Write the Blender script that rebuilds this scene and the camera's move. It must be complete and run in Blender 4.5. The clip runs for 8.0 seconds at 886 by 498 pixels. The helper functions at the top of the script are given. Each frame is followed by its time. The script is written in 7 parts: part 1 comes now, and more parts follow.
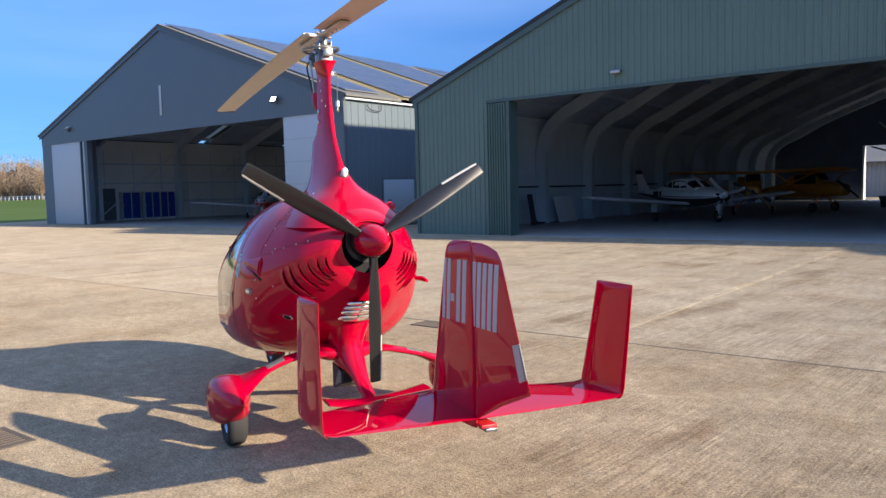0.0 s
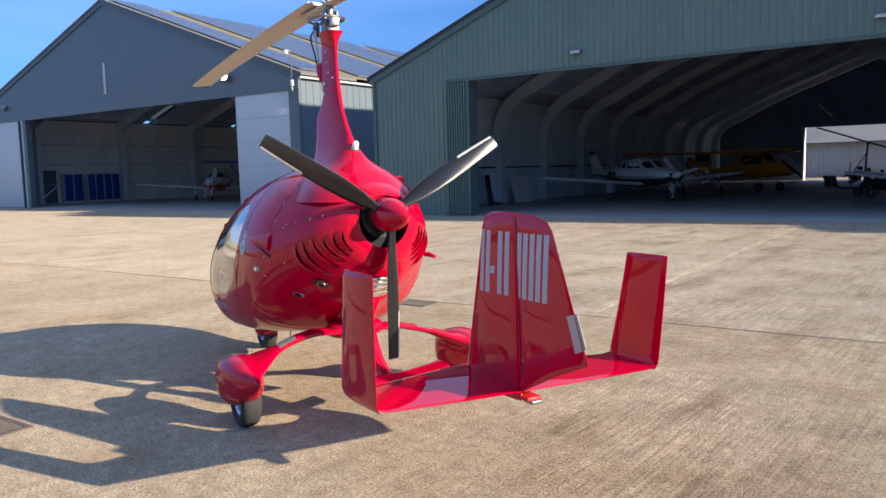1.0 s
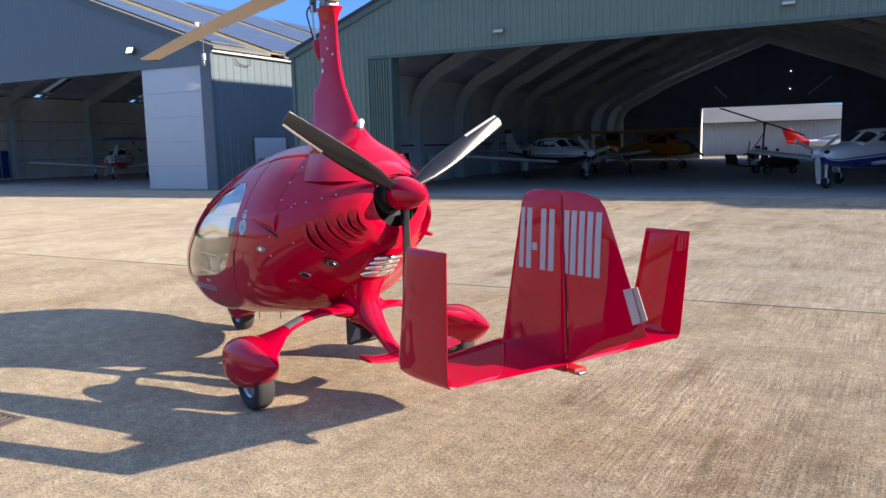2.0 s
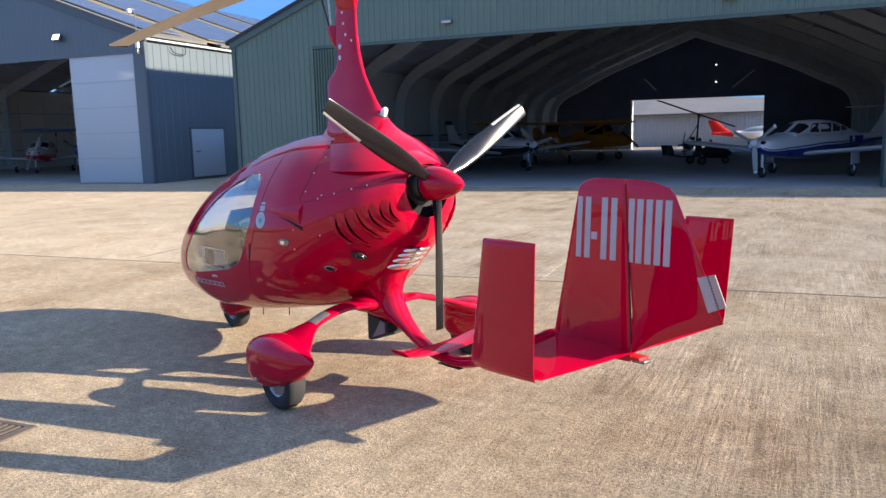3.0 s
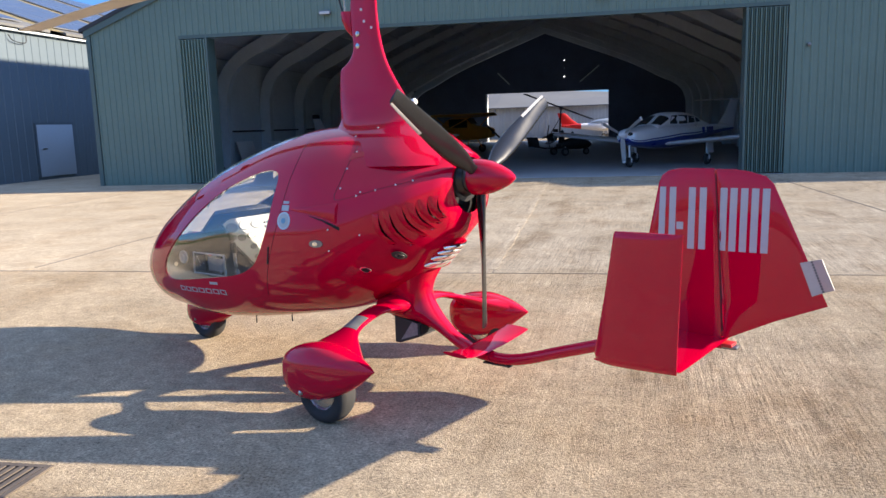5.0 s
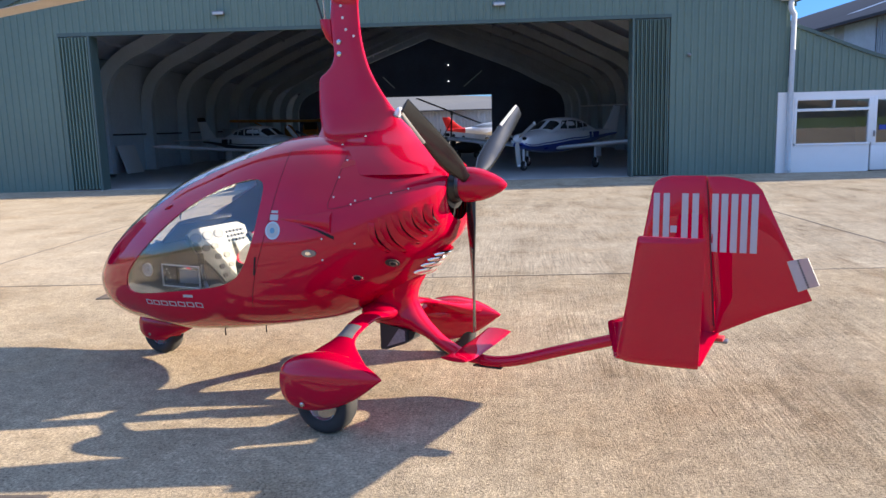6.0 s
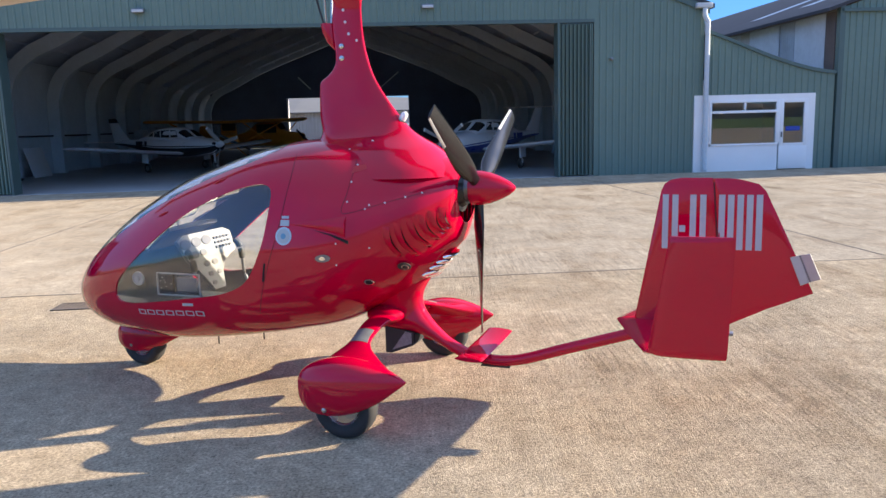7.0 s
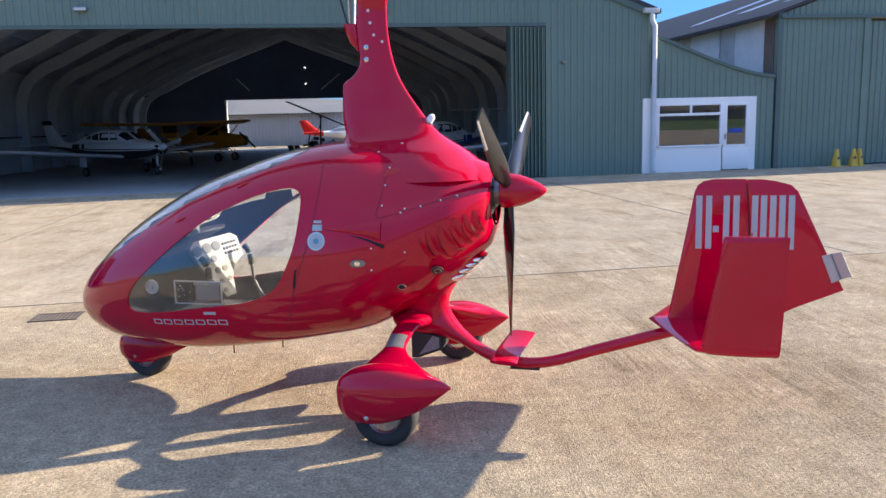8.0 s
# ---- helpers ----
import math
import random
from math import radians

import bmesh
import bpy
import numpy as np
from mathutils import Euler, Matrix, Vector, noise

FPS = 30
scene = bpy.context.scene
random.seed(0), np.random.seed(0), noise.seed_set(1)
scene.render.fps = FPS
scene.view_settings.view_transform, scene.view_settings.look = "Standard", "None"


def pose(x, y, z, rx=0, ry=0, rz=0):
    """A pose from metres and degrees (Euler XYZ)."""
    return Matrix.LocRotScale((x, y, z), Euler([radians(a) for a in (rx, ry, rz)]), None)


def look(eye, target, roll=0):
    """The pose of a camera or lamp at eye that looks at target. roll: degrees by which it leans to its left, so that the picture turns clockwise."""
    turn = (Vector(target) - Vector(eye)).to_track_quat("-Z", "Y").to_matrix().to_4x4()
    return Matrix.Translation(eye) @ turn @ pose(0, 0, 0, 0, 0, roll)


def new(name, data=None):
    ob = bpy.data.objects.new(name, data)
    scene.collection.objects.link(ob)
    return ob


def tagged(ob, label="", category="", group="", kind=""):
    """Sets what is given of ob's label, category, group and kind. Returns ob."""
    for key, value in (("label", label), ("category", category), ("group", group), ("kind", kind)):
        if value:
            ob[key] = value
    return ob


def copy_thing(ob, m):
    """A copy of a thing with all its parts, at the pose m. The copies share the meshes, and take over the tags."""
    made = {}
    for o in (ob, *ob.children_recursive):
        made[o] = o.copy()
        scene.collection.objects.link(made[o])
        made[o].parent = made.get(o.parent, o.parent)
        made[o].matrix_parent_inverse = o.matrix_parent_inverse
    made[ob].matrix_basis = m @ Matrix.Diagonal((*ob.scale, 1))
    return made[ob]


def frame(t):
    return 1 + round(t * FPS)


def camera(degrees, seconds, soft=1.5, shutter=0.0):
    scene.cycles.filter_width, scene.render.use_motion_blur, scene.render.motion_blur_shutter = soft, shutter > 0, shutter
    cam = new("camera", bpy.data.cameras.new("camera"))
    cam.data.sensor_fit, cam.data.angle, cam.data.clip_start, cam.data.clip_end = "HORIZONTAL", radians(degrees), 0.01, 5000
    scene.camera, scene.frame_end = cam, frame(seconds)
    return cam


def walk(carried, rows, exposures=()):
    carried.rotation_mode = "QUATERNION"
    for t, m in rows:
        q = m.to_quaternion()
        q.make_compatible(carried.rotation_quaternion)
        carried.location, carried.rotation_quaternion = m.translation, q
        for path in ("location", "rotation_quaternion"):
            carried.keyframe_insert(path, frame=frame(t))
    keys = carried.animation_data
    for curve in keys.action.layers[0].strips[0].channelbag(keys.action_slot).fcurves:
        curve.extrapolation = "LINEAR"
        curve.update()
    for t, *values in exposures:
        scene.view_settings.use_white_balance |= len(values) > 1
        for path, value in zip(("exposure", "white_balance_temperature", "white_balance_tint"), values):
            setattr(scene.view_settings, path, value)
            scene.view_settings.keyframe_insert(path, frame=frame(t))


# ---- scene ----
cam = camera(60.3, 8.0)
PATH = [
    (0, (0.323, 0.189, 1.574), (0.199, 2.18, 1.419), -1.4),
    (0.5, (0.145, 0.231, 1.555), (0.068, 2.222, 1.377), -1.4),
    (1, (-0.106, 0.242, 1.532), (-0.094, 2.232, 1.327), -1.5),
    (1.5, (-0.434, 0.209, 1.552), (-0.293, 2.189, 1.308), -1.5),
    (3, (-1.334, 0.426, 1.55), (-0.898, 2.356, 1.257), -1.4),
    (3.5, (-1.595, 0.573, 1.559), (-1.086, 2.483, 1.253), -1.7),
    (4, (-1.83, 0.751, 1.553), (-1.241, 2.638, 1.247), -1.5),
    (5.3, (-2.526, 0.992, 1.592), (-1.637, 2.754, 1.271), -1.8),
    (5.5, (-2.661, 1.047, 1.611), (-1.711, 2.778, 1.291), -1.7),
    (6, (-2.916, 1.169, 1.62), (-1.84, 2.824, 1.3), -1.6),
    (6.5, (-3.189, 1.302, 1.637), (-2.003, 2.881, 1.318), -1.6),
    (7, (-3.398, 1.452, 1.656), (-2.14, 2.972, 1.332), -1.6),
    (7.5, (-3.589, 1.649, 1.647), (-2.269, 3.118, 1.327), -1.6),
    (8, (-3.775, 1.843, 1.672), (-2.395, 3.254, 1.349), -1.6),
]
walk(cam, [(t, look(eye, target, roll)) for t, eye, target, roll in PATH], [(0.0, 1.36), (1.5, 1.5), (4.0, 1.72), (8.0, 1.86)])

# ---- light ----
SUN_ELEVATION = radians(19.2)
SUN_WAY = Vector((0.886 * math.cos(SUN_ELEVATION), -0.462 * math.cos(SUN_ELEVATION), math.sin(SUN_ELEVATION)))

world = bpy.data.worlds.new("world")
scene.world = world
world.use_nodes = True
wn = world.node_tree
sky = wn.nodes.new("ShaderNodeTexSky")
sky.sky_type, sky.sun_disc = "NISHITA", False
sky.sun_elevation = SUN_ELEVATION
sky.sun_rotation = math.atan2(SUN_WAY.x, SUN_WAY.y)
sky.air_density, sky.dust_density, sky.ozone_density = 0.5, 0.0, 5.0


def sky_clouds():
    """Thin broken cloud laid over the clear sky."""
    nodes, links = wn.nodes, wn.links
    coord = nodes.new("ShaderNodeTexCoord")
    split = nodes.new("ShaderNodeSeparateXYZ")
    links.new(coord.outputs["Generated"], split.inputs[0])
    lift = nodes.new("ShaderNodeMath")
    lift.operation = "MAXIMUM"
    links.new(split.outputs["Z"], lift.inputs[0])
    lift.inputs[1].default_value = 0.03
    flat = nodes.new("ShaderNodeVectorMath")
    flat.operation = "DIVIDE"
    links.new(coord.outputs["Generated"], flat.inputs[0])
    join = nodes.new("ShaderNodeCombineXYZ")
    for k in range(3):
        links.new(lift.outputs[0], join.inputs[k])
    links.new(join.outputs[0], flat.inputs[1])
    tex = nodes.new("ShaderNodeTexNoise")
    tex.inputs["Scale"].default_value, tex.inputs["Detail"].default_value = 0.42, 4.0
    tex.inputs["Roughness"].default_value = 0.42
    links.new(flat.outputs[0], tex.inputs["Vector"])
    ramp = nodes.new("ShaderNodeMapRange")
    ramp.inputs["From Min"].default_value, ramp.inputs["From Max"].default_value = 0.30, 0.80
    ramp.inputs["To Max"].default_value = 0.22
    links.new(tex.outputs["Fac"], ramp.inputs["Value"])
    # cloud thickens overhead, out of view, to add fill light
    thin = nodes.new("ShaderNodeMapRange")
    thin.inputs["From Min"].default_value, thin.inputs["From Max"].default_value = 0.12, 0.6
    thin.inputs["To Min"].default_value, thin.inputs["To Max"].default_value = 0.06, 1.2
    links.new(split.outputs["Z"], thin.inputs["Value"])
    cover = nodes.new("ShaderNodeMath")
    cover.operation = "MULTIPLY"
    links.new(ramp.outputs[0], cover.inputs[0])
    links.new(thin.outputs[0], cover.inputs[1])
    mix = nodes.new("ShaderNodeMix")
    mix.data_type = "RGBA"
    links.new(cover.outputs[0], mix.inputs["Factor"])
    # deep clear winter blue, dimmed low down and raised overhead to keep the fill light
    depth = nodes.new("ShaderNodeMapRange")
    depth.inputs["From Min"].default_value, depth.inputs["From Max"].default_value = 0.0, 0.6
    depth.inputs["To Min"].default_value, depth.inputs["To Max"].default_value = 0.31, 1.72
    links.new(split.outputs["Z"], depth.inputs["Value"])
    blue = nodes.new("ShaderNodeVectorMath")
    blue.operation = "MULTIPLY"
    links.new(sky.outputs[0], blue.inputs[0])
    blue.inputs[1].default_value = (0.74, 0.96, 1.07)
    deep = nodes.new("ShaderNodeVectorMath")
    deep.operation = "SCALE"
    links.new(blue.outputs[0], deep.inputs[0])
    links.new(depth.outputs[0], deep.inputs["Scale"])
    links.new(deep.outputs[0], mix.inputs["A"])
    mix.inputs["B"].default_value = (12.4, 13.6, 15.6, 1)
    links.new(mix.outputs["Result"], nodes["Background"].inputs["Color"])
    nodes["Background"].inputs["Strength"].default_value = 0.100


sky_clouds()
sun = new("sun", bpy.data.lights.new("sun", "SUN"))
sun.data.energy, sun.data.angle, sun.data.color = 4.25, radians(0.53), (1.0, 0.855, 0.67)
sun.matrix_world = look(SUN_WAY * 60, (0, 0, 0))


# ---- materials ----
def material(name, color, rough=0.5, metal=0.0, coat_ior=1.5, vary=0.12, scale=6.0, fine=60.0, bump=0.0, coat=0.0, spec=0.5, per_piece=0.0, rough_vary=0.08, coords="Object"):
    """A surface with two scales of tone, roughness and relief."""
    m = bpy.data.materials.new(name)
    m.use_nodes = True
    nodes, links = m.node_tree.nodes, m.node_tree.links
    b = nodes["Principled BSDF"]
    b.inputs["Metallic"].default_value = metal
    b.inputs["Coat Weight"].default_value = coat
    b.inputs["Coat Roughness"].default_value = 0.012
    b.inputs["Coat IOR"].default_value = coat_ior
    b.inputs["Specular IOR Level"].default_value = spec
    coord = nodes.new("ShaderNodeTexCoord")
    big, small = nodes.new("ShaderNodeTexNoise"), nodes.new("ShaderNodeTexNoise")
    for tex, size, detail in ((big, scale, 4.0), (small, fine, 3.0)):
        tex.inputs["Scale"].default_value, tex.inputs["Detail"].default_value = size, detail
        links.new(coord.outputs[coords], tex.inputs["Vector"])
    add = nodes.new("ShaderNodeMath")
    add.operation = "MULTIPLY_ADD"
    links.new(small.outputs["Fac"], add.inputs[0])
    add.inputs[1].default_value = 0.5
    links.new(big.outputs["Fac"], add.inputs[2])
    span = nodes.new("ShaderNodeMapRange")
    span.inputs["From Min"].default_value, span.inputs["From Max"].default_value = 0.35, 1.15
    span.inputs["To Min"].default_value, span.inputs["To Max"].default_value = 1 - vary, 1 + vary
    links.new(add.outputs[0], span.inputs["Value"])
    tone = span.outputs[0]
    if per_piece:
        info = nodes.new("ShaderNodeObjectInfo")
        each = nodes.new("ShaderNodeMapRange")
        each.inputs["To Min"].default_value, each.inputs["To Max"].default_value = 1 - per_piece, 1 + per_piece
        links.new(info.outputs["Random"], each.inputs["Value"])
        times = nodes.new("ShaderNodeMath")
        times.operation = "MULTIPLY"
        links.new(tone, times.inputs[0])
        links.new(each.outputs[0], times.inputs[1])
        tone = times.outputs[0]
    scaled = nodes.new("ShaderNodeVectorMath")
    scaled.operation = "SCALE"
    scaled.inputs[0].default_value = color
    links.new(tone, scaled.inputs["Scale"])
    links.new(scaled.outputs[0], b.inputs["Base Color"])
    worn = nodes.new("ShaderNodeMapRange")
    worn.inputs["To Min"].default_value, worn.inputs["To Max"].default_value = max(0.0, rough - rough_vary), min(1.0, rough + rough_vary)
    links.new(big.outputs["Fac"], worn.inputs["Value"])
    links.new(worn.outputs[0], b.inputs["Roughness"])
    if bump:
        relief = nodes.new("ShaderNodeBump")
        relief.inputs["Strength"].default_value, relief.inputs["Distance"].default_value = 1.0, bump
        links.new(small.outputs["Fac"], relief.inputs["Height"])
        links.new(relief.outputs[0], b.inputs["Normal"])
    return m


def glass(name, tint=(1, 1, 1), rough=0.0, ior=1.45):
    m = bpy.data.materials.new(name)
    m.use_nodes = True
    b = m.node_tree.nodes["Principled BSDF"]
    b.inputs["Base Color"].default_value = (*tint, 1)
    b.inputs["Roughness"].default_value = rough
    b.inputs["Transmission Weight"].default_value = 1.0
    b.inputs["IOR"].default_value = ior
    return m


def glow(name, color, strength):
    m = bpy.data.materials.new(name)
    m.use_nodes = True
    b = m.node_tree.nodes["Principled BSDF"]
    b.inputs["Base Color"].default_value = (*color, 1)
    b.inputs["Emission Color"].default_value = (*color, 1)
    b.inputs["Emission Strength"].default_value = strength
    return m


def concrete_material(name, color, relief_depth):
    """Old apron concrete: exposed aggregate, worn skin, broom lines kept in places, stains."""
    m = bpy.data.materials.new(name)
    m.use_nodes = True
    nodes, links = m.node_tree.nodes, m.node_tree.links
    b = nodes["Principled BSDF"]
    b.inputs["Roughness"].default_value = 0.92
    b.inputs["Specular IOR Level"].default_value = 0.2
    b.inputs["Diffuse Roughness"].default_value = 0.3
    where = nodes.new("ShaderNodeNewGeometry")
    turn = nodes.new("ShaderNodeMapping")
    turn.inputs["Rotation"].default_value = (0, 0, radians(38.9))
    links.new(where.outputs["Position"], turn.inputs["Vector"])
    at = turn.outputs[0]

    def noise(scale, detail=4.0, rough=0.5, stretch=None):
        tex = nodes.new("ShaderNodeTexNoise")
        tex.inputs["Scale"].default_value, tex.inputs["Detail"].default_value, tex.inputs["Roughness"].default_value = scale, detail, rough
        source = at
        if stretch:
            lay = nodes.new("ShaderNodeMapping")
            lay.inputs["Scale"].default_value = stretch
            links.new(at, lay.inputs["Vector"])
            source = lay.outputs[0]
        links.new(source, tex.inputs["Vector"])
        return tex.outputs["Fac"]

    def ramp(value, low, high, a, b):
        r = nodes.new("ShaderNodeMapRange")
        for key, v in (("From Min", low), ("From Max", high), ("To Min", a), ("To Max", b)):
            r.inputs[key].default_value = v
        links.new(value, r.inputs["Value"])
        return r.outputs[0]

    def maths(how, a, b):
        n = nodes.new("ShaderNodeMath")
        n.operation = how
        for k, v in enumerate((a, b)):
            if isinstance(v, (int, float)):
                n.inputs[k].default_value = v
            else:
                links.new(v, n.inputs[k])
        return n.outputs[0]

    def tint(factor, base, colour, how="MULTIPLY"):
        n = nodes.new("ShaderNodeMix")
        n.data_type, n.blend_type = "RGBA", how
        links.new(factor, n.inputs["Factor"])
        if isinstance(base, tuple):
            n.inputs["A"].default_value = (*base, 1)
        else:
            links.new(base, n.inputs["A"])
        n.inputs["B"].default_value = (*colour, 1)
        return n.outputs["Result"]
    split = nodes.new("ShaderNodeSeparateXYZ")
    links.new(where.outputs["Position"], split.inputs[0])
    # brooming survives on the side of the bay that is driven over less
    kept = maths("MULTIPLY", ramp(split.outputs["X"], -1.6, 0.9, 0.12, 1.0), ramp(noise(0.8, 3.0), 0.33, 0.58, 0.1, 1.0))
    broom = noise(1.0, 4.0, 0.55, (48.0, 1.6, 1.0))
    lines = maths("MULTIPLY", ramp(broom, 0.35, 0.65, -0.24, 0.20), kept)
    grain = noise(62.0, 6.0, 0.74)
    blotch = noise(11.0, 6.0, 0.68)
    cloud = noise(1.5, 7.0, 0.62)
    patch = noise(0.22, 3.0, 0.5)
    tone = maths("ADD", ramp(grain, 0.3, 0.7, 0.30, 1.66), lines)
    tone = maths("MULTIPLY", tone, ramp(blotch, 0.3, 0.7, 0.76, 1.24))
    tone = maths("MULTIPLY", tone, ramp(cloud, 0.3, 0.7, 0.86, 1.14))
    tone = maths("MULTIPLY", tone, ramp(patch, 0.3, 0.7, 0.90, 1.10))
    pits = ramp(noise(34.0, 3.0, 0.6), 0.63, 0.70, 1.0, 0.45)
    tone = maths("MULTIPLY", tone, pits)
    shade = tint(ramp(noise(1.0, 8.0, 0.66), 0.48, 0.68, 0.0, 0.55), color, (0.70, 0.60, 0.48))
    drag = ramp(noise(1.0, 6.0, 0.62, (2.2, 0.45, 1.0)), 0.50, 0.66, 0.0, 0.75)
    shade = tint(maths("MULTIPLY", drag, kept), shade, (0.52, 0.45, 0.38))
    shade = tint(ramp(noise(2.6, 7.0, 0.7), 0.54, 0.68, 0.0, 0.45), shade, (color[0] * 1.3, color[1] * 1.3, color[2] * 1.3), "MIX")
    out = nodes.new("ShaderNodeVectorMath")
    out.operation = "SCALE"
    links.new(shade, out.inputs[0])
    links.new(tone, out.inputs["Scale"])
    links.new(out.outputs[0], b.inputs["Base Color"])
    relief = nodes.new("ShaderNodeBump")
    relief.inputs["Strength"].default_value, relief.inputs["Distance"].default_value = 0.8, relief_depth
    links.new(maths("ADD", ramp(grain, 0.3, 0.7, 0.4, 1.5), lines), relief.inputs["Height"])
    links.new(relief.outputs[0], b.inputs["Normal"])
    return m


CONCRETE = concrete_material("apron_concrete", (0.370, 0.304, 0.212), 0.003)
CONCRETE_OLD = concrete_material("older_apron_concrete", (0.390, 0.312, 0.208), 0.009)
MORTAR = concrete_material("pale_joint_mortar", (0.425, 0.35, 0.245), 0.004)
JOINT = material("joint_filler", (0.15, 0.125, 0.095), 0.95, scale=3, fine=40)
GRASS = material("grass", (0.085, 0.13, 0.025), 0.9, vary=0.3, scale=0.05, fine=2.0, spec=0.1)
RED = material("red_gloss_paint", (0.425, 0.0001, 0.023), 0.5, vary=0.03, scale=2, fine=30, coat=0.82, coat_ior=1.5, rough_vary=0.03, spec=0.0)
RED_MATT = material("red_worn_paint", (0.45, 0.01, 0.015), 0.45, vary=0.08, scale=5, fine=60)
LINING = material("dark_cabin_lining", (0.035, 0.035, 0.04), 0.8, scale=8, fine=90, bump=0.0006)
BLACK = material("black_composite", (0.016, 0.015, 0.015), 0.33, vary=0.2, scale=5, fine=80)
PROP_BLACK = material("polished_black_composite", (0.010, 0.010, 0.011), 0.2, vary=0.2, scale=4, fine=70, spec=0.45)
SEAM = material("panel_gap", (0.09, 0.004, 0.008), 0.7, vary=0.2, scale=9, fine=60)
RIVET = material("pale_rivet_head", (0.62, 0.56, 0.55), 0.4, metal=0.3, vary=0.1, scale=20, fine=90)
DIAL = material("pale_dial_face", (0.035, 0.035, 0.036), 0.35, vary=0.3, scale=30, fine=120)
EDGE_TAPE = material("pale_edge_guard", (0.42, 0.41, 0.39), 0.35, vary=0.1, scale=9, fine=60)
BLACK_MATT = material("black_plastic", (0.02, 0.02, 0.021), 0.6, vary=0.2, scale=9, fine=90)
RUBBER = material("tyre_rubber", (0.028, 0.027, 0.026), 0.85, vary=0.25, scale=9, fine=70, bump=0.001)
STEEL = material("brushed_steel", (0.48, 0.47, 0.45), 0.26, metal=1.0, vary=0.1, scale=12, fine=120)
DULL_STEEL = material("grey_alloy", (0.22, 0.22, 0.225), 0.38, metal=0.8, vary=0.15, scale=12, fine=90)
BLADE = material("grey_beige_blade_paint", (0.50, 0.42, 0.33), 0.42, vary=0.06, scale=2, fine=40)
SILVER = material("silver_grey_vinyl", (0.36, 0.40, 0.41), 0.4, vary=0.04, scale=5, fine=60)
WHITE = material("white_paint", (0.78, 0.78, 0.76), 0.5, vary=0.05, scale=1.2, fine=30)
PANEL_WHITE = material("white_instrument_panel", (0.13, 0.13, 0.124), 0.5, vary=0.04, scale=9, fine=60)
TAPE = material("pale_foil_tape", (0.40, 0.38, 0.35), 0.45, vary=0.08, scale=20, fine=90)
GREY_PATCH = material("worn_grey_grip_tape", (0.14, 0.14, 0.13), 0.8, vary=0.2, scale=20, fine=140)
GLASS = glass("clear_acrylic", (0.93, 0.95, 0.95))
WINDOW_GLASS = glass("window_glass", (0.8, 0.84, 0.85), 0.0, 1.75)
GREEN_CLAD = material("dark_green_cladding", (0.128, 0.190, 0.155), 0.4, vary=0.14, scale=0.5, fine=7.0, spec=0.5)
GREEN_TRIM = material("dark_green_trim", (0.072, 0.112, 0.100), 0.4, vary=0.1, scale=0.9, fine=12.0)
GREY_CLAD = material("grey_blue_cladding", (0.110, 0.142, 0.165), 0.45, vary=0.08, scale=0.4, fine=8.0)
GREY_TRIM = material("grey_blue_trim", (0.085, 0.110, 0.130), 0.45, vary=0.08, scale=0.8, fine=12.0)
PALE_CLAD = material("pale_grey_cladding", (0.46, 0.49, 0.50), 0.5, vary=0.08, scale=0.4, fine=8.0)
DOOR_WHITE = material("white_door_panel", (0.50, 0.53, 0.54), 0.5, vary=0.05, scale=0.5, fine=10.0)
ROOF_SHEET = material("weathered_roof_sheet", (0.13, 0.13, 0.125), 0.85, vary=0.2, scale=0.3, fine=5.0)
ROOF_SLATE = material("dark_roof_sheet", (0.050, 0.055, 0.064), 0.9, vary=0.25, scale=0.4, fine=5.0, spec=0.15)
RUST_WALL = material("stained_pale_plaster", (0.42, 0.41, 0.38), 0.85, vary=0.3, scale=0.8, fine=6.0)
SOLAR = material("solar_cell_blue", (0.016, 0.024, 0.050), 0.3, vary=0.2, scale=2.0, fine=30.0, coat=0.1, spec=0.3)
DOOR_GREY = material("grey_side_door_paint", (0.36, 0.41, 0.46), 0.5, vary=0.06, scale=0.8, fine=10.0)
RUST = material("rusted_sheet", (0.115, 0.085, 0.070), 0.85, vary=0.35, scale=1.5, fine=14.0)
PALE_SHEET = material("stained_pale_sheet", (0.52, 0.56, 0.58), 0.7, vary=0.2, scale=0.9, fine=8.0)
ALU = material("pale_aluminium", (0.42, 0.42, 0.42), 0.35, metal=0.7, vary=0.08, scale=3, fine=40)
RIB = material("pale_painted_frame", (0.54, 0.60, 0.63), 0.85, vary=0.14, scale=0.7, fine=8.0)
# Bluish shade of the hangar interior is put into both lining colours
INNER = material("inner_lining_board", (0.62, 0.69, 0.73), 0.9, vary=0.16, scale=0.6, fine=7.0)
INNER_SHADED = material("dark_inner_roof", (0.52, 0.57, 0.63), 0.9, vary=0.2, scale=0.6, fine=7.0)
INNER_PALE = material("pale_inner_lining", (0.75, 0.74, 0.71), 0.85, vary=0.1, scale=0.6, fine=7.0)
# Darker navy than the linings: shade of the deep interior painted into the wall
END_WALL_SHADED = material("dark_end_wall_sheet", (0.105, 0.13, 0.19), 0.9, vary=0.25, scale=0.5, fine=6.0)
FLOOR_IN = material("hangar_floor_paint", (0.36, 0.375, 0.37), 0.6, vary=0.2, scale=0.5, fine=6.0, spec=0.3)
BLUE = material("blue_locker_paint", (0.012, 0.05, 0.30), 0.4, vary=0.06, scale=3, fine=30)
BLUE_TRIM = material("deep_blue_aircraft_paint", (0.01, 0.03, 0.25), 0.3, vary=0.05, scale=3, fine=30, coat=0.5)
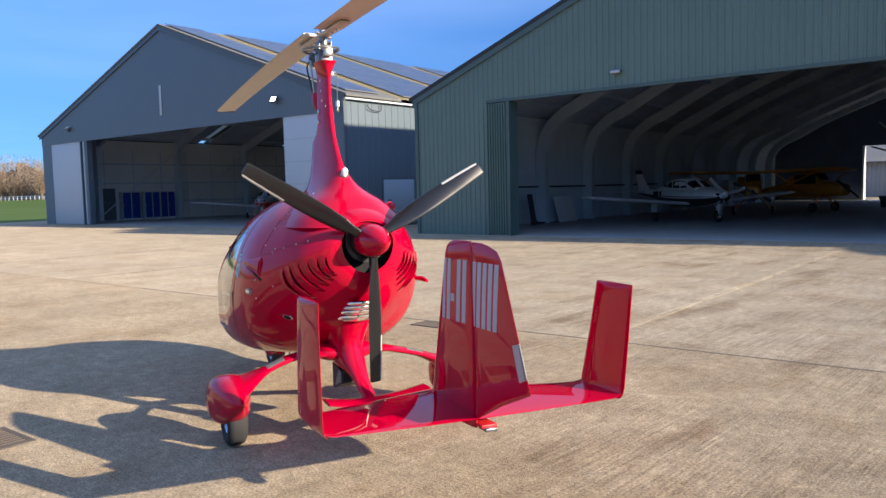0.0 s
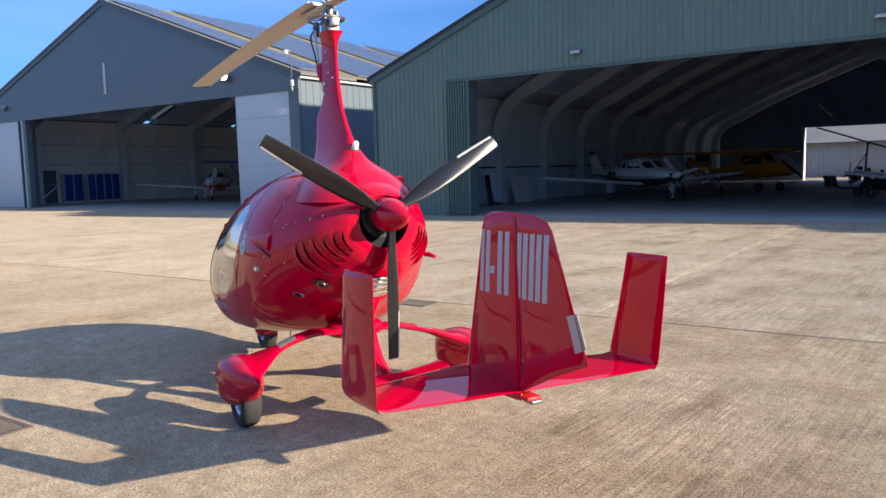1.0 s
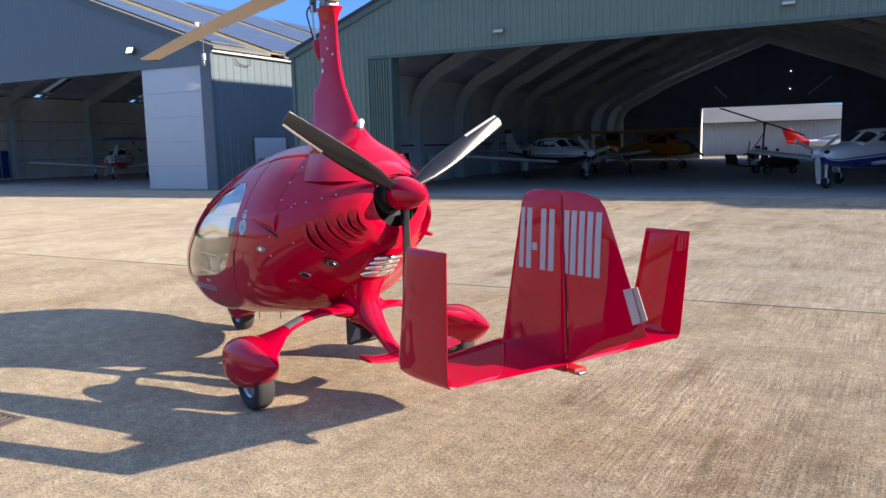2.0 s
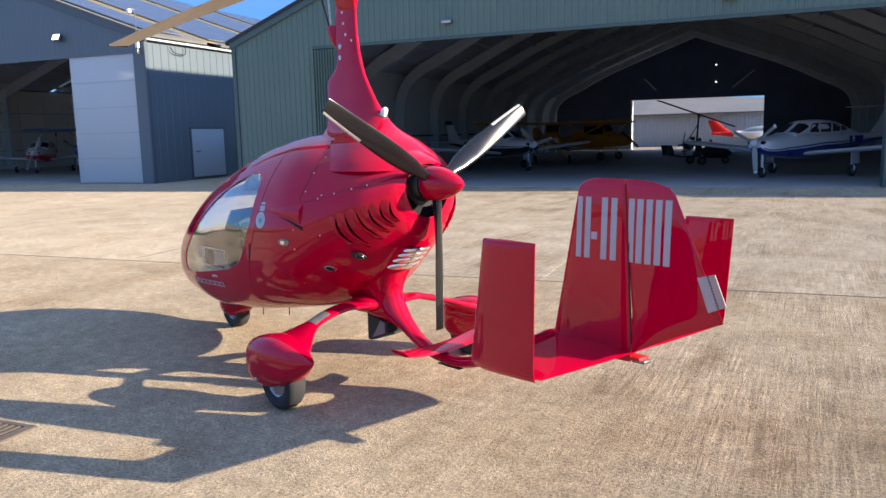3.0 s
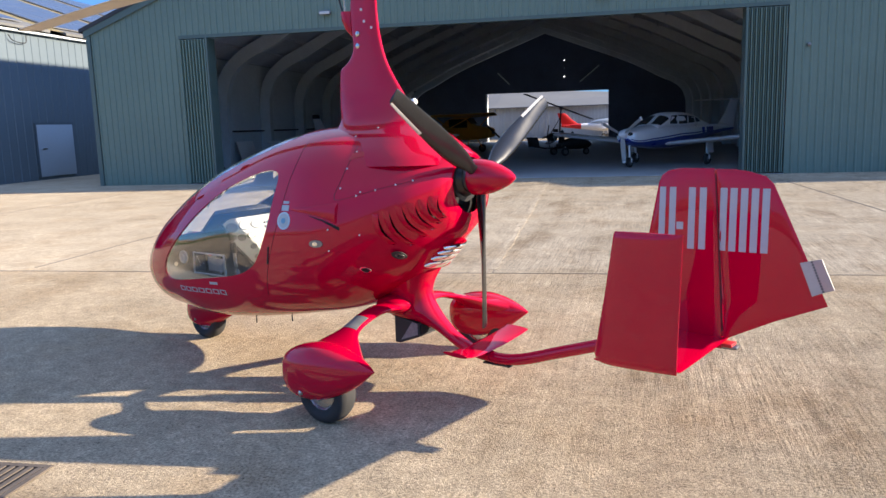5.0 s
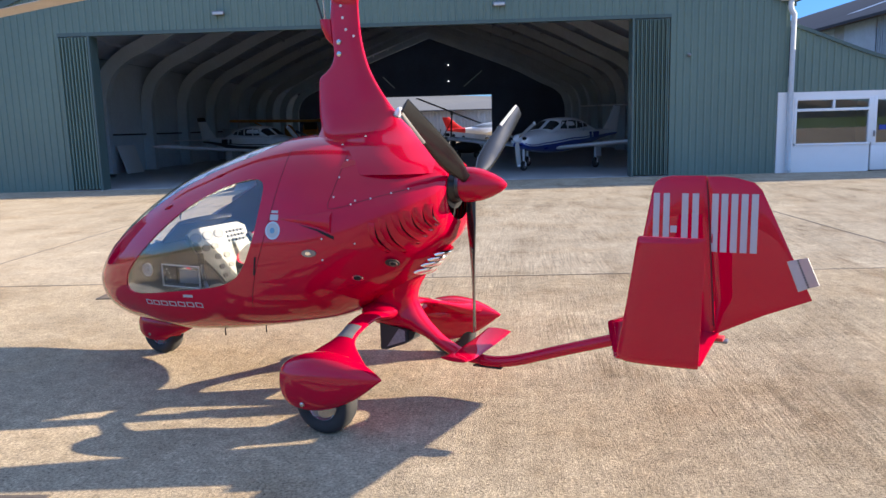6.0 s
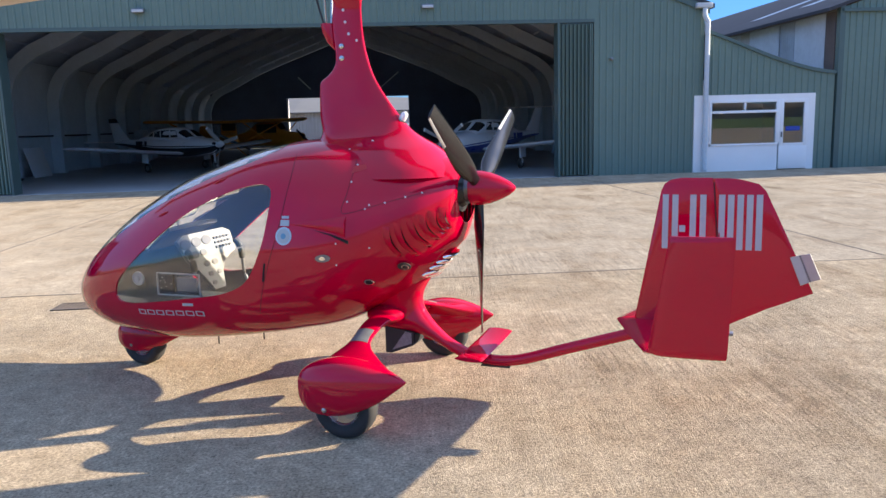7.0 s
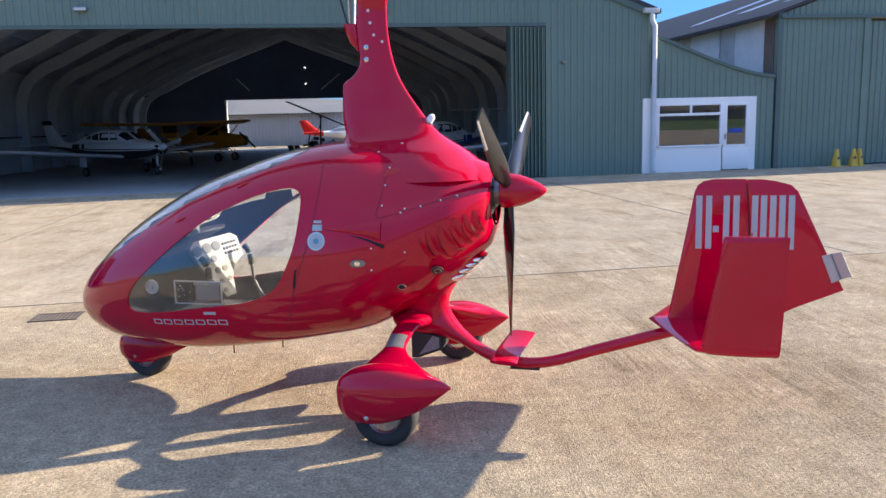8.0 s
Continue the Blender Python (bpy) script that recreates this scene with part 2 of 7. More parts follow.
YELLOW = material("yellow_aircraft_paint", (0.70, 0.26, 0.02), 0.4, vary=0.08, scale=3, fine=30, coat=0.4)
PLANE_WHITE = material("white_aircraft_paint", (0.86, 0.86, 0.86), 0.3, vary=0.03, scale=2, fine=30, coat=0.6)
ORANGE = material("yellow_cone_plastic", (0.64, 0.40, 0.05), 0.5, vary=0.06, scale=8, fine=60)
CONE_MARK = material("brown_red_cone_print", (0.17, 0.06, 0.08), 0.5, vary=0.1, scale=9, fine=60)
IRON = material("rusty_cast_iron", (0.115, 0.095, 0.078), 0.9, vary=0.3, scale=9, fine=80, bump=0.002, spec=0.15)
# Near-black that paints shade into openings; also colours the pocket display
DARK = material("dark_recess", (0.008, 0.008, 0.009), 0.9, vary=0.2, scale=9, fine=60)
BARK = material("bare_twigs", (0.25, 0.185, 0.125), 0.95, vary=0.3, scale=0.4, fine=3.0)
RED_TAIL = material("red_tail_paint", (0.6, 0.02, 0.02), 0.4, vary=0.05, scale=3, fine=30)
LAMP_ON = glow("lamp_lens_lit", (1.0, 0.97, 0.9), 2.0)
FLOOD = material("floodlight_face", (0.8, 0.8, 0.78), 0.25, vary=0.03, scale=9, fine=60)

AIRCRAFT_GLASS = material("dark_aircraft_glazing", (0.02, 0.024, 0.028), 0.08, vary=0.1, scale=3, fine=30)
BADGE = material("pale_blue_badge", (0.40, 0.52, 0.58), 0.4, vary=0.12, scale=20, fine=90)
BADGE_BLUE = material("blue_badge_print", (0.10, 0.26, 0.38), 0.4, vary=0.1, scale=20, fine=90)
MESH_GREY = material("grey_wire_mesh", (0.20, 0.20, 0.20), 0.55, vary=0.4, scale=60, fine=300)
GRILLE_METAL = material("bright_grille_metal", (0.95, 0.93, 0.90), 0.14, metal=0.9, vary=0.25, scale=14, fine=70)
CHROME = material("polished_chrome", (0.78, 0.77, 0.75), 0.14, metal=1.0, vary=0.06, scale=9, fine=60)


def translucent_sheet():
    """Weathered rooflight sheet that lets daylight through."""
    m = bpy.data.materials.new("ochre_translucent_sheet")
    m.use_nodes = True
    nodes, links = m.node_tree.nodes, m.node_tree.links
    thin, skin, mix = nodes.new("ShaderNodeBsdfTranslucent"), nodes["Principled BSDF"], nodes.new("ShaderNodeMixShader")
    thin.inputs["Color"].default_value = (0.75, 0.74, 0.66, 1)
    skin.inputs["Base Color"].default_value = (0.36, 0.30, 0.16, 1)
    skin.inputs["Roughness"].default_value = 0.6
    mix.inputs[0].default_value = 0.5
    links.new(thin.outputs[0], mix.inputs[1])
    links.new(skin.outputs[0], mix.inputs[2])
    links.new(mix.outputs[0], nodes["Material Output"].inputs["Surface"])
    return m


SKYLIGHT = translucent_sheet()


# ---- mesh helpers ----
def part(name, bm, mat, parent=None, label="", smooth=35, m=None):
    """Links a bmesh as one mesh object under a thing or part."""
    bmesh.ops.recalc_face_normals(bm, faces=bm.faces)
    data = bpy.data.meshes.new(name)
    bm.to_mesh(data)
    bm.free()
    for one in mat if isinstance(mat, (list, tuple)) else [mat]:
        data.materials.append(one)
    if smooth:
        data.shade_smooth()
        data.set_sharp_from_angle(angle=radians(smooth))
    ob = new(name, data)
    if parent is not None:
        ob.parent = parent
    if m is not None:
        ob.matrix_basis = m
    if label:
        tagged(ob, label)
    return ob


def again(ob, m, parent=None):
    """Another piece on the same mesh."""
    o = new(ob.name.split(".")[0], ob.data)
    o.parent = parent if parent is not None else ob.parent
    o.matrix_basis = m
    return o


def thing(name, m, label, category, group="", kind=""):
    ob = new(name)
    ob.empty_display_size = 0.2
    ob.matrix_basis = m
    return tagged(ob, label, category, group, kind)


def box(x0, x1, y0, y1, z0, z1, bevel=0.0, bm=None):
    out = bm or bmesh.new()
    made = bmesh.ops.create_cube(out, size=1.0, matrix=Matrix.LocRotScale(((x0 + x1) / 2, (y0 + y1) / 2, (z0 + z1) / 2), None, (abs(x1 - x0), abs(y1 - y0), abs(z1 - z0))))
    if bevel:
        edges = {e for v in made["verts"] for e in v.link_edges}
        bmesh.ops.bevel(out, geom=list(edges), offset=bevel, segments=2, affect="EDGES", profile=0.5)
    return out


def loft(rings, bm=None, cap=(True, True), closed=True, index=0):
    """Skin over rings of equal counts."""
    out = bm or bmesh.new()
    rows = [[out.verts.new(p) for p in ring] for ring in rings]
    n = len(rows[0])
    for a, b in zip(rows, rows[1:]):
        for i in range(n if closed else n - 1):
            j = (i + 1) % n
            f = out.faces.new((a[i], a[j], b[j], b[i]))
            f.material_index = index
    if cap[0]:
        out.faces.new(rows[0][::-1]).material_index = index
    if cap[1]:
        out.faces.new(rows[-1]).material_index = index
    return out


def circle(c, x_way, y_way, rx, ry=None, n=16, power=2.0):
    c, x_way, y_way = Vector(c), Vector(x_way), Vector(y_way)
    ry = rx if ry is None else ry
    out = []
    for k in range(n):
        a = math.tau * k / n
        ca, sa = math.cos(a), math.sin(a)
        out.append(c + x_way * rx * math.copysign(abs(ca) ** (2 / power), ca) + y_way * ry * math.copysign(abs(sa) ** (2 / power), sa))
    return out


def sides(way):
    way = Vector(way).normalized()
    up = Vector((0, 0, 1)) if abs(way.z) < 0.95 else Vector((1, 0, 0))
    x_way = way.cross(up).normalized()
    return x_way, way.cross(x_way).normalized()


def rod(p0, p1, r0, r1=None, n=12, bm=None, cap=(True, True)):
    x_way, y_way = sides(Vector(p1) - Vector(p0))
    return loft([circle(p0, x_way, y_way, r0, n=n), circle(p1, x_way, y_way, r0 if r1 is None else r1, n=n)], bm, cap)


def tube(points, radii, n=10, bm=None, flat=1.0):
    """A swept pipe; radii one number or one per point. flat squeezes it upright."""
    points = [Vector(p) for p in points]
    if not isinstance(radii, (list, tuple)):
        radii = [radii] * len(points)
    rings = []
    for i, p in enumerate(points):
        way = points[min(i + 1, len(points) - 1)] - points[max(i - 1, 0)]
        x_way, y_way = sides(way)
        rings.append(circle(p, x_way, y_way, radii[i], radii[i] * flat, n=n))
    return loft(rings, bm)


def lathe(profile, origin=(0, 0, 0), axis=(1, 0, 0), n=24, bm=None, cap=(True, True)):
    """Turns (along, radius) pairs round an axis."""
    axis = Vector(axis).normalized()
    x_way, y_way = sides(axis)
    return loft([circle(Vector(origin) + axis * a, x_way, y_way, max(r, 1e-4), n=n) for a, r in profile], bm, cap)


def prism(outline, way, depth, bm=None):
    """A flat outline (3D points) pushed along way."""
    way = Vector(way).normalized() * depth
    ring = [Vector(p) for p in outline]
    return loft([ring, [p + way for p in ring]], bm)


def smooth_line(points, per=6):
    """Catmull-Rom through the points."""
    pts = [Vector(p) for p in points]
    pts = [pts[0] * 2 - pts[1]] + pts + [pts[-1] * 2 - pts[-2]]
    out = []
    for i in range(1, len(pts) - 2):
        a, b, c, d = pts[i - 1 : i + 3]
        for k in range(per):
            t = k / per
            out.append(0.5 * ((2 * b) + (c - a) * t + (2 * a - 5 * b + 4 * c - d) * t * t + (3 * b - a - 3 * c + d) * t ** 3))
    out.append(pts[-2])
    return out


def ring_line(points, per=6):
    """A closed smooth outline."""
    pts = [Vector(p) for p in points]
    n, out = len(pts), []
    for i in range(n):
        a, b, c, d = pts[i - 1], pts[i], pts[(i + 1) % n], pts[(i + 2) % n]
        for k in range(per):
            t = k / per
            out.append(0.5 * ((2 * b) + (c - a) * t + (2 * a - 5 * b + 4 * c - d) * t * t + (3 * b - a - 3 * c + d) * t ** 3))
    return out


def bars(bm, cells, matrix):
    """Plain upright bars (x0, x1, z0, z1) on the plane y = 0, 2 mm thick."""
    for x0, x1, z0, z1 in cells:
        piece = bmesh.new()
        box(x0, x1, -0.001, 0.001, z0, z1, bm=piece)
        piece.transform(matrix)
        data = bpy.data.meshes.new("bars")
        piece.to_mesh(data)
        piece.free()
        bm.from_mesh(data)
        bpy.data.meshes.remove(data)
    return bm


SITE = pose(1.1275, 25.5068, 0, 0, 0, -34.894)
GYRO = pose(-0.380, 4.732, 0, 0, 0, 119.8)


# ---- ground ----
def ground():
    bm = bmesh.new()
    bmesh.ops.create_grid(bm, x_segments=40, y_segments=40, size=2500)
    bmesh.ops.translate(bm, verts=bm.verts, vec=(0, 0, -0.06))
    tagged(part("ground", bm, GRASS), "flat green airfield grass reaching the horizon", "grass", kind="structure")
    sheet = tagged(part("pavement", box(-44, 90, -75, 125, -0.055, -0.0025), JOINT, m=SITE), "old pale concrete apron laid in large bays", "apron", kind="structure")
    rows = [([-44.0] + [-40.9 + 5.68 * k for k in range(23)], [-14.2, -2.5, 0.0]), ([-44.0, -31.0, -15.0, 1.5, 24.0, 44.0, 66.0, 88.0], [-75, -52, -33, -14.2])]
    cache = {}
    for xs, ys in rows:
        for i in range(len(xs) - 1):
            for j in range(len(ys) - 1):
                dx, dy = xs[i + 1] - xs[i], ys[j + 1] - ys[j]
                key = (round(dx, 2), round(dy, 2), ys[0])
                place = pose((xs[i] + xs[i + 1]) / 2, (ys[j] + ys[j + 1]) / 2, random.uniform(-0.001, 0.001))
                if key not in cache:
                    cache[key] = part("slab", box(-dx / 2 + 0.008, dx / 2 - 0.008, -dy / 2 + 0.008, dy / 2 - 0.008, -0.012, 0.0), CONCRETE if ys[0] > -20 else CONCRETE_OLD, sheet, smooth=0, m=place)
                else:
                    again(cache[key], place)
    part("yard", box(-44, 90, 0.0, 125, -0.004, -0.001), CONCRETE, sheet, smooth=0)

    def ribbon(name, start, way, length, wide, mat, rng):
        """An uneven strip of joint filler lying 3 mm proud on the slabs."""
        side = Vector((-way.y, way.x, 0))
        rings = []
        n = int(length / 0.22)
        for k in range(n + 1):
            p = start + way * (length * k / n)
            a, b = wide * rng.uniform(0.3, 0.65), wide * rng.uniform(0.3, 0.65)
            top = Vector((0, 0, 0.0035))
            rings.append([p - side * a, p - side * a + top, p + side * b + top, p + side * b])
        part(name, loft(rings), mat, sheet, smooth=0)
    rng = random.Random(11)
    along, across = Vector((0, 1, 0)), Vector((1, 0, 0))
    ribbon("joint_mortar", Vector((10.2, -14.0, 0)), along, 12.5, 0.11, MORTAR, rng)
    for s in (-6.8, -1.14, 4.54, 15.9, 21.58):
        ribbon("joint_filler", Vector((s, -14.0, 0)), along, 11.3, 0.028, JOINT, rng)
    ribbon("joint_filler", Vector((1.6, -14.2, 0)), across, 22.0, 0.020, JOINT, rng)
    ribbon("joint_filler", Vector((-30, -2.5, 0)), across, 56.0, 0.05, JOINT, rng)


ground()


def drain_cover(s, w, turn, big=0.42, wide=0.3):
    cover = thing("drain_cover", SITE @ pose(s, w, 0.0, 0, 0, turn), "rusty cast iron drain grating set in the concrete", "drain cover", "drain covers in the apron")
    frame_bm = bmesh.new()
    for x0, x1, y0, y1 in ((-big / 2, big / 2, -wide / 2, -wide / 2 + 0.03), (-big / 2, big / 2, wide / 2 - 0.03, wide / 2), (-big / 2, -big / 2 + 0.03, -wide / 2 + 0.03, wide / 2 - 0.03), (big / 2 - 0.03, big / 2, -wide / 2 + 0.03, wide / 2 - 0.03)):
        box(x0, x1, y0, y1, 0.0, 0.009, bm=frame_bm)
    part("frame", frame_bm, IRON, cover, smooth=0)
    part("pit", box(-big / 2 + 0.03, big / 2 - 0.03, -wide / 2 + 0.03, wide / 2 - 0.03, 0.0, 0.002), DARK, cover, smooth=0)
    n = 9
    bar = None
    for k in range(n):
        x = -big / 2 + 0.05 + k * (big - 0.1) / (n - 1)
        if bar is None:
            bar = part("bar", box(-0.013, 0.013, -wide / 2 + 0.03, wide / 2 - 0.03, 0.002, 0.008), IRON, cover, smooth=0, m=pose(x, 0, 0))
        else:
            again(bar, pose(x, 0, 0))


drain_cover(8.2, -14.39, 0)
drain_cover(8.43, -19.3, 0, 0.5, 0.45)
drain_cover(7.1, -14.8, 0)


# ---- hangars ----
def clad(s0, s1, low, high, w=0.0, deep=0.12, pitch=0.20, rib=0.028, breaks=(), bm=None):
    """A ribbed metal wall from s0 to s1; low and high are heights or functions of s. Ribs stand out towards -w."""
    lo = low if callable(low) else (lambda s: low)
    hi = high if callable(high) else (lambda s: high)
    cols = {round(s0, 4): 0.0, round(s1, 4): 0.0}
    for b in breaks:
        if s0 < b < s1:
            cols[round(b, 4)] = 0.0
    k = math.ceil(s0 / pitch)
    while k * pitch + 0.08 < s1:
        a = k * pitch
        if a > s0:
            for ds, d in ((0.0, 0.0), (0.016, rib), (0.050, rib), (0.066, 0.0)):
                cols[round(a + ds, 4)] = d
        k += 1
    rings = []
    for s in sorted(cols):
        f = w - cols[s]
        rings.append([(s, f, lo(s)), (s, f, hi(s)), (s, w + deep, hi(s)), (s, w + deep, lo(s))])
    return loft(rings, bm)


def gable(left, right, ridge, eave, top):
    def height(s):
        return eave + (top - eave) * ((s - left) / (ridge - left) if s <= ridge else (right - s) / (right - ridge))
    return height


def roof_slab(name, parent, s_low, z_low, s_high, z_high, w0, w1, thick, mat):
    bm = loft([[(s_low, w, z_low), (s_high, w, z_high), (s_high, w, z_high + thick), (s_low, w, z_low + thick)] for w in (w0, w1)])
    return part(name, bm, mat, parent, smooth=0)


def green_hangar():
    hangar = thing("hangar", SITE, "dark green ribbed steel hangar with its folding doors open", "hangar")
    left, right, ridge, eave, top = -4.10, 19.75, 7.80, 4.85, 9.45
    h = gable(left, right, ridge, eave, top)
    lintel, deep = 4.42, 46.0
    part("front_wall", clad(left, -1.02, 0.0, h), GREEN_CLAD, hangar, smooth=0)
    part("front_wall", clad(16.45, right, 0.0, h), GREEN_CLAD, hangar, smooth=0)
    part("gable_wall", clad(-1.02, 16.45, lintel + 0.10, h, breaks=(ridge,)), GREEN_CLAD, hangar, smooth=0)
    part("lintel_trim", box(-1.02, 16.45, -0.045, 0.13, lintel, lintel + 0.10), GREEN_TRIM, hangar, smooth=0)
    for s0, s1, z0, z1 in ((left - 0.12, ridge, h(left) - 0.046, top), (right + 0.12, ridge, h(right) - 0.046, top)):
        bm = loft([[(s0, w, z0 + 0.02), (s1, w, z1 + 0.02), (s1, w, z1 - 0.2), (s0, w, z0 - 0.2)] for w in (-0.075, -0.032)])
        part("verge_trim", bm, GREEN_TRIM, hangar, smooth=0)
    roof_slab("roof", hangar, left - 0.25, h(left) - 0.09, ridge, top, -0.10, deep, 0.12, ROOF_SLATE)
    roof_slab("roof", hangar, right + 0.25, h(right) - 0.09, ridge, top, -0.10, deep, 0.12, ROOF_SLATE)
    for s in (left, right):
        out = -1 if s == left else 1
        part("side_wall", box(s, s + 0.14 * -out, 0.125, deep, 0, eave), GREEN_CLAD, hangar, smooth=0)
    part("corner_trim", box(left - 0.05, left + 0.09, -0.06, 0.10, 0, eave - 0.02), GREEN_TRIM, hangar, smooth=0)
    # unseen block on the ridge, added to raise the shadow line on the grey hangar
    part("ridge_vent", loft([[(ridge - 0.7, w, top - 0.1), (ridge - 0.45, w, top + 0.72), (ridge + 0.45, w, top + 0.72), (ridge + 0.7, w, top - 0.1)] for w in (1.5, deep - 1.5)]), ROOF_SLATE, hangar, smooth=0)
    # lining and curved frames
    part("side_lining", box(left + 0.16, left + 0.20, 0.13, deep - 0.3, 0, 4.6), INNER, hangar, smooth=0)
    part("side_lining", box(right - 0.20, right - 0.16, 0.13, deep - 0.3, 0, 4.6), INNER, hangar, smooth=0)
    for a, b in ((left, 1), (right, -1)):
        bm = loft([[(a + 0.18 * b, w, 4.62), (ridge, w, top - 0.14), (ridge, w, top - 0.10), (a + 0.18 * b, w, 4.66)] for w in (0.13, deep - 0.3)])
        part("roof_lining", bm, INNER_SHADED, hangar, smooth=0)
    arc = []
    foot = left + 0.22
    for off in (0.0, 0.48):
        line = [Vector((foot + off * 1.0, 0, 0.0)), Vector((foot + off * 1.0, 0, 2.7 - off * 0.3))]
        line += [Vector((foot + off + 0.10, 0, 3.45 - off * 0.35)), Vector((foot + off + 0.42, 0, 4.15 - off * 0.40)), Vector((foot + off + 1.1, 0, 4.78 - off * 0.62)), Vector((foot + 2.1 + off * 0.8, 0, 5.30 - off * 0.85))]
        line += [Vector((1.5, 0, h(1.5) - 0.20 - off)), Vector((ridge, 0, top - 0.22 - off))]
        arc.append(smooth_line(line, 5))
    rib = None
    for k in range(10):
        w = 3.55 + 4.35 * k
        for mirror in (1, -1):
            rings = [[Vector((a.x, -0.17, a.z)), Vector((a.x, 0.17, a.z)), Vector((b.x, 0.17, b.z)), Vector((b.x, -0.17, b.z))] for a, b in zip(*arc)]
            place = pose(0, w, 0) if mirror == 1 else pose(2 * ridge, w, 0, 0, 0, 180)
            if rib is None:
                rib = part("frame_rib", loft(rings), RIB, hangar, smooth=30, m=place)
            else:
                again(rib, place)
    # purlins under the roof
    for k in range(9):
        f = (k + 0.6) / 9.4
        for a, b in ((left + 0.5, 1), (right - 0.5, -1)):
            s = a + (ridge - a) * f
            part("purlin", box(s - 0.04, s + 0.04, 0.15, deep - 0.4, h(s) - 0.34, h(s) - 0.18), INNER_SHADED, hangar, smooth=0)
    # pipe along the lining
    part("wall_pipe", tube([(left + 0.35, 0.4, 1.62), (left + 0.35, 12, 1.60), (left + 0.35, 30, 1.62)], 0.035, 8), BLACK_MATT, hangar)
    # far end wall with its open doorway
    far = deep - 0.3
    part("back_wall", box(left + 0.2, 2.5, far - 0.3, far + 0.3, 0, 4.7), END_WALL_SHADED, hangar, smooth=0)
    part("back_wall", box(13.0, right - 0.2, far - 0.3, far + 0.3, 0, 4.7), END_WALL_SHADED, hangar, smooth=0)
    part("back_gable", clad(left + 0.2, right - 0.2, 4.17, lambda s: h(s) - 0.12, far - 0.28, deep=0.5, pitch=40, breaks=(ridge, 2.5, 13.0)), END_WALL_SHADED, hangar, smooth=0)
    part("doorway_trim", box(2.5, 2.62, far - 0.34, far + 0.32, 0, 4.17), WHITE, hangar, smooth=0)
    part("floor_sheet", box(left + 0.2, right - 0.2, 0.02, far + 0.3, -0.002, 0.006), FLOOR_IN, hangar, smooth=0)
    for s, w in ((3.4, 5.5), (5.5, 9.8), (8.6, 7.5), (11.2, 7.4), (10.6, 14.0), (6.5, 18.0)):
        part("roof_light", box(s - 0.16, s + 0.16, w - 0.7, w + 0.7, h(s) - 0.52, h(s) - 0.46), DOOR_WHITE, hangar, smooth=0)
    # folded door leaves at both sides of the mouth
    for s0, wide, lip in ((-1.0, 0.93, 0.87), (15.36, 1.06, 0.0)):
        stack = part("folding_door", box(s0 + 0.01, s0 + wide, 0.08, 0.12, 0.03, lintel - 0.02), GREEN_TRIM, hangar, "concertina stack of dark green door leaves", smooth=0)
        leaf = None
        for k in range(18):
            place = pose(s0 + 0.04 + k * (wide - 0.08) / 17, -0.02 if k % 2 else -0.08, 0, 0, 0, 14 if k % 2 else -14)
            if leaf is None:
                leaf = part("leaf", box(-0.015, 0.015, -0.03, 0.15, 0.04, lintel - 0.03, 0.006), GREEN_CLAD, stack, smooth=0, m=place)
            else:
                again(leaf, place)
        part("jamb", box(s0 + lip, s0 + lip + 0.06, -0.11, 0.4, 0, lintel), GREEN_TRIM, hangar, smooth=0)
        part("floor_rail", box(s0 + 0.02, s0 + wide, -0.12, -0.10, 0.002, 0.012), ALU, hangar, smooth=0)
    # two lit bulkhead lamps on the far gable
    for z in (5.4, 6.75):
        part("gable_lamp", lathe([(0, 0.032), (0.03, 0.032), (0.045, 0.015)], (9.3, far - 0.30, z), (0, -1, 0), 14), LAMP_ON, hangar, "small lit lamp on the far gable")
    for s0, z0, s1, z1 in ((4.6, 4.9, 3.6, 5.9), (10.6, 4.9, 12.2, 6.2)):
        part("gable_brace", rod((s0, far - 0.34, z0), (s1, far - 0.34, z1), 0.05, n=8), RIB, hangar)
    # gutter end and downpipe at the corner
    part("gutter_box", box(right - 0.32, right + 0.16, -0.20, 0.0, 4.76, 4.90, 0.02), PALE_CLAD, hangar)
    part("downpipe", tube(smooth_line([(right - 0.05, -0.14, 4.75), (right - 0.06, -0.16, 4.55), (right + 0.02, -0.16, 4.38), (right + 0.03, -0.16, 4.2), (right + 0.03, -0.16, 2.2), (right + 0.03, -0.16, 0.25), (right + 0.06, -0.2, 0.12)], 4), 0.072, 12), PALE_SHEET, hangar, "white plastic downpipe")
    return hangar, h


HANGAR_B, B_ROOF = green_hangar()


def flood_lamp(s, w, z):
    lamp = thing("wall_lamp", SITE @ pose(s, w, z), "small white bulkhead floodlight fixed to the hangar wall", "lamp", "wall lamps")
    part("housing", box(-0.17, 0.17, -0.14, -0.02, -0.06, 0.05, 0.015), DULL_STEEL, lamp)
    part("lens", box(-0.15, 0.15, -0.16, -0.14, -0.055, 0.02, 0.008), PALE_CLAD, lamp)
    part("bracket", box(-0.03, 0.03, -0.03, 0.03, -0.02, 0.09), DULL_STEEL, lamp)


flood_lamp(3.72, -0.03, 4.93)
flood_lamp(11.64, -0.03, 4.93)


def spot_camera(s, w, z):
    eye = thing("wall_sensor", SITE @ pose(s, w, z), "small pale round sensor on the green wall", "sensor")
    part("housing", lathe([(0, 0.05), (0.04, 0.055), (0.09, 0.045), (0.11, 0.01)], axis=(0, -1, 0), n=14), DULL_STEEL, eye)


spot_camera(16.95, -0.03, 3.38)


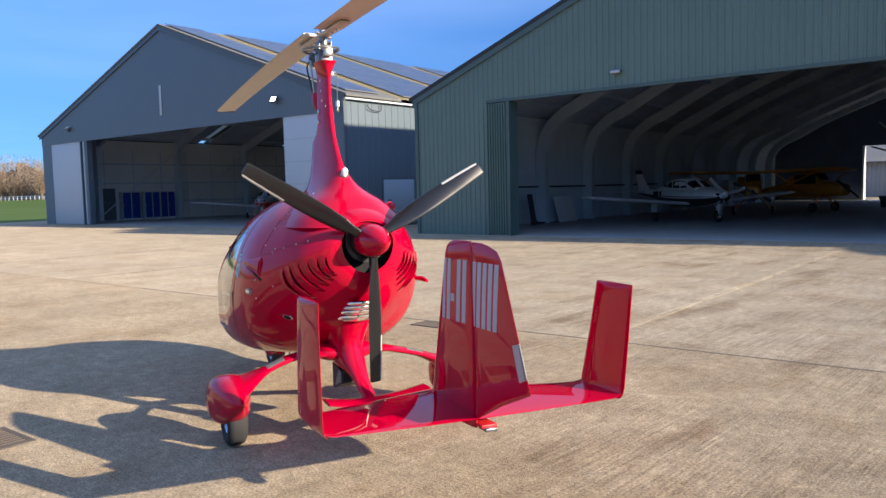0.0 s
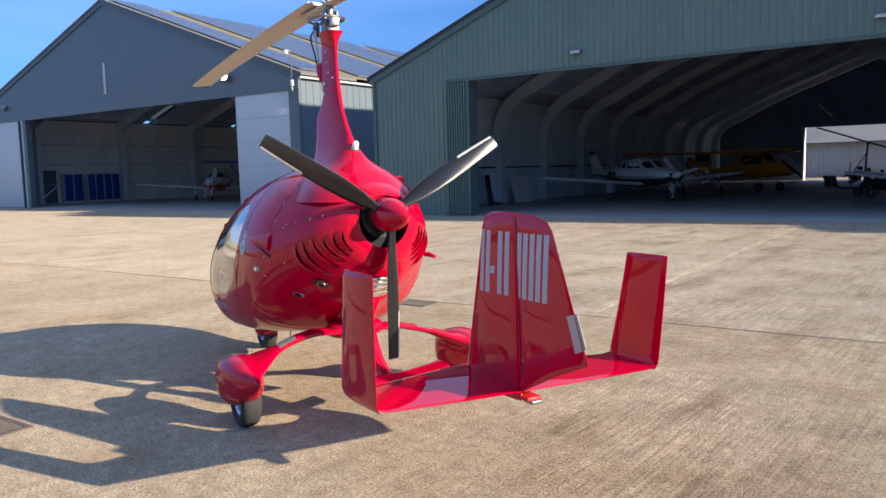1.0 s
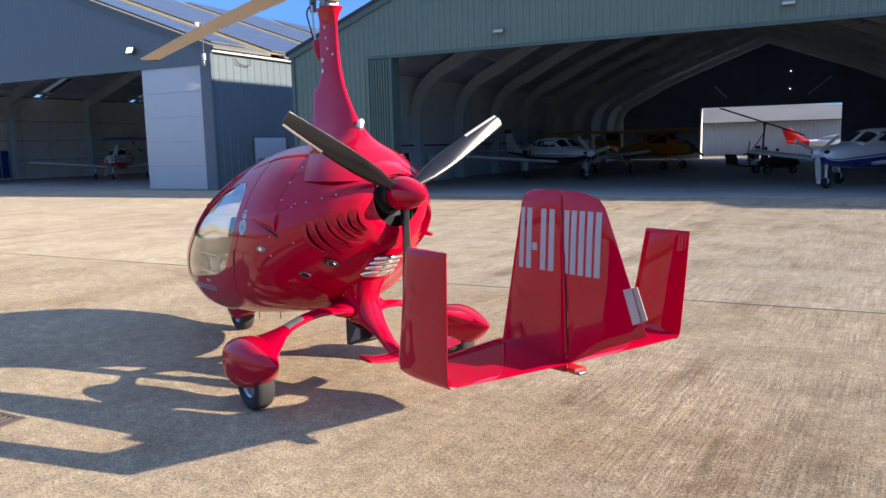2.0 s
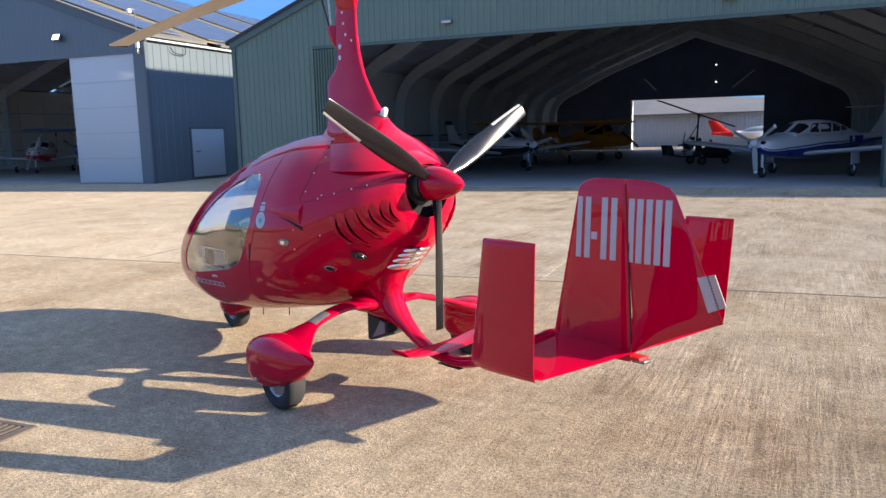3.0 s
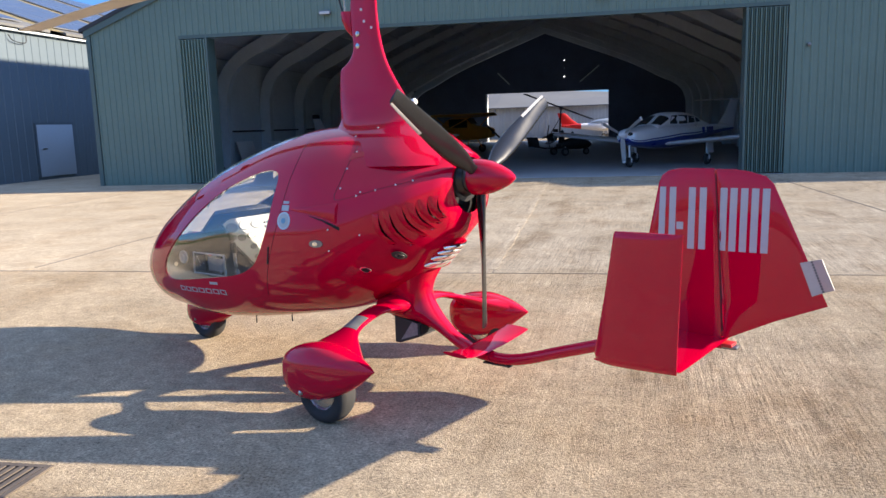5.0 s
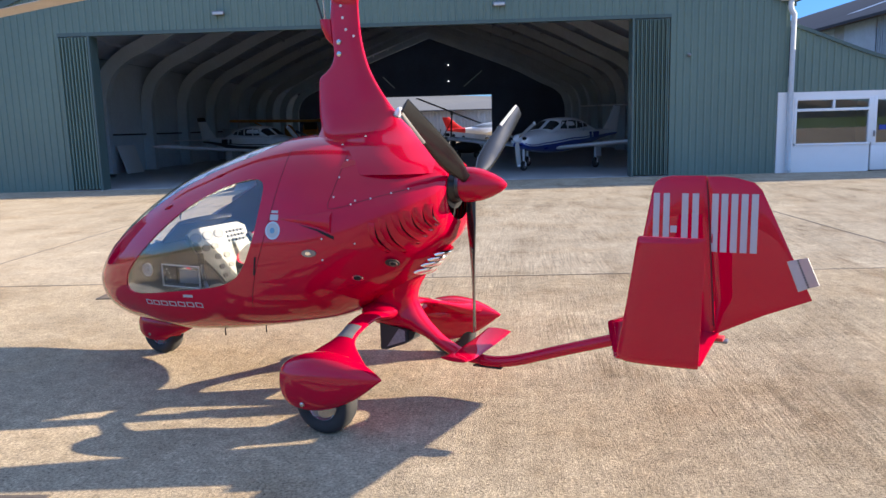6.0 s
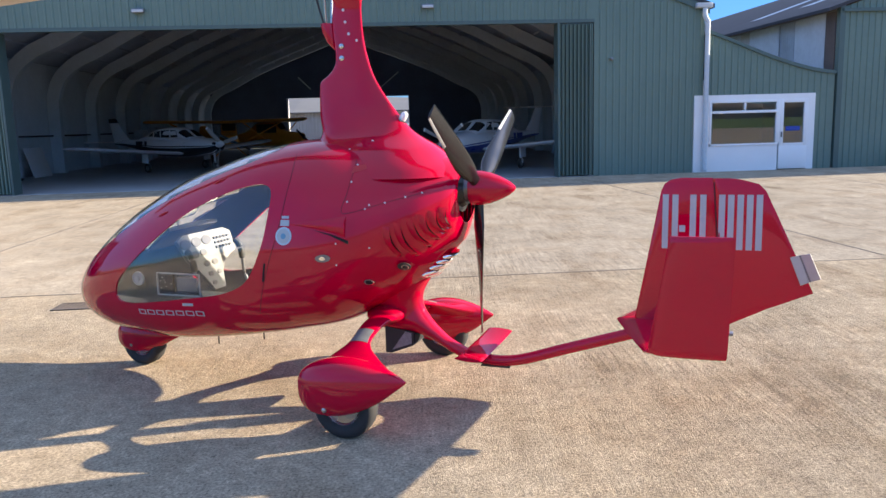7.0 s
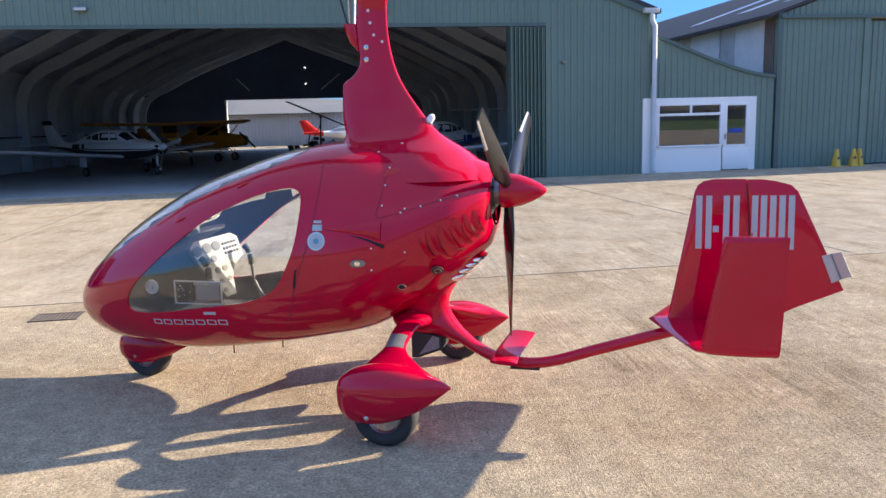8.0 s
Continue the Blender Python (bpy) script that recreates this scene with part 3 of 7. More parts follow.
def lean_to():
    """Low green extension with a white glazed shopfront, beside the hangar's corner."""
    ext = thing("office_extension", SITE, "low green lean-to office with a white glazed front", "building")
    s0, s1 = 19.90, 23.85

    def top(s):
        f = (s - s0) / (s1 - s0)
        return 4.12 - 1.42 * f + 0.18 * (2 * f - 1) ** 2 * f - 0.05 * math.sin(math.pi * f)
    part("upper_wall", clad(s0, s1, 2.27, top, 0.02, breaks=[s0 + 0.4 * k for k in range(1, 10)]), GREEN_CLAD, ext, smooth=0)
    part("corner_wall", clad(23.24, s1, 0.0, 2.27, 0.02), GREEN_CLAD, ext, smooth=0)
    verge = [[(s, -0.05, top(s) + 0.03), (s, 0.16, top(s) + 0.03), (s, 0.16, top(s) - 0.07), (s, -0.05, top(s) - 0.07)] for s in [s0 + (s1 - s0) * k / 12 for k in range(13)]]
    part("verge_trim", loft(verge), GREEN_TRIM, ext, smooth=0)
    roof = [[(s, 0.16, top(s)), (s, 14.0, top(s)), (s, 14.0, top(s) - 0.08), (s, 0.16, top(s) - 0.08)] for s in [s0 + (s1 - s0) * k / 12 for k in range(13)]]
    part("roof", loft(roof), ROOF_SLATE, ext, smooth=0)
    # white shopfront: plinth, frame, panes, glazed door
    a, b, f = 19.48, 23.24, -0.04
    part("white_wall", box(a, 19.94, f - 0.02, 0.12, 0, 2.27), WHITE, ext, smooth=0)
    part("plinth", box(19.94, 22.10, f, 0.12, 0, 0.76), WHITE, ext, smooth=0)
    part("head_band", box(19.94, b, f, 0.12, 2.10, 2.265), WHITE, ext, smooth=0)
    part("side_post", box(23.02, b, f, 0.12, 0, 2.10), WHITE, ext, smooth=0)
    window = part("window", box(20.0, 22.10, f - 0.03, 0.04, 0.76, 0.82, 0.008), WHITE, ext, "white plastic framed shop window")
    for x0, x1, z0, z1 in ((19.94, 20.02, 0.82, 2.10), (22.02, 22.14, 0.82, 2.10), (20.02, 22.02, 2.03, 2.10), (20.02, 22.02, 1.72, 1.80), (21.02, 21.08, 1.80, 2.03)):
        part("frame_bar", box(x0, x1, f - 0.03, 0.04, z0, z1, 0.006), WHITE, window)
    for x0, x1, z0, z1 in ((20.02, 22.02, 0.82, 1.72), (20.02, 21.02, 1.80, 2.03), (21.08, 22.02, 1.80, 2.03)):
        part("pane", box(x0, x1, -0.012, -0.004, z0, z1), WINDOW_GLASS, window, smooth=0).visible_shadow = False
    door = part("glazed_door", box(22.14, 23.02, f - 0.02, 0.03, 0.03, 0.72, 0.006), WHITE, ext, "white half-glazed door, shut")
    for x0, x1, z0, z1 in ((22.14, 22.26, 0.72, 2.10), (22.90, 23.02, 0.72, 2.10), (22.26, 22.90, 2.0, 2.10), (22.26, 22.90, 0.72, 0.80)):
        part("door_bar", box(x0, x1, f - 0.02, 0.03, z0, z1, 0.005), WHITE, door)
    part("pane", box(22.26, 22.90, -0.014, -0.006, 0.80, 2.0), WINDOW_GLASS, door, smooth=0).visible_shadow = False
    part("handle", box(22.18, 22.21, f - 0.07, f - 0.02, 0.98, 1.14, 0.005), DULL_STEEL, door)
    part("blue_sign", box(22.35, 22.80, -0.03, -0.018, 1.16, 1.30), BLUE, door, smooth=0)
    # the room behind
    part("room_floor", box(19.94, 23.7, 0.14, 4.0, 0.004, 0.02), FLOOR_IN, ext, smooth=0)
    part("room_wall", box(19.8, 23.8, 4.0, 4.1, 0, 2.9), INNER_PALE, ext, smooth=0)
    part("room_wall", box(23.7, 23.8, 0.15, 4.0, 0, 2.6), INNER_PALE, ext, smooth=0)
    part("room_wall", box(19.8, 19.9, 0.15, 4.0, 0, 2.6), INNER_PALE, ext, smooth=0)
    part("room_ceiling", box(19.8, 23.8, 0.15, 4.1, 2.3, 2.36), INNER_PALE, ext, smooth=0)


lean_to()


def right_hangar():
    """Second green hangar with the pale stained side wall above the extension."""
    ob = thing("hangar", SITE, "green ribbed hangar with dark roof and stained pale side wall", "hangar")
    s0, s1, mid = 23.95, 49.0, 36.5
    h = gable(s0, s1, mid, 4.72, 8.9)
    part("front_wall", clad(s0, 26.85, 0, 4.60, 0.0), GREEN_CLAD, ob, smooth=0)
    part("door_leaf", clad(27.06, s1, 0.05, 4.52, 0.05), GREEN_CLAD, ob, smooth=0)
    part("door_post", box(26.85, 27.06, -0.05, 0.12, 0, 4.60), GREEN_CLAD, ob, smooth=0)
    part("gable_wall", clad(s0, s1, 4.70, h, 0.0, breaks=(mid,)), GREEN_CLAD, ob, smooth=0)
    part("door_rail", box(s0, s1, -0.12, 0.12, 4.60, 4.70), GREEN_TRIM, ob, smooth=0)
    part("floor_rail", box(27.0, s1, -0.06, -0.03, 0.0, 0.012), ALU, ob, smooth=0)
    part("side_wall", clad(0.15, 45, 0, 4.70, pitch=0.55, rib=0.02), RUST_WALL, ob, smooth=0, m=pose(s0 + 0.02, 0, 0, 0, 0, 90) @ Matrix.Diagonal((1, -1, 1, 1)))
    for w0, w1, mat in ((0.22, 0.75, RUST), (0.77, 2.5, PALE_SHEET), (3.5, 5.6, PALE_SHEET), (5.62, 6.3, RUST_WALL), (6.32, 10.5, PALE_SHEET)):
        part("wall_sheet", box(s0 - 0.035, s0 - 0.02, w0, w1, 2.6, 4.66), mat, ob, smooth=0)
    for k in range(7):
        part("sheet_rib", box(s0 - 0.05, s0 - 0.005, 2.56 + 0.13 * k, 2.61 + 0.13 * k, 2.6, 4.66), PALE_SHEET, ob, smooth=0)
    part("corner_post", box(s0 - 0.06, s0 + 0.10, -0.05, 0.14, 0, 4.80), GREEN_TRIM, ob, smooth=0)
    roof_slab("roof", ob, s0 - 0.45, h(s0) - 0.10, mid, 8.9, -0.10, 46, 0.10, ROOF_SLATE)
    roof_slab("roof", ob, s1 + 0.3, h(s1) - 0.10, mid, 8.9, -0.10, 46, 0.10, ROOF_SLATE)
    for w in (2.2, 5.2, 9.0):
        bm = loft([[(s, a, 4.72 + (s - s0) * 4.18 / (mid - s0) + 0.09), (s, a + 1.0, 4.72 + (s - s0) * 4.18 / (mid - s0) + 0.09), (s, a + 1.0, 4.72 + (s - s0) * 4.18 / (mid - s0) + 0.14), (s, a, 4.72 + (s - s0) * 4.18 / (mid - s0) + 0.14)] for a in (w,) for s in (s0 + 0.5, s0 + 6)])
        part("rooflight", bm, DOOR_WHITE, ob, smooth=0)


right_hangar()


def cone(s, w, turn):
    ob = thing("traffic_cone", SITE @ pose(s, w, 0, 0, 0, turn), "yellow plastic parking cone with a dark round print", "traffic cone", "yellow cones by the hangar door")
    part("foot", box(-0.15, 0.15, -0.15, 0.15, 0, 0.035, 0.012), ORANGE, ob)
    rings = [[Vector((x * r, y * r, z)) for x, y in ((-1, -0.7), (-0.7, -1), (0.7, -1), (1, -0.7), (1, 0.7), (0.7, 1), (-0.7, 1), (-1, 0.7))] for z, r in ((0.035, 0.108), (0.2, 0.094), (0.42, 0.060), (0.52, 0.048), (0.55, 0.038))]
    part("body", loft(rings), ORANGE, ob, smooth=30)
    part("print", lathe([(0, 0.055), (0.012, 0.055)], origin=(0, -0.080, 0.27), axis=(0, -1, -0.1), n=16), CONE_MARK, ob)


for s, w, turn in ((25.8, -0.45, 10), (26.36, -0.5, -8), (26.68, -0.35, 25)):
    cone(s, w, turn)


def grey_hangar():
    hangar = thing("hangar", SITE, "grey-blue steel hangar with solar roof and part-open white doors", "hangar")
    left, right, ridge, eave, top, f = -36.35, -9.15, -22.4, 5.62, 10.35, 1.30
    h = gable(left, right, ridge, eave, top)
    lintel, deep = 4.96, 46.0
    part("front_wall", box(left, -35.2, f, f + 0.12, 0, 5.05), GREY_CLAD, hangar, smooth=0)
    part("front_wall", box(-9.72, right, f, f + 0.12, 0, 5.05), GREY_CLAD, hangar, smooth=0)
    part("gable_wall", clad(left, right, lintel, h, f - 0.02, pitch=0.25, rib=0.006, breaks=(ridge,)), GREY_CLAD, hangar, smooth=0)
    for a, b in ((left - 0.15, ridge), (right + 0.15, ridge)):
        bm = loft([[(a, w, h(max(left, min(right, a))) - 0.02), (b, w, top + 0.03), (b, w, top - 0.22), (a, w, h(max(left, min(right, a))) - 0.26)] for w in (f - 0.09, f - 0.03)])
        part("verge_trim", bm, GREY_TRIM, hangar, smooth=0)
    strips = (4.6, 12.5, 20.5, 28.5, 36.5)
    lengths = list(zip((f - 0.12,) + tuple(w + 0.9 for w in strips), strips + (deep,)))
    for w0, w1 in lengths:
        for s in (left - 0.3, right + 0.3):
            roof_slab("roof", hangar, s, eave - 0.10, ridge, top, w0, w1, 0.10, ROOF_SHEET)
    # sunlit long side with a small door
    side = part("side_wall", clad(0.10, 44.0, 0, eave - 0.12, pitch=0.42, rib=0.022), GREY_CLAD, hangar, smooth=0, m=pose(right, f, 0, 0, 0, 90))
    part("side_wall", box(left, left + 0.12, f + 0.13, deep, 0, eave - 0.1), GREY_CLAD, hangar, smooth=0)
    part("corner_trim", box(right - 0.02, right + 0.05, f - 0.04, f + 0.14, 0, eave - 0.14), GREY_TRIM, hangar, smooth=0)
    part("gutter", box(right + 0.06, right + 0.20, f - 0.05, 40, eave - 0.22, eave - 0.13, 0.03), PALE_SHEET, hangar)
    door = part("side_door", box(right + 0.02, right + 0.07, 3.55, 5.6, 0.12, 2.08, 0.01), DOOR_GREY, hangar, "pale grey metal side door, shut")
    part("handle", box(right + 0.07, right + 0.10, 3.75, 4.0, 1.15, 1.2, 0.005), DULL_STEEL, door)
    for z0, z1, a, b in ((2.08, 2.16, 3.47, 5.68), (0.12, 2.08, 3.47, 3.55), (0.12, 2.08, 5.6, 5.68)):
        part("door_frame", box(right + 0.02, right + 0.06, a, b, z0, z1), GREY_TRIM, hangar, smooth=0)
    part("conduit", tube(smooth_line([(right + 0.10, 2.6, eave - 0.35), (right + 0.12, 2.8, eave - 0.55), (right + 0.12, 3.4, eave - 0.58), (right + 0.1, 3.5, eave - 0.3)], 5), 0.018, 8), BLACK_MATT, hangar)
    # door leaves
    for s0, s1, n in ((-13.0, -9.72, 1), (-35.2, -31.55, 1)):
        leaf = part("door_leaf", box(s0, s1, f + 0.02, f + 0.10, 0.03, lintel + 0.02, 0.01), DOOR_WHITE, hangar, "white sectional hangar door leaf")
        if s0 > -20:
            for z in (0.99, 1.98, 2.97, 3.96):
                part("seam_strip", box(s0 + 0.01, s1 - 0.01, f + 0.012, f + 0.022, z - 0.012, z + 0.012), ALU, leaf, smooth=0)
    for k in range(5):
        s = -31.5 + 0.19 * k
        part("door_leaf", box(s, s + 0.09, f - 0.02 + 0.05 * (k % 2), f + 0.30, 0.03, lintel), DOOR_WHITE if k == 2 else GREY_TRIM, hangar, "edge of a folded door leaf", smooth=0)
    # vertical white mark and vents on the gable
    part("gable_strip", box(-22.68, -22.50, f - 0.06, f - 0.026, 5.80, 7.35, 0.01), DOOR_WHITE, hangar)
    # inside: lined far side wall, posts, rails, braces
    inner = left + 0.30
    part("side_lining", box(left + 0.14, inner, f + 0.2, deep - 0.4, 0, eave - 0.2), INNER_PALE, hangar, smooth=0)
    part("back_wall", box(left + 0.14, right - 0.14, deep - 0.4, deep - 0.1, 0, 5.5), INNER, hangar, smooth=0)
    part("back_gable", clad(left + 0.2, right - 0.2, 5.5, lambda s: h(s) - 0.12, deep - 0.4, deep=0.3, pitch=60, breaks=(ridge,)), INNER, hangar, smooth=0)
    part("side_lining", box(right - 0.24, right - 0.20, f + 0.2, deep - 0.4, 0, eave - 0.2), INNER, hangar, smooth=0)
    for a, b in ((left, 1), (right, -1)):
        for w0, w1 in lengths:
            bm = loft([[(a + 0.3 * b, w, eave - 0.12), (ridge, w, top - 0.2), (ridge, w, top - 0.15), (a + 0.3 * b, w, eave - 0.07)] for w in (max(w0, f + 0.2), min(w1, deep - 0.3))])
            part("roof_lining", bm, INNER_SHADED, hangar, smooth=0)
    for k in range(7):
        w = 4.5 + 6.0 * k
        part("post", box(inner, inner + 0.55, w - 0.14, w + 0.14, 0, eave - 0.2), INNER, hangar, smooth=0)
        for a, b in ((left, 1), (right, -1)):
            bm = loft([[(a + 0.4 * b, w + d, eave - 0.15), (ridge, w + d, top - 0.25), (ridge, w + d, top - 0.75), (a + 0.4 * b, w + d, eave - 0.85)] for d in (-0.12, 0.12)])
            part("rafter", bm, INNER_SHADED, hangar, smooth=0)
        part("brace", rod((inner + 0.2, w + 0.2, 0.4), (inner + 0.2, w + 5.8, 4.6), 0.05, n=8), INNER, hangar)
    for z in (1.25, 2.55, 3.85):
        part("wall_rail", box(inner + 0.004, inner + 0.10, f + 0.3, deep - 0.5, z - 0.05, z + 0.05), INNER_SHADED, hangar, smooth=0)
    for k in range(20):
        w = 3.0 + 2.1 * k
        part("sheet_joint", box(inner + 0.004, inner + 0.03, w - 0.025, w + 0.025, 0.05, 4.8), INNER_SHADED, hangar, smooth=0)
    for k in range(10):
        s = left + 1.2 + k * 2.75
        part("purlin", box(s - 0.05, s + 0.05, f + 0.3, deep - 0.5, h(s) - 0.42, h(s) - 0.24), INNER_SHADED, hangar, smooth=0)
    part("floor_sheet", box(left + 0.3, right - 0.3, f + 0.06, deep - 0.4, -0.001, 0.006), FLOOR_IN, hangar, smooth=0)
    part("store_door", box(inner + 0.01, inner + 0.10, 4.2, 5.75, 0.05, 2.2), GREY_TRIM, hangar, "dark grey inner door", smooth=0)
    for s, w in ((-16.5, 5.0), (-24, 9)):
        part("roof_light", box(s - 0.5, s + 0.5, w - 0.15, w + 0.15, h(s) - 0.6, h(s) - 0.5), DOOR_WHITE, hangar, smooth=0)
    # roof of the visible slope: rooflight strips, then rows of solar panels
    slope = math.atan2(top - eave, right - ridge)
    fall = pose(ridge, 0, top + 0.09, 0, math.degrees(slope), 0)
    run = (right - ridge) / math.cos(slope)
    rise = pose(ridge, 0, top + 0.09, 0, 180 - math.degrees(math.atan2(top - eave, ridge - left)), 0)
    for w in strips:
        for tip, way in ((fall, 0.0), (rise, -0.02)):
            part("rooflight", box(0.0, run + 0.2, w - 0.03, w + 0.93, way, way + 0.02), SKYLIGHT, hangar, smooth=0, m=tip)
    panel = None
    for block in range(5):
        for i in range(7):
            for j in range(6):
                place = fall @ pose(0.98 + i * 1.985, (5.8 if block else -2.2) + (block - (1 if block else 0)) * 8.0 + j * 1.08, 0.06)
                if block == 0 and j < 4:
                    continue
                if panel is None:
                    panel = part("solar_panel", box(-0.98, 0.98, -0.52, 0.52, 0, 0.04), ALU, hangar, smooth=0, m=place)
                    cell = part("cell", box(-0.955, 0.955, -0.495, 0.495, 0.038, 0.043), SOLAR, panel, smooth=0)
                else:
                    p = again(panel, place)
                    again(cell, Matrix.Identity(4), p)
    return h


grey_hangar()


def gable_lamp(s, z, tilt, lens):
    lamp = thing("wall_lamp", SITE @ pose(s, 1.25, z), "square LED floodlight on the grey gable", "lamp", "gable lamps")
    part("housing", box(-0.19, 0.19, -0.22, -0.10, -0.14, 0.14, 0.02), DULL_STEEL, lamp, m=pose(0, 0, 0, -tilt))
    part("lens", box(-0.16, 0.16, -0.235, -0.222, -0.11, 0.11, 0.004), lens, lamp, m=pose(0, 0, 0, -tilt))
    part("bracket", box(-0.04, 0.04, -0.12, 0.03, -0.05, 0.05), DULL_STEEL, lamp)


gable_lamp(-13.3, 5.68, 25, LAMP_ON)
gable_lamp(-32.6, 5.66, 62, FLOOD)


def mast_camera():
    ob = thing("security_camera", SITE @ pose(-9.30, 1.12, 5.0), "white security camera on a pole at the hangar corner", "camera")
    part("pole", rod((0, 0, 0.0), (0, 0, 1.55), 0.018, n=10), DULL_STEEL, ob)
    part("dome", lathe([(0, 0.02), (0.03, 0.09), (0.10, 0.10), (0.16, 0.08), (0.2, 0.02)], origin=(-0.22, -0.05, 1.55), axis=(0, 0, -1), n=16), WHITE, ob)
    part("arm", rod((0, 0, 1.5), (-0.22, -0.05, 1.54), 0.018, n=8), WHITE, ob)
    part("junction_box", box(-0.06, 0.06, -0.05, 0.05, 0.1, 0.34, 0.01), WHITE, ob)
    part("lower_box", box(-0.06, 0.04, -0.05, 0.05, -0.12, 0.06, 0.01), DULL_STEEL, ob)


mast_camera()


def locker(w, wide):
    ob = thing("locker", SITE @ pose(-35.98, w, 0), "tall blue metal locker with two doors", "locker", "blue lockers in the grey hangar")
    part("body", box(0, 0.45, 0, wide, 0.1, 1.95, 0.01), DOOR_WHITE, ob)
    n = max(1, round(wide / 0.6))
    for k in range(n):
        d = part("door", box(0.45, 0.475, k * wide / n + 0.04, (k + 1) * wide / n - 0.04, 0.16, 1.9, 0.006), BLUE, ob)
        part("handle", box(0.475, 0.50, k * wide / n + 0.08, k * wide / n + 0.12, 0.95, 1.1), DULL_STEEL, d)
    part("plinth", box(0.02, 0.43, 0.02, wide - 0.02, 0, 0.1), WHITE, ob, smooth=0)


for w, wide in ((6.0, 1.3), (7.65, 1.15), (8.85, 1.15)):
    locker(w, wide)


# ---- distance ----
def far_shed():
    ob = thing("far_hangar", SITE, "pale ribbed metal shed seen beyond the far doorway", "building")
    s0, s1, w = -22, 40, 56
    part("front_wall", clad(s0, s1, 0, 3.17, w, pitch=0.34, rib=0.16), PALE_CLAD, ob, smooth=0)
    part("end_wall", box(s0, s1, w + 0.2, w + 30, 0, 3.05), PALE_CLAD, ob, smooth=0)
    bm = loft([[(s, w - 0.5, 3.15), (s, w + 12, z - 0.25), (s, w + 30, 3.15), (s, w + 30, 3.05), (s, w - 0.5, 3.05)] for s, z in ((s0 - 0.5, 6.0), (2.0, 5.7), (16.0, 4.9), (40.0, 4.0))])
    part("roof", bm, ROOF_SHEET, ob, smooth=0)
    part("apron", box(s0, s1, 46.5, w, 0.0, 0.004), CONCRETE, ob, smooth=0)


far_shed()


def fence():
    """White post-and-rail airfield fence."""
    ob = thing("airfield_fence", SITE @ pose(0, 0, 0), "low white post-and-rail fence along the grass", "fence")
    rail_w, foot = 62.0, 1.55
    bank = [[(x, 44, -0.06), (x, 54, 0.5), (x, 60, foot), (x, 66, foot), (x, 95, 0.8), (x, 130, -0.06)] for x in range(-420, -39, 20)]
    part("bank", loft(bank), GRASS, ob, "low grass bank")
    post = None
    for k in range(100):
        place = pose(-290 + k * 2.4, rail_w, foot - 0.02)
        if post is None:
            post = part("post", box(-0.05, 0.05, -0.05, 0.05, 0, 0.95), WHITE, ob, smooth=0, m=place)
        else:
            again(post, place)
    for z in (0.42, 0.88):
        part("rail", box(-290, -52, rail_w - 0.03, rail_w + 0.03, foot + z - 0.06, foot + z + 0.06), WHITE, ob, smooth=0)


fence()


def hedge_tree(rng, height, spread):
    """Bare winter crown: limbs with many fine twigs."""
    bm = bmesh.new()
    tube([(0, 0, 0), (0.1, 0, height * 0.25), (0, 0.1, height * 0.5)], [0.22, 0.16, 0.10], 6, bm)
    tips = []
    for k in range(16):
        a, r = rng.uniform(0, math.tau), rng.uniform(0.4, 1) * spread
        z0 = height * rng.uniform(0.08, 0.4)
        tip = Vector((r * math.cos(a), r * math.sin(a), height * rng.uniform(0.45, 0.95)))
        tube([(0, 0, z0), tip * 0.5 + Vector((0, 0, 0.3)), tip], [0.08, 0.05, 0.02], 4, bm)
        tips += [tip, tip * 0.7 + Vector((0, 0, height * 0.05)), tip * 0.5 + Vector((0, 0, height * 0.1))]
    twig = bmesh.new()
    for tip in tips:
        for k in range(26):
            d = Vector((rng.gauss(0, 1), rng.gauss(0, 1), rng.gauss(0.5, 0.8))).normalized() * rng.uniform(0.5, 1.3)
            side = d.cross(Vector((0.3, 0.5, 1))).normalized() * 0.035
            p = tip + Vector((rng.gauss(0, 0.5), rng.gauss(0, 0.5), rng.gauss(0, 0.4)))
            a, b, c = twig.verts.new(p - side), twig.verts.new(p + side), twig.verts.new(p + d)
            twig.faces.new((a, b, c))
    return bm, twig


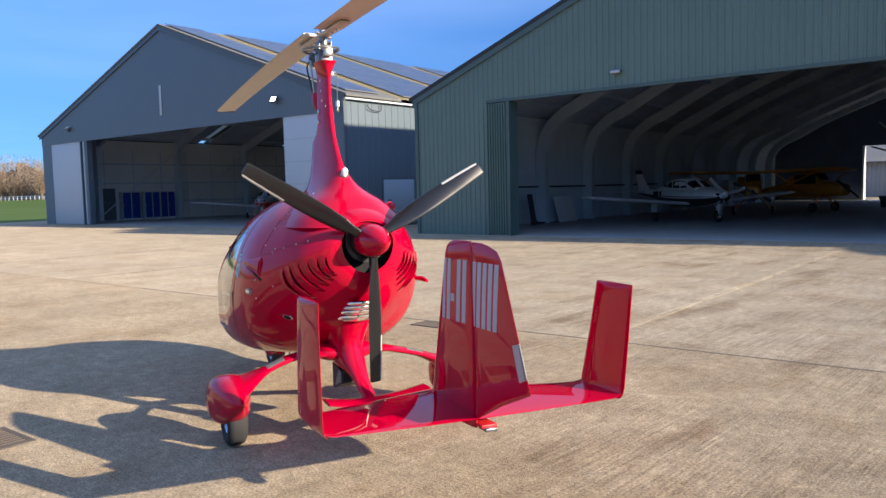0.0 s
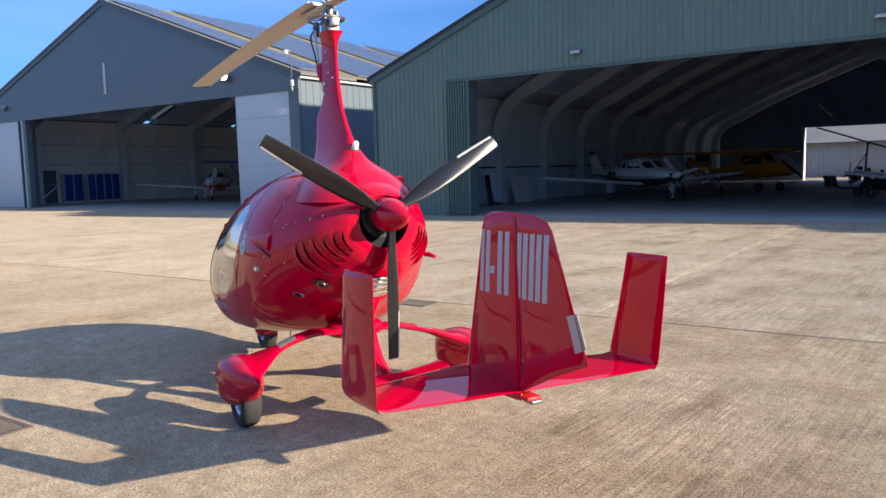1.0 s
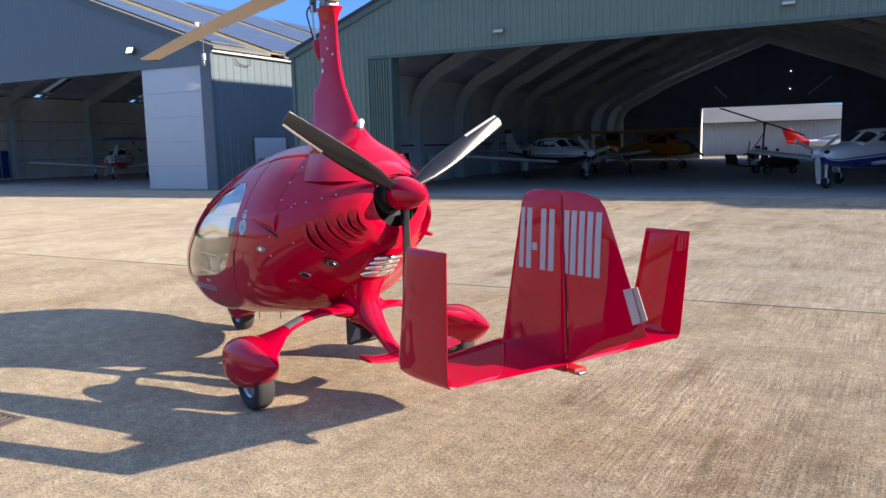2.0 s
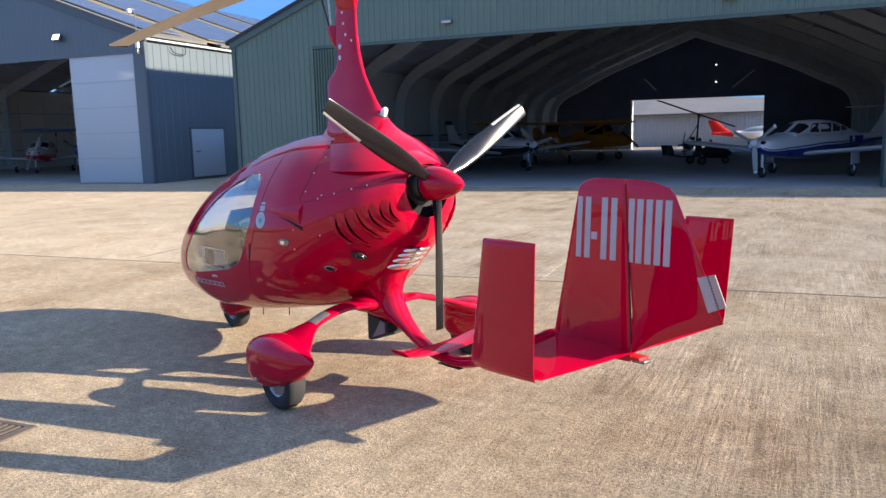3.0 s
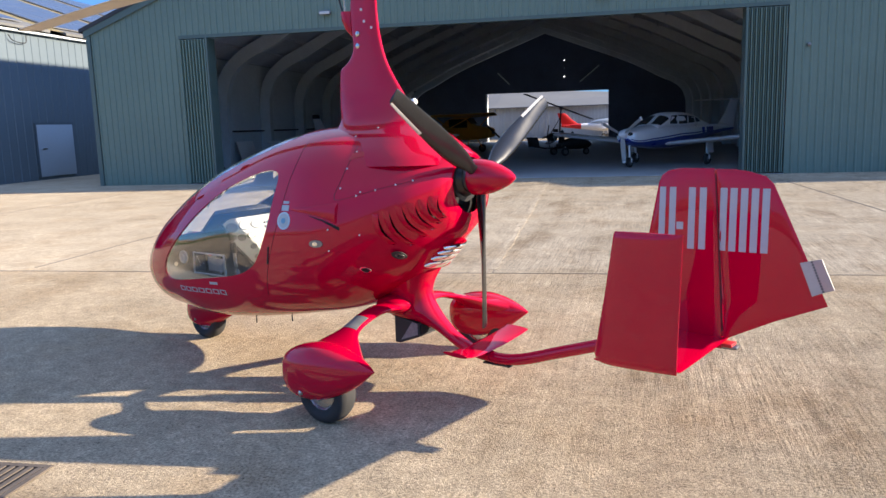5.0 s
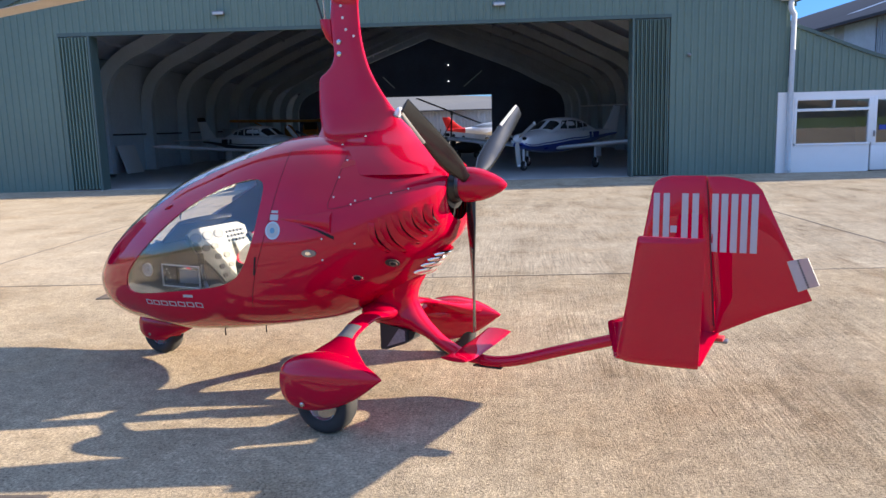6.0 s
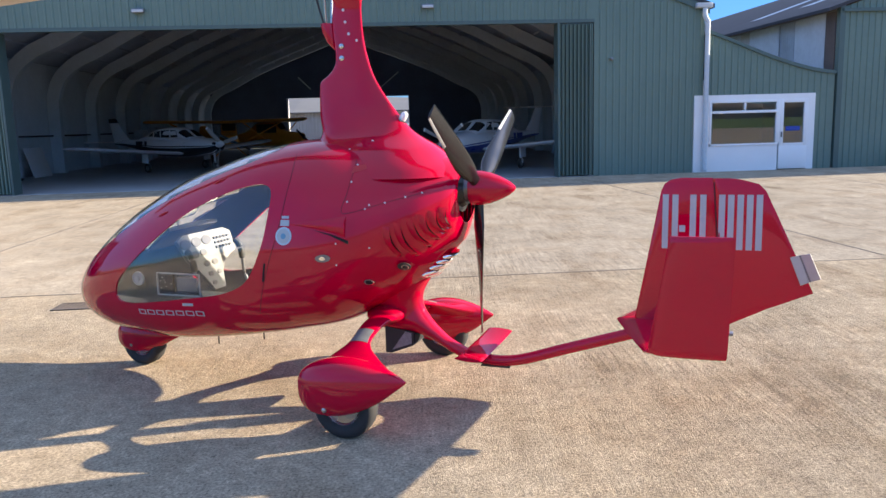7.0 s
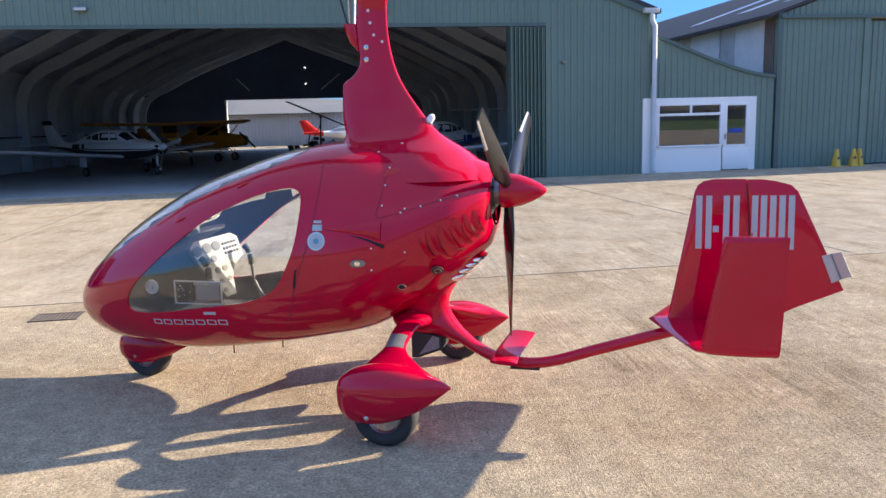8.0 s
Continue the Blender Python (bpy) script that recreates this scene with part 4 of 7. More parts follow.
def far_trees():
    rng = random.Random(4)
    kinds = []
    for k in range(3):
        bm, twig = hedge_tree(rng, 9 + 2 * k, 3.6 + 0.6 * k)
        ob = thing("tree", SITE @ pose(-205 - 9 * k, 76 + 3 * k, 0.8), "bare brown winter tree at the airfield edge", "tree", "bare trees beyond the fence")
        part("trunk", bm, BARK, ob)
        part("crown", twig, BARK, ob, smooth=0)
        kinds.append(ob)
    for k in range(40):
        copy_thing(kinds[k % 3], SITE @ pose(-285 + 3.2 * k + rng.uniform(-1.5, 1.5), 80 + rng.uniform(0, 14), 0.5, 0, 0, rng.uniform(0, 360)))
    wood = bmesh.new()

    def tuft(x, y, z, size, wide):
        d = Vector((rng.gauss(0, 1), rng.gauss(0, 1), rng.gauss(0.6, 0.7))).normalized() * size
        side = d.cross(Vector((0.3, 0.5, 1))).normalized() * wide
        p = Vector((x, y, z))
        wood.faces.new([wood.verts.new(q) for q in (p - side, p + side, p + d)])
    def crest(x):
        return 11.0 + 2.0 * math.sin(x * 0.09) + 1.2 * math.sin(x * 0.31 + 1) - 0.035 * (x + 205)

    def core(spots, tall, deep):
        rings = []
        for p, h0 in spots:
            out = p.normalized() * deep
            rings.append([p, p + Vector((0, 0, h0 * 0.7 * tall)), p + out * 0.4 + Vector((0, 0, h0 * tall)), p + out + Vector((0, 0, h0 * tall * 0.8)), p + out])
        loft(rings, wood)
    for k in range(34000):
        x = rng.uniform(-330, -120)
        tuft(x, rng.uniform(84, 100), 0.5 + crest(x) * rng.random() ** 0.7, rng.uniform(0.5, 1.3), 0.10)
    core([(Vector((x, 96 + rng.uniform(-1.5, 1.5), 0)), crest(x) + rng.uniform(-1, 1)) for x in range(-330, -119, 3)], 0.90, 8)
    # the same woods go on round the airfield, farther off
    for k in range(26000):
        a = rng.uniform(0, math.tau)
        r = rng.uniform(430, 470)
        top = 11 + 3 * math.sin(a * 9) + 2 * math.sin(a * 31)
        tuft(r * math.cos(a), r * math.sin(a), top * rng.random() ** 0.8, rng.uniform(1.2, 2.6), 0.3)
    core([(Vector((455 * math.cos(a), 455 * math.sin(a), 0)), 11 + 3 * math.sin(a * 9) + 2 * math.sin(a * 31) + rng.uniform(-1, 1)) for a in [math.tau * k / 360 for k in range(361)]], 0.85, 12)
    tagged(part("far_wood", wood, BARK, m=SITE, smooth=0), "brown leafless winter woodland along the horizon", "woodland", kind="stuff")


far_trees()


# ---- the red gyroplane ----
# stations: forward, top, bottom, half width, height of the widest line, roundness above, below
STATIONS = [
    (2.955, 0.595, 0.515, 0.03, 0.555, 2.0, 2.0),
    (2.93, 0.66, 0.465, 0.145, 0.56, 2.0, 2.0),
    (2.86, 0.75, 0.405, 0.25, 0.58, 2.0, 2.1),
    (2.74, 0.865, 0.350, 0.357, 0.61, 2.0, 2.2),
    (2.55, 1.02, 0.305, 0.458, 0.65, 2.1, 2.3),
    (2.30, 1.185, 0.288, 0.532, 0.69, 2.15, 2.35),
    (1.97, 1.35, 0.297, 0.595, 0.74, 2.2, 2.8),
    (1.65, 1.46, 0.33, 0.615, 0.80, 2.25, 3.0),
    (1.35, 1.545, 0.375, 0.635, 0.84, 2.2, 3.0),
    (1.05, 1.585, 0.425, 0.635, 0.88, 2.15, 2.75),
    (0.80, 1.58, 0.475, 0.615, 0.93, 2.1, 2.3),
    (0.58, 1.555, 0.585, 0.54, 1.00, 2.05, 1.7),
    (0.40, 1.525, 0.68, 0.455, 1.09, 2.0, 1.55),
    (0.25, 1.485, 0.825, 0.365, 1.16, 2.0, 1.65),
    (0.14, 1.442, 0.945, 0.265, 1.22, 2.0, 1.8),
    (0.105, 1.425, 0.99, 0.225, 1.24, 2.0, 2.0),
    (0.09, 1.412, 1.06, 0.185, 1.26, 2.0, 2.0),
]


def station(u):
    """Smooth values of the hull at u."""
    table = STATIONS
    us = [-row[0] for row in table]
    x = -u
    x = min(max(x, us[0]), us[-1])
    i = max(0, min(len(us) - 2, int(np.searchsorted(us, x)) - 1))
    t = (x - us[i]) / (us[i + 1] - us[i])
    out = []
    for c in range(1, 7):
        p1, p2 = table[i][c], table[i + 1][c]
        step = us[i + 1] - us[i]
        m1 = (p2 - table[i - 1][c]) / (us[i + 1] - us[i - 1]) * step if i > 0 else (p2 - p1)
        m2 = (table[i + 2][c] - p1) / (us[i + 2] - us[i]) * step if i + 2 < len(us) else (p2 - p1)
        t2, t3 = t * t, t ** 3
        out.append((2 * t3 - 3 * t2 + 1) * p1 + (t3 - 2 * t2 + t) * m1 + (-2 * t3 + 3 * t2) * p2 + (t3 - t2) * m2)
    return out


def hull_ring(u, inset=0.0, n=72):
    zt, zb, hw, zw, pt, pb = station(u)
    zt, zb, hw = zt - inset, zb + inset, max(hw - inset, 0.004)
    zw = min(max(zw, zb + 0.01), zt - 0.01)
    ring = []
    for k in range(n):
        a = math.tau * k / n
        ca, sa = math.cos(a), math.sin(a)
        p = pt if sa >= 0 else pb
        v = hw * math.copysign(abs(ca) ** (2 / p), ca)
        z = zw + ((zt - zw) if sa >= 0 else (zw - zb)) * math.copysign(abs(sa) ** (2 / p), sa)
        ring.append(Vector((u, v, z)))
    return ring


def hull_side(u, z, out=0.0):
    """The point of the left skin at (u, z), lifted by out."""
    zt, zb, hw, zw, pt, pb = station(u)
    f = (z - zw) / ((zt - zw) if z >= zw else (zw - zb))
    p = pt if z >= zw else pb
    return Vector((u, hw * max(0.0, 1 - min(1, abs(f)) ** p) ** (1 / p) + out, z))


def hull_us():
    a = [2.955, 2.948, 2.94, 2.925, 2.905, 2.88]
    u = 2.85
    while u > 0.115:
        a.append(u)
        u -= 0.035
    return a + [0.09]


def shell(inset0, inset1, tail=True):
    """A closed thin skin between two insets of the hull; the inner faces carry slot 1."""
    us = hull_us()
    bm = bmesh.new()
    outer = [[bm.verts.new(p) for p in hull_ring(u, inset0)] for u in us]
    inner = [[bm.verts.new(p) for p in hull_ring(max(0.09, u - (0.02 if i < 4 else 0.0)), inset1)] for i, u in enumerate(us)]
    n = len(outer[0])
    for rows, slot in ((outer, 0), (inner, 1)):
        for a, b in zip(rows, rows[1:]):
            for i in range(n):
                j = (i + 1) % n
                bm.faces.new((a[i], a[j], b[j], b[i])).material_index = slot
        bm.faces.new(rows[0]).material_index = slot
    for i in range(n):
        j = (i + 1) % n
        bm.faces.new((outer[-1][i], outer[-1][j], inner[-1][j], inner[-1][i])).material_index = 0
    bmesh.ops.recalc_face_normals(bm, faces=bm.faces)
    return bm


def raw(bm, name="raw"):
    data = bpy.data.meshes.new(name)
    bmesh.ops.recalc_face_normals(bm, faces=bm.faces)
    bm.to_mesh(data)
    bm.free()
    return new(name, data)


def cut(bm, cutter_bm, how):
    """Boolean of two bmeshes; gives a new bmesh."""
    a, b = raw(bm), raw(cutter_bm)
    mod = a.modifiers.new("cut", "BOOLEAN")
    mod.operation, mod.object, mod.solver = how, b, "EXACT"
    data = bpy.data.meshes.new_from_object(a.evaluated_get(bpy.context.evaluated_depsgraph_get()))
    out = bmesh.new()
    out.from_mesh(data)
    for ob in (a, b):
        mesh = ob.data
        bpy.data.objects.remove(ob)
        bpy.data.meshes.remove(mesh)
    bpy.data.meshes.remove(data)
    return out


def side_prism(outline, v0, v1, bm=None, sign=1):
    ring = [Vector((u, v0 * sign, z)) for u, z in outline]
    return loft([ring, [Vector((p.x, v1 * sign, p.z)) for p in ring]], bm)


WINDOW_LINE = [(2.27, 0.62), (2.265, 0.70), (2.18, 0.80), (1.93, 1.00), (1.68, 1.17), (1.43, 1.28), (1.22, 1.336), (1.11, 1.325), (1.078, 1.24), (1.095, 1.06), (1.145, 0.92), (1.21, 0.81), (1.29, 0.75), (1.42, 0.705), (1.62, 0.67), (1.95, 0.622), (2.17, 0.597)]
SCREEN_LINE = [(2.80, 0.80), (2.62, 0.845), (2.45, 0.935), (2.22, 1.07), (1.95, 1.215), (1.70, 1.33), (1.50, 1.405), (1.34, 1.455), (1.23, 1.51), (1.17, 1.57), (1.22, 1.75), (1.9, 1.75), (2.4, 1.5), (2.78, 1.15), (2.86, 0.95)]
LOUVRES = [(0.405, 1.10, 0.368, 0.925), (0.352, 1.122, 0.302, 0.915), (0.292, 1.142, 0.232, 0.965), (0.236, 1.160, 0.190, 1.005), (0.187, 1.176, 0.158, 1.04), (0.142, 1.192, 0.130, 1.07)]


def outline_2d(points, per=6):
    return [(p.x, p.z) for p in ring_line([(u, 0, z) for u, z in points], per)]


def louvre_outline(u0, z0, u1, z1, wide=0.027):
    top, low = Vector((u0, 0, z0)), Vector((u1, 0, z1))
    mid = (top + low) / 2 + Vector((0.012, 0, -0.012))
    line = smooth_line([top, mid, low], 5)
    left, right = [], []
    for i, p in enumerate(line):
        way = (line[min(i + 1, len(line) - 1)] - line[max(0, i - 1)]).normalized()
        side = Vector((way.z, 0, -way.x)) * wide * 0.5 * (0.55 + 0.45 * math.sin(math.pi * (0.12 + 0.76 * i / (len(line) - 1))))
        left.append(p + side)
        right.append(p - side)
    return [(p.x, p.z) for p in left + right[::-1]]


def wheel(parent, u, v, radius, wide, name="wheel"):
    prof = [(-wide * 0.36, radius * 0.55), (-wide * 0.5, radius * 0.66), (-wide * 0.5, radius * 0.82), (-wide * 0.40, radius * 0.95), (-wide * 0.18, radius), (wide * 0.18, radius), (wide * 0.40, radius * 0.95), (wide * 0.5, radius * 0.82), (wide * 0.5, radius * 0.66), (wide * 0.36, radius * 0.55)]
    at = (u, v, radius - 0.002)
    hub = part("wheel", lathe([(-wide * 0.30, radius * 0.18), (-wide * 0.30, radius * 0.50), (-wide * 0.38, radius * 0.56), (wide * 0.38, radius * 0.56), (wide * 0.30, radius * 0.50), (wide * 0.30, radius * 0.18)], at, (0, 1, 0), 28), STEEL, parent, "bare alloy wheel")
    part("tyre", lathe(prof, at, (0, 1, 0), 36, cap=(False, False)), RUBBER, hub, "black rubber tyre", smooth=50)
    for side in (-1, 1):
        part("axle_nut", lathe([(0, radius * 0.16), (0.02, radius * 0.15), (0.025, radius * 0.08)], (u, v + side * wide * 0.30, radius - 0.006), (0, side, 0), 10), DULL_STEEL, hub)


def spat(parent, u0, u1, v, profile, thick, name):
    """A teardrop fairing: profile rows (u, z low, z high, half width)."""
    rings = []
    line = smooth_line([(a, b, c) for a, b, c, d in profile], 5)
    wide = smooth_line([(a, d, 0) for a, b, c, d in profile], 5)
    for p, q in zip(line, wide):
        rings.append(circle((p.x, v, (p.y + p.z) / 2), (0, 1, 0), (0, 0, 1), max(0.004, q.y), max(0.004, (p.z - p.y) / 2), n=32, power=2.7))
    return loft(rings)


def mast_taper(z):
    """How far the mast section narrows to its trailing edge."""
    return 0.36 * min(1.0, max(0.0, (z - 1.52) / 0.25)) * min(1.0, max(0.25, (2.50 - z) / 0.15))


def mast_round(z):
    """Exponent of the mast section: round at the foot, flat-sided above."""
    return 0.9 - 0.35 * min(1.0, max(0.0, (z - 1.5) / 0.35))


def rivets(parent, spots, r=0.0055):
    first = None
    for p, way in spots:
        m = Matrix.Translation(p) @ Vector(way).to_track_quat("Z", "Y").to_matrix().to_4x4()
        if first is None:
            first = part("rivet", lathe([(-0.002, 1.0 * r), (0.0015, r), (0.003, 0.5 * r)], (0, 0, 0), (0, 0, 1), 10), RIVET, parent, m=m)
        else:
            again(first, m)


def gyroplane():
    g = thing("gyroplane", GYRO, "glossy red two-seat cabin gyroplane with three-blade pusher propeller, parked", "gyroplane")
    window = outline_2d(WINDOW_LINE)
    screen = outline_2d(SCREEN_LINE, 4)
    cutter = side_prism(window, 0.12, 1.0)
    side_prism(window, 0.12, 1.0, cutter, -1)
    for row in LOUVRES:
        side_prism(louvre_outline(*row), 0.10, 0.9, cutter)
        side_prism(louvre_outline(*row), 0.10, 0.9, cutter, -1)
    screen_cut = side_prism(screen, -0.8, 0.8)
    body = cut(cut(shell(0.0, 0.018), cutter, "DIFFERENCE"), screen_cut, "DIFFERENCE")
    hull = part("fuselage", body, [RED, LINING], g, "glossy red moulded fuselage pod", smooth=32)
    for sign in (1, -1):
        pane = cut(shell(0.004, 0.009), side_prism(window, 0.10, 1.1, None, sign), "INTERSECT")
        part("side_window", pane, GLASS, g, "clear acrylic door window", smooth=60).visible_shadow = False
    pane = cut(shell(0.004, 0.009), side_prism(screen, -0.9, 0.9), "INTERSECT")
    part("windscreen", pane, GLASS, g, "clear curved acrylic windscreen", smooth=60).visible_shadow = False

    # door outline groove, panel seams: thin dark lines lying on the skin
    def seam(points, width=0.0025, mat=DARK, sign=1, name="seam", lift=0.0012):
        line = smooth_line([(u, 0, z) for u, z in points], 8)
        bm = bmesh.new()
        rows = []
        for i, p in enumerate(line):
            way = (line[min(i + 1, len(line) - 1)] - line[max(0, i - 1)]).normalized()
            s = Vector((way.z, 0, -way.x)) * width * 0.5
            a, b = hull_side(p.x + s.x, p.z + s.z, lift), hull_side(p.x - s.x, p.z - s.z, lift)
            a2, b2 = a - Vector((0, 0.004, 0)), b - Vector((0, 0.004, 0))
            rows.append([Vector((q.x, q.y * sign, q.z)) for q in (a, b, b2, a2)])
        loft(rows, bm)
        return part(name, bm, mat, hull)
    for sign in (1, -1):
        seam([(1.02, 1.50), (0.985, 1.38), (0.985, 1.22), (1.01, 1.07), (1.08, 0.86), (1.14, 0.68), (1.17, 0.60)], 0.0025, SEAM, sign, "door_seam")
        seam([(0.64, 1.47), (0.625, 1.40), (0.63, 1.28), (0.645, 1.20), (0.60, 1.185), (0.40, 1.24), (0.22, 1.285)], 0.0025, SEAM, sign, "cowl_seam")
    # door handle, fuel cap, roundel
    spots = []
    for u, z in ((0.62, 1.35), (0.62, 1.245), (0.52, 1.205), (0.42, 1.235), (0.32, 1.262), (0.24, 1.282), (0.50, 1.225), (0.665, 1.02), (0.67, 0.90), (0.50, 0.99), (0.62, 1.44)):
        p = hull_side(u, z, 0.0)
        spots.append((p, (0, 1, 0.25)))
    spots.append((hull_side(0.47, 1.44, 0.0), (0, 0.7, 0.7)))
    rivets(hull, spots)

    def disc(u, z, r, mat, name, label="", lift=0.003, parent=hull, sign=1, stretch=1.0):
        bm = bmesh.new()
        rim = [hull_side(u + r * stretch * math.cos(a), z + r * math.sin(a), lift) for a in [math.tau * k / 24 for k in range(24)]]
        back = [p - Vector((0, 0.006, 0)) for p in rim]
        rows = [[Vector((p.x, p.y * sign, p.z)) for p in ring] for ring in (rim, back)]
        loft(rows, bm)
        return part(name, bm, mat, parent, label)
    badge = disc(0.965, 1.062, 0.050, BADGE, "round_badge", "round pale blue badge decal")
    disc(0.965, 1.062, 0.040, SILVER, "badge_ring", lift=0.0040, parent=badge)
    disc(0.965, 1.062, 0.016, BADGE_BLUE, "badge_mark", lift=0.0052, parent=badge)
    part("small_decal", raw_patch([(0.99, 1.15), (0.935, 1.15), (0.935, 1.118), (0.99, 1.118)], 0.002), SILVER, hull)
    part("small_decal", raw_patch([(0.985, 1.172), (0.94, 1.172), (0.94, 1.158), (0.985, 1.158)], 0.002), SILVER, hull)
    part("door_sticker", raw_patch([(1.71, 0.632), (1.63, 0.636), (1.63, 0.620), (1.71, 0.616)], 0.002), SILVER, hull)
    # sill marking: a row of seven plain outlined blocks
    for k in range(7):
        u, z = 2.082 - k * 0.0765, 0.551 + k * 0.0036
        for u0, u1, z0, z1 in ((0.0, 0.060, 0.011, 0.016), (0.0, 0.060, -0.016, -0.011), (0.0, 0.007, -0.011, 0.011), (0.053, 0.060, -0.011, 0.011)):
            part("sill_bar", raw_patch([(u - u0, z + z1), (u - u1, z + z1), (u - u1, z + z0), (u - u0, z + z0)], 0.002), SILVER, hull, smooth=0)
    for u, z in ((1.497, 1.354), (1.89, 1.157)):
        a, b = hull_side(u + 0.035, z - 0.014, 0.002), hull_side(u - 0.035, z + 0.016, 0.002)
        part("door_hinge", tube([a, (a + b) / 2 + Vector((0, 0.004, 0.002)), b], [0.003, 0.006, 0.003], 8), RED_MATT, hull)
    lever = disc(0.735, 0.94, 0.021, DULL_STEEL, "door_handle", "oval metal door handle", lift=0.006, stretch=1.9)
    disc(0.735, 0.94, 0.011, CHROME, "latch", lift=0.012, parent=lever, stretch=1.4)
    cap = disc(0.557, 0.773, 0.020, CHROME, "drain_fitting", "chrome ringed drain fitting", lift=0.006, stretch=1.0)
    disc(0.557, 0.770, 0.014, DARK, "port", lift=0.0085, parent=cap, stretch=1.0)
    cap = disc(0.371, 0.857, 0.027, BLACK_MATT, "intake_pipe", "black round cooling pipe", lift=0.026)
    disc(0.368, 0.852, 0.016, STEEL, "pipe_rim", lift=0.029, parent=cap)
    disc(0.367, 0.850, 0.011, DARK, "port", lift=0.032, parent=cap)
    # scoop flare with its shadow painted beneath, and the slit behind the door
    for sign in (1, -1):
        bm = bmesh.new()
        rows = []
        for u, z0, z1, out in ((0.92, 1.124, 1.130, 0.002), (0.85, 1.114, 1.140, 0.006), (0.76, 1.100, 1.150, 0.012), (0.68, 1.08, 1.160, 0.018), (0.615, 1.05, 1.170, 0.022)):
            ring = [hull_side(u, z0, 0.0005), hull_side(u, z0 + (z1 - z0) * 0.25, out * 0.8), hull_side(u, z0 + (z1 - z0) * 0.75, out), hull_side(u, z1, 0.0005), hull_side(u, (z0 + z1) / 2, -0.02)]
            rows.append([Vector((p.x, p.y * sign, p.z)) for p in ring])
        loft(rows, bm)
        part("side_scoop", bm, RED, hull, smooth=60)
        part("scoop_slit", raw_patch([(0.78, 1.095), (0.69, 1.064), (0.60, 1.016), (0.60, 1.034), (0.69, 1.073)], 0.004, sign), DARK, hull)
        part("pillar_slit", raw_patch([(1.095, 0.905), (1.085, 0.905), (1.10, 0.80), (1.112, 0.80)], 0.003, sign), DARK, hull)
        bm = bmesh.new()
        for u0, z0, u1, z1 in LOUVRES:
            line = smooth_line([(u0 + 0.022, 0, z0 + 0.006), ((u0 + u1) / 2 + 0.034, 0, (z0 + z1) / 2 - 0.006), (u1 + 0.022, 0, z1 + 0.006)], 4)
            rows = []
            for i, p in enumerate(line):
                f = math.sin(math.pi * (0.08 + 0.84 * i / (len(line) - 1)))
                a, b, c = hull_side(p.x, p.z, 0.0005), hull_side(p.x - 0.014, p.z - 0.002, 0.016 * f), hull_side(p.x - 0.036, p.z - 0.004, 0.021 * f)
                d = hull_side(p.x - 0.022, p.z - 0.004, -0.004)
                rows.append([Vector((q.x, q.y * sign, q.z)) for q in (a, b, c, d)])
            piece = loft(rows)
            part("louvre", piece, RED, hull, smooth=50)
    # near-black insert paints the shade behind the slots; then the ring round the hub
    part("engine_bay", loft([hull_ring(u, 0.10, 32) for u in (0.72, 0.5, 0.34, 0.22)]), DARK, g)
    part("tail_ring", lathe([(0, 0.09), (0.05, 0.12), (0.03, 0.135)], (0.085, 0, 1.275), (1, 0, 0), 28, cap=(True, True)), BLACK, g, "black engine backing plate")
    part("gearbox", lathe([(0, 0.075), (0.10, 0.085), (0.14, 0.12)], (0.02, 0, 1.28), (1, 0, 0), 20), DULL_STEEL, g)
    # lower grille above the keel
    grille = part("lower_grille", grille_plate(), RED, g, "red lower cowl with bright metal vents", smooth=60)
    for z, half, tall in ((0.770, 0.126, 0.0215), (0.813, 0.120, 0.0165), (0.848, 0.112, 0.0135), (0.879, 0.102, 0.0115)):
        rings = []
        for k in range(17):
            f = -1 + k / 8
            v, h = half * f, max(0.0015, tall * (1 - abs(f) ** 5) ** 0.5)
            mid = Vector((0.300 - 0.98 * (z - 0.745) + 0.10 * (v / 0.15) ** 2 - 0.004, v, z))
            rings.append([mid + Vector((-0.98 * h * math.sin(a) - 0.007 * math.cos(a), 0, h * math.sin(a) - 0.007 * math.cos(a))) for a in [math.tau * n / 12 for n in range(12)]])
        vent = part("vent", loft(rings), GRILLE_METAL, grille, "bright metal vent slot", smooth=60)
        part("vent_shadow", tube([(0.300 - 0.98 * (z + tall - 0.743) + 0.10 * (half * f / 0.15) ** 2 - 0.003, half * f, z + tall + 0.002) for f in [-0.8 + 0.2 * k for k in range(9)]], 0.0032, 6), DARK, vent)

    # mast fairing
    rows = [
        (1.36, 1.12, 0.10, 0.40), (1.41, 1.11, 0.13, 0.365), (1.455, 1.09, 0.19, 0.325), (1.50, 1.07, 0.245, 0.275), (1.54, 1.045, 0.30, 0.232), (1.585, 1.02, 0.375, 0.183), (1.63, 1.005, 0.435, 0.15), (1.70, 1.018, 0.495, 0.118), (1.78, 1.02, 0.555, 0.098),
        (1.86, 1.016, 0.61, 0.085), (1.925, 1.008, 0.648, 0.078), (1.96, 0.958, 0.665, 0.073), (2.00, 0.918, 0.680, 0.069), (2.05, 0.897, 0.695, 0.066),
        (2.12, 0.900, 0.711, 0.063), (2.20, 0.912, 0.722, 0.057), (2.28, 0.915, 0.727, 0.052), (2.36, 0.905, 0.727, 0.050), (2.42, 0.902, 0.718, 0.058), (2.46, 0.905, 0.700, 0.074),
    ]
    line = smooth_line([(a, b, c) for a, b, c, d in rows], 3)
    half = smooth_line([(d, 0, 0) for a, b, c, d in rows], 3)
    rings = []
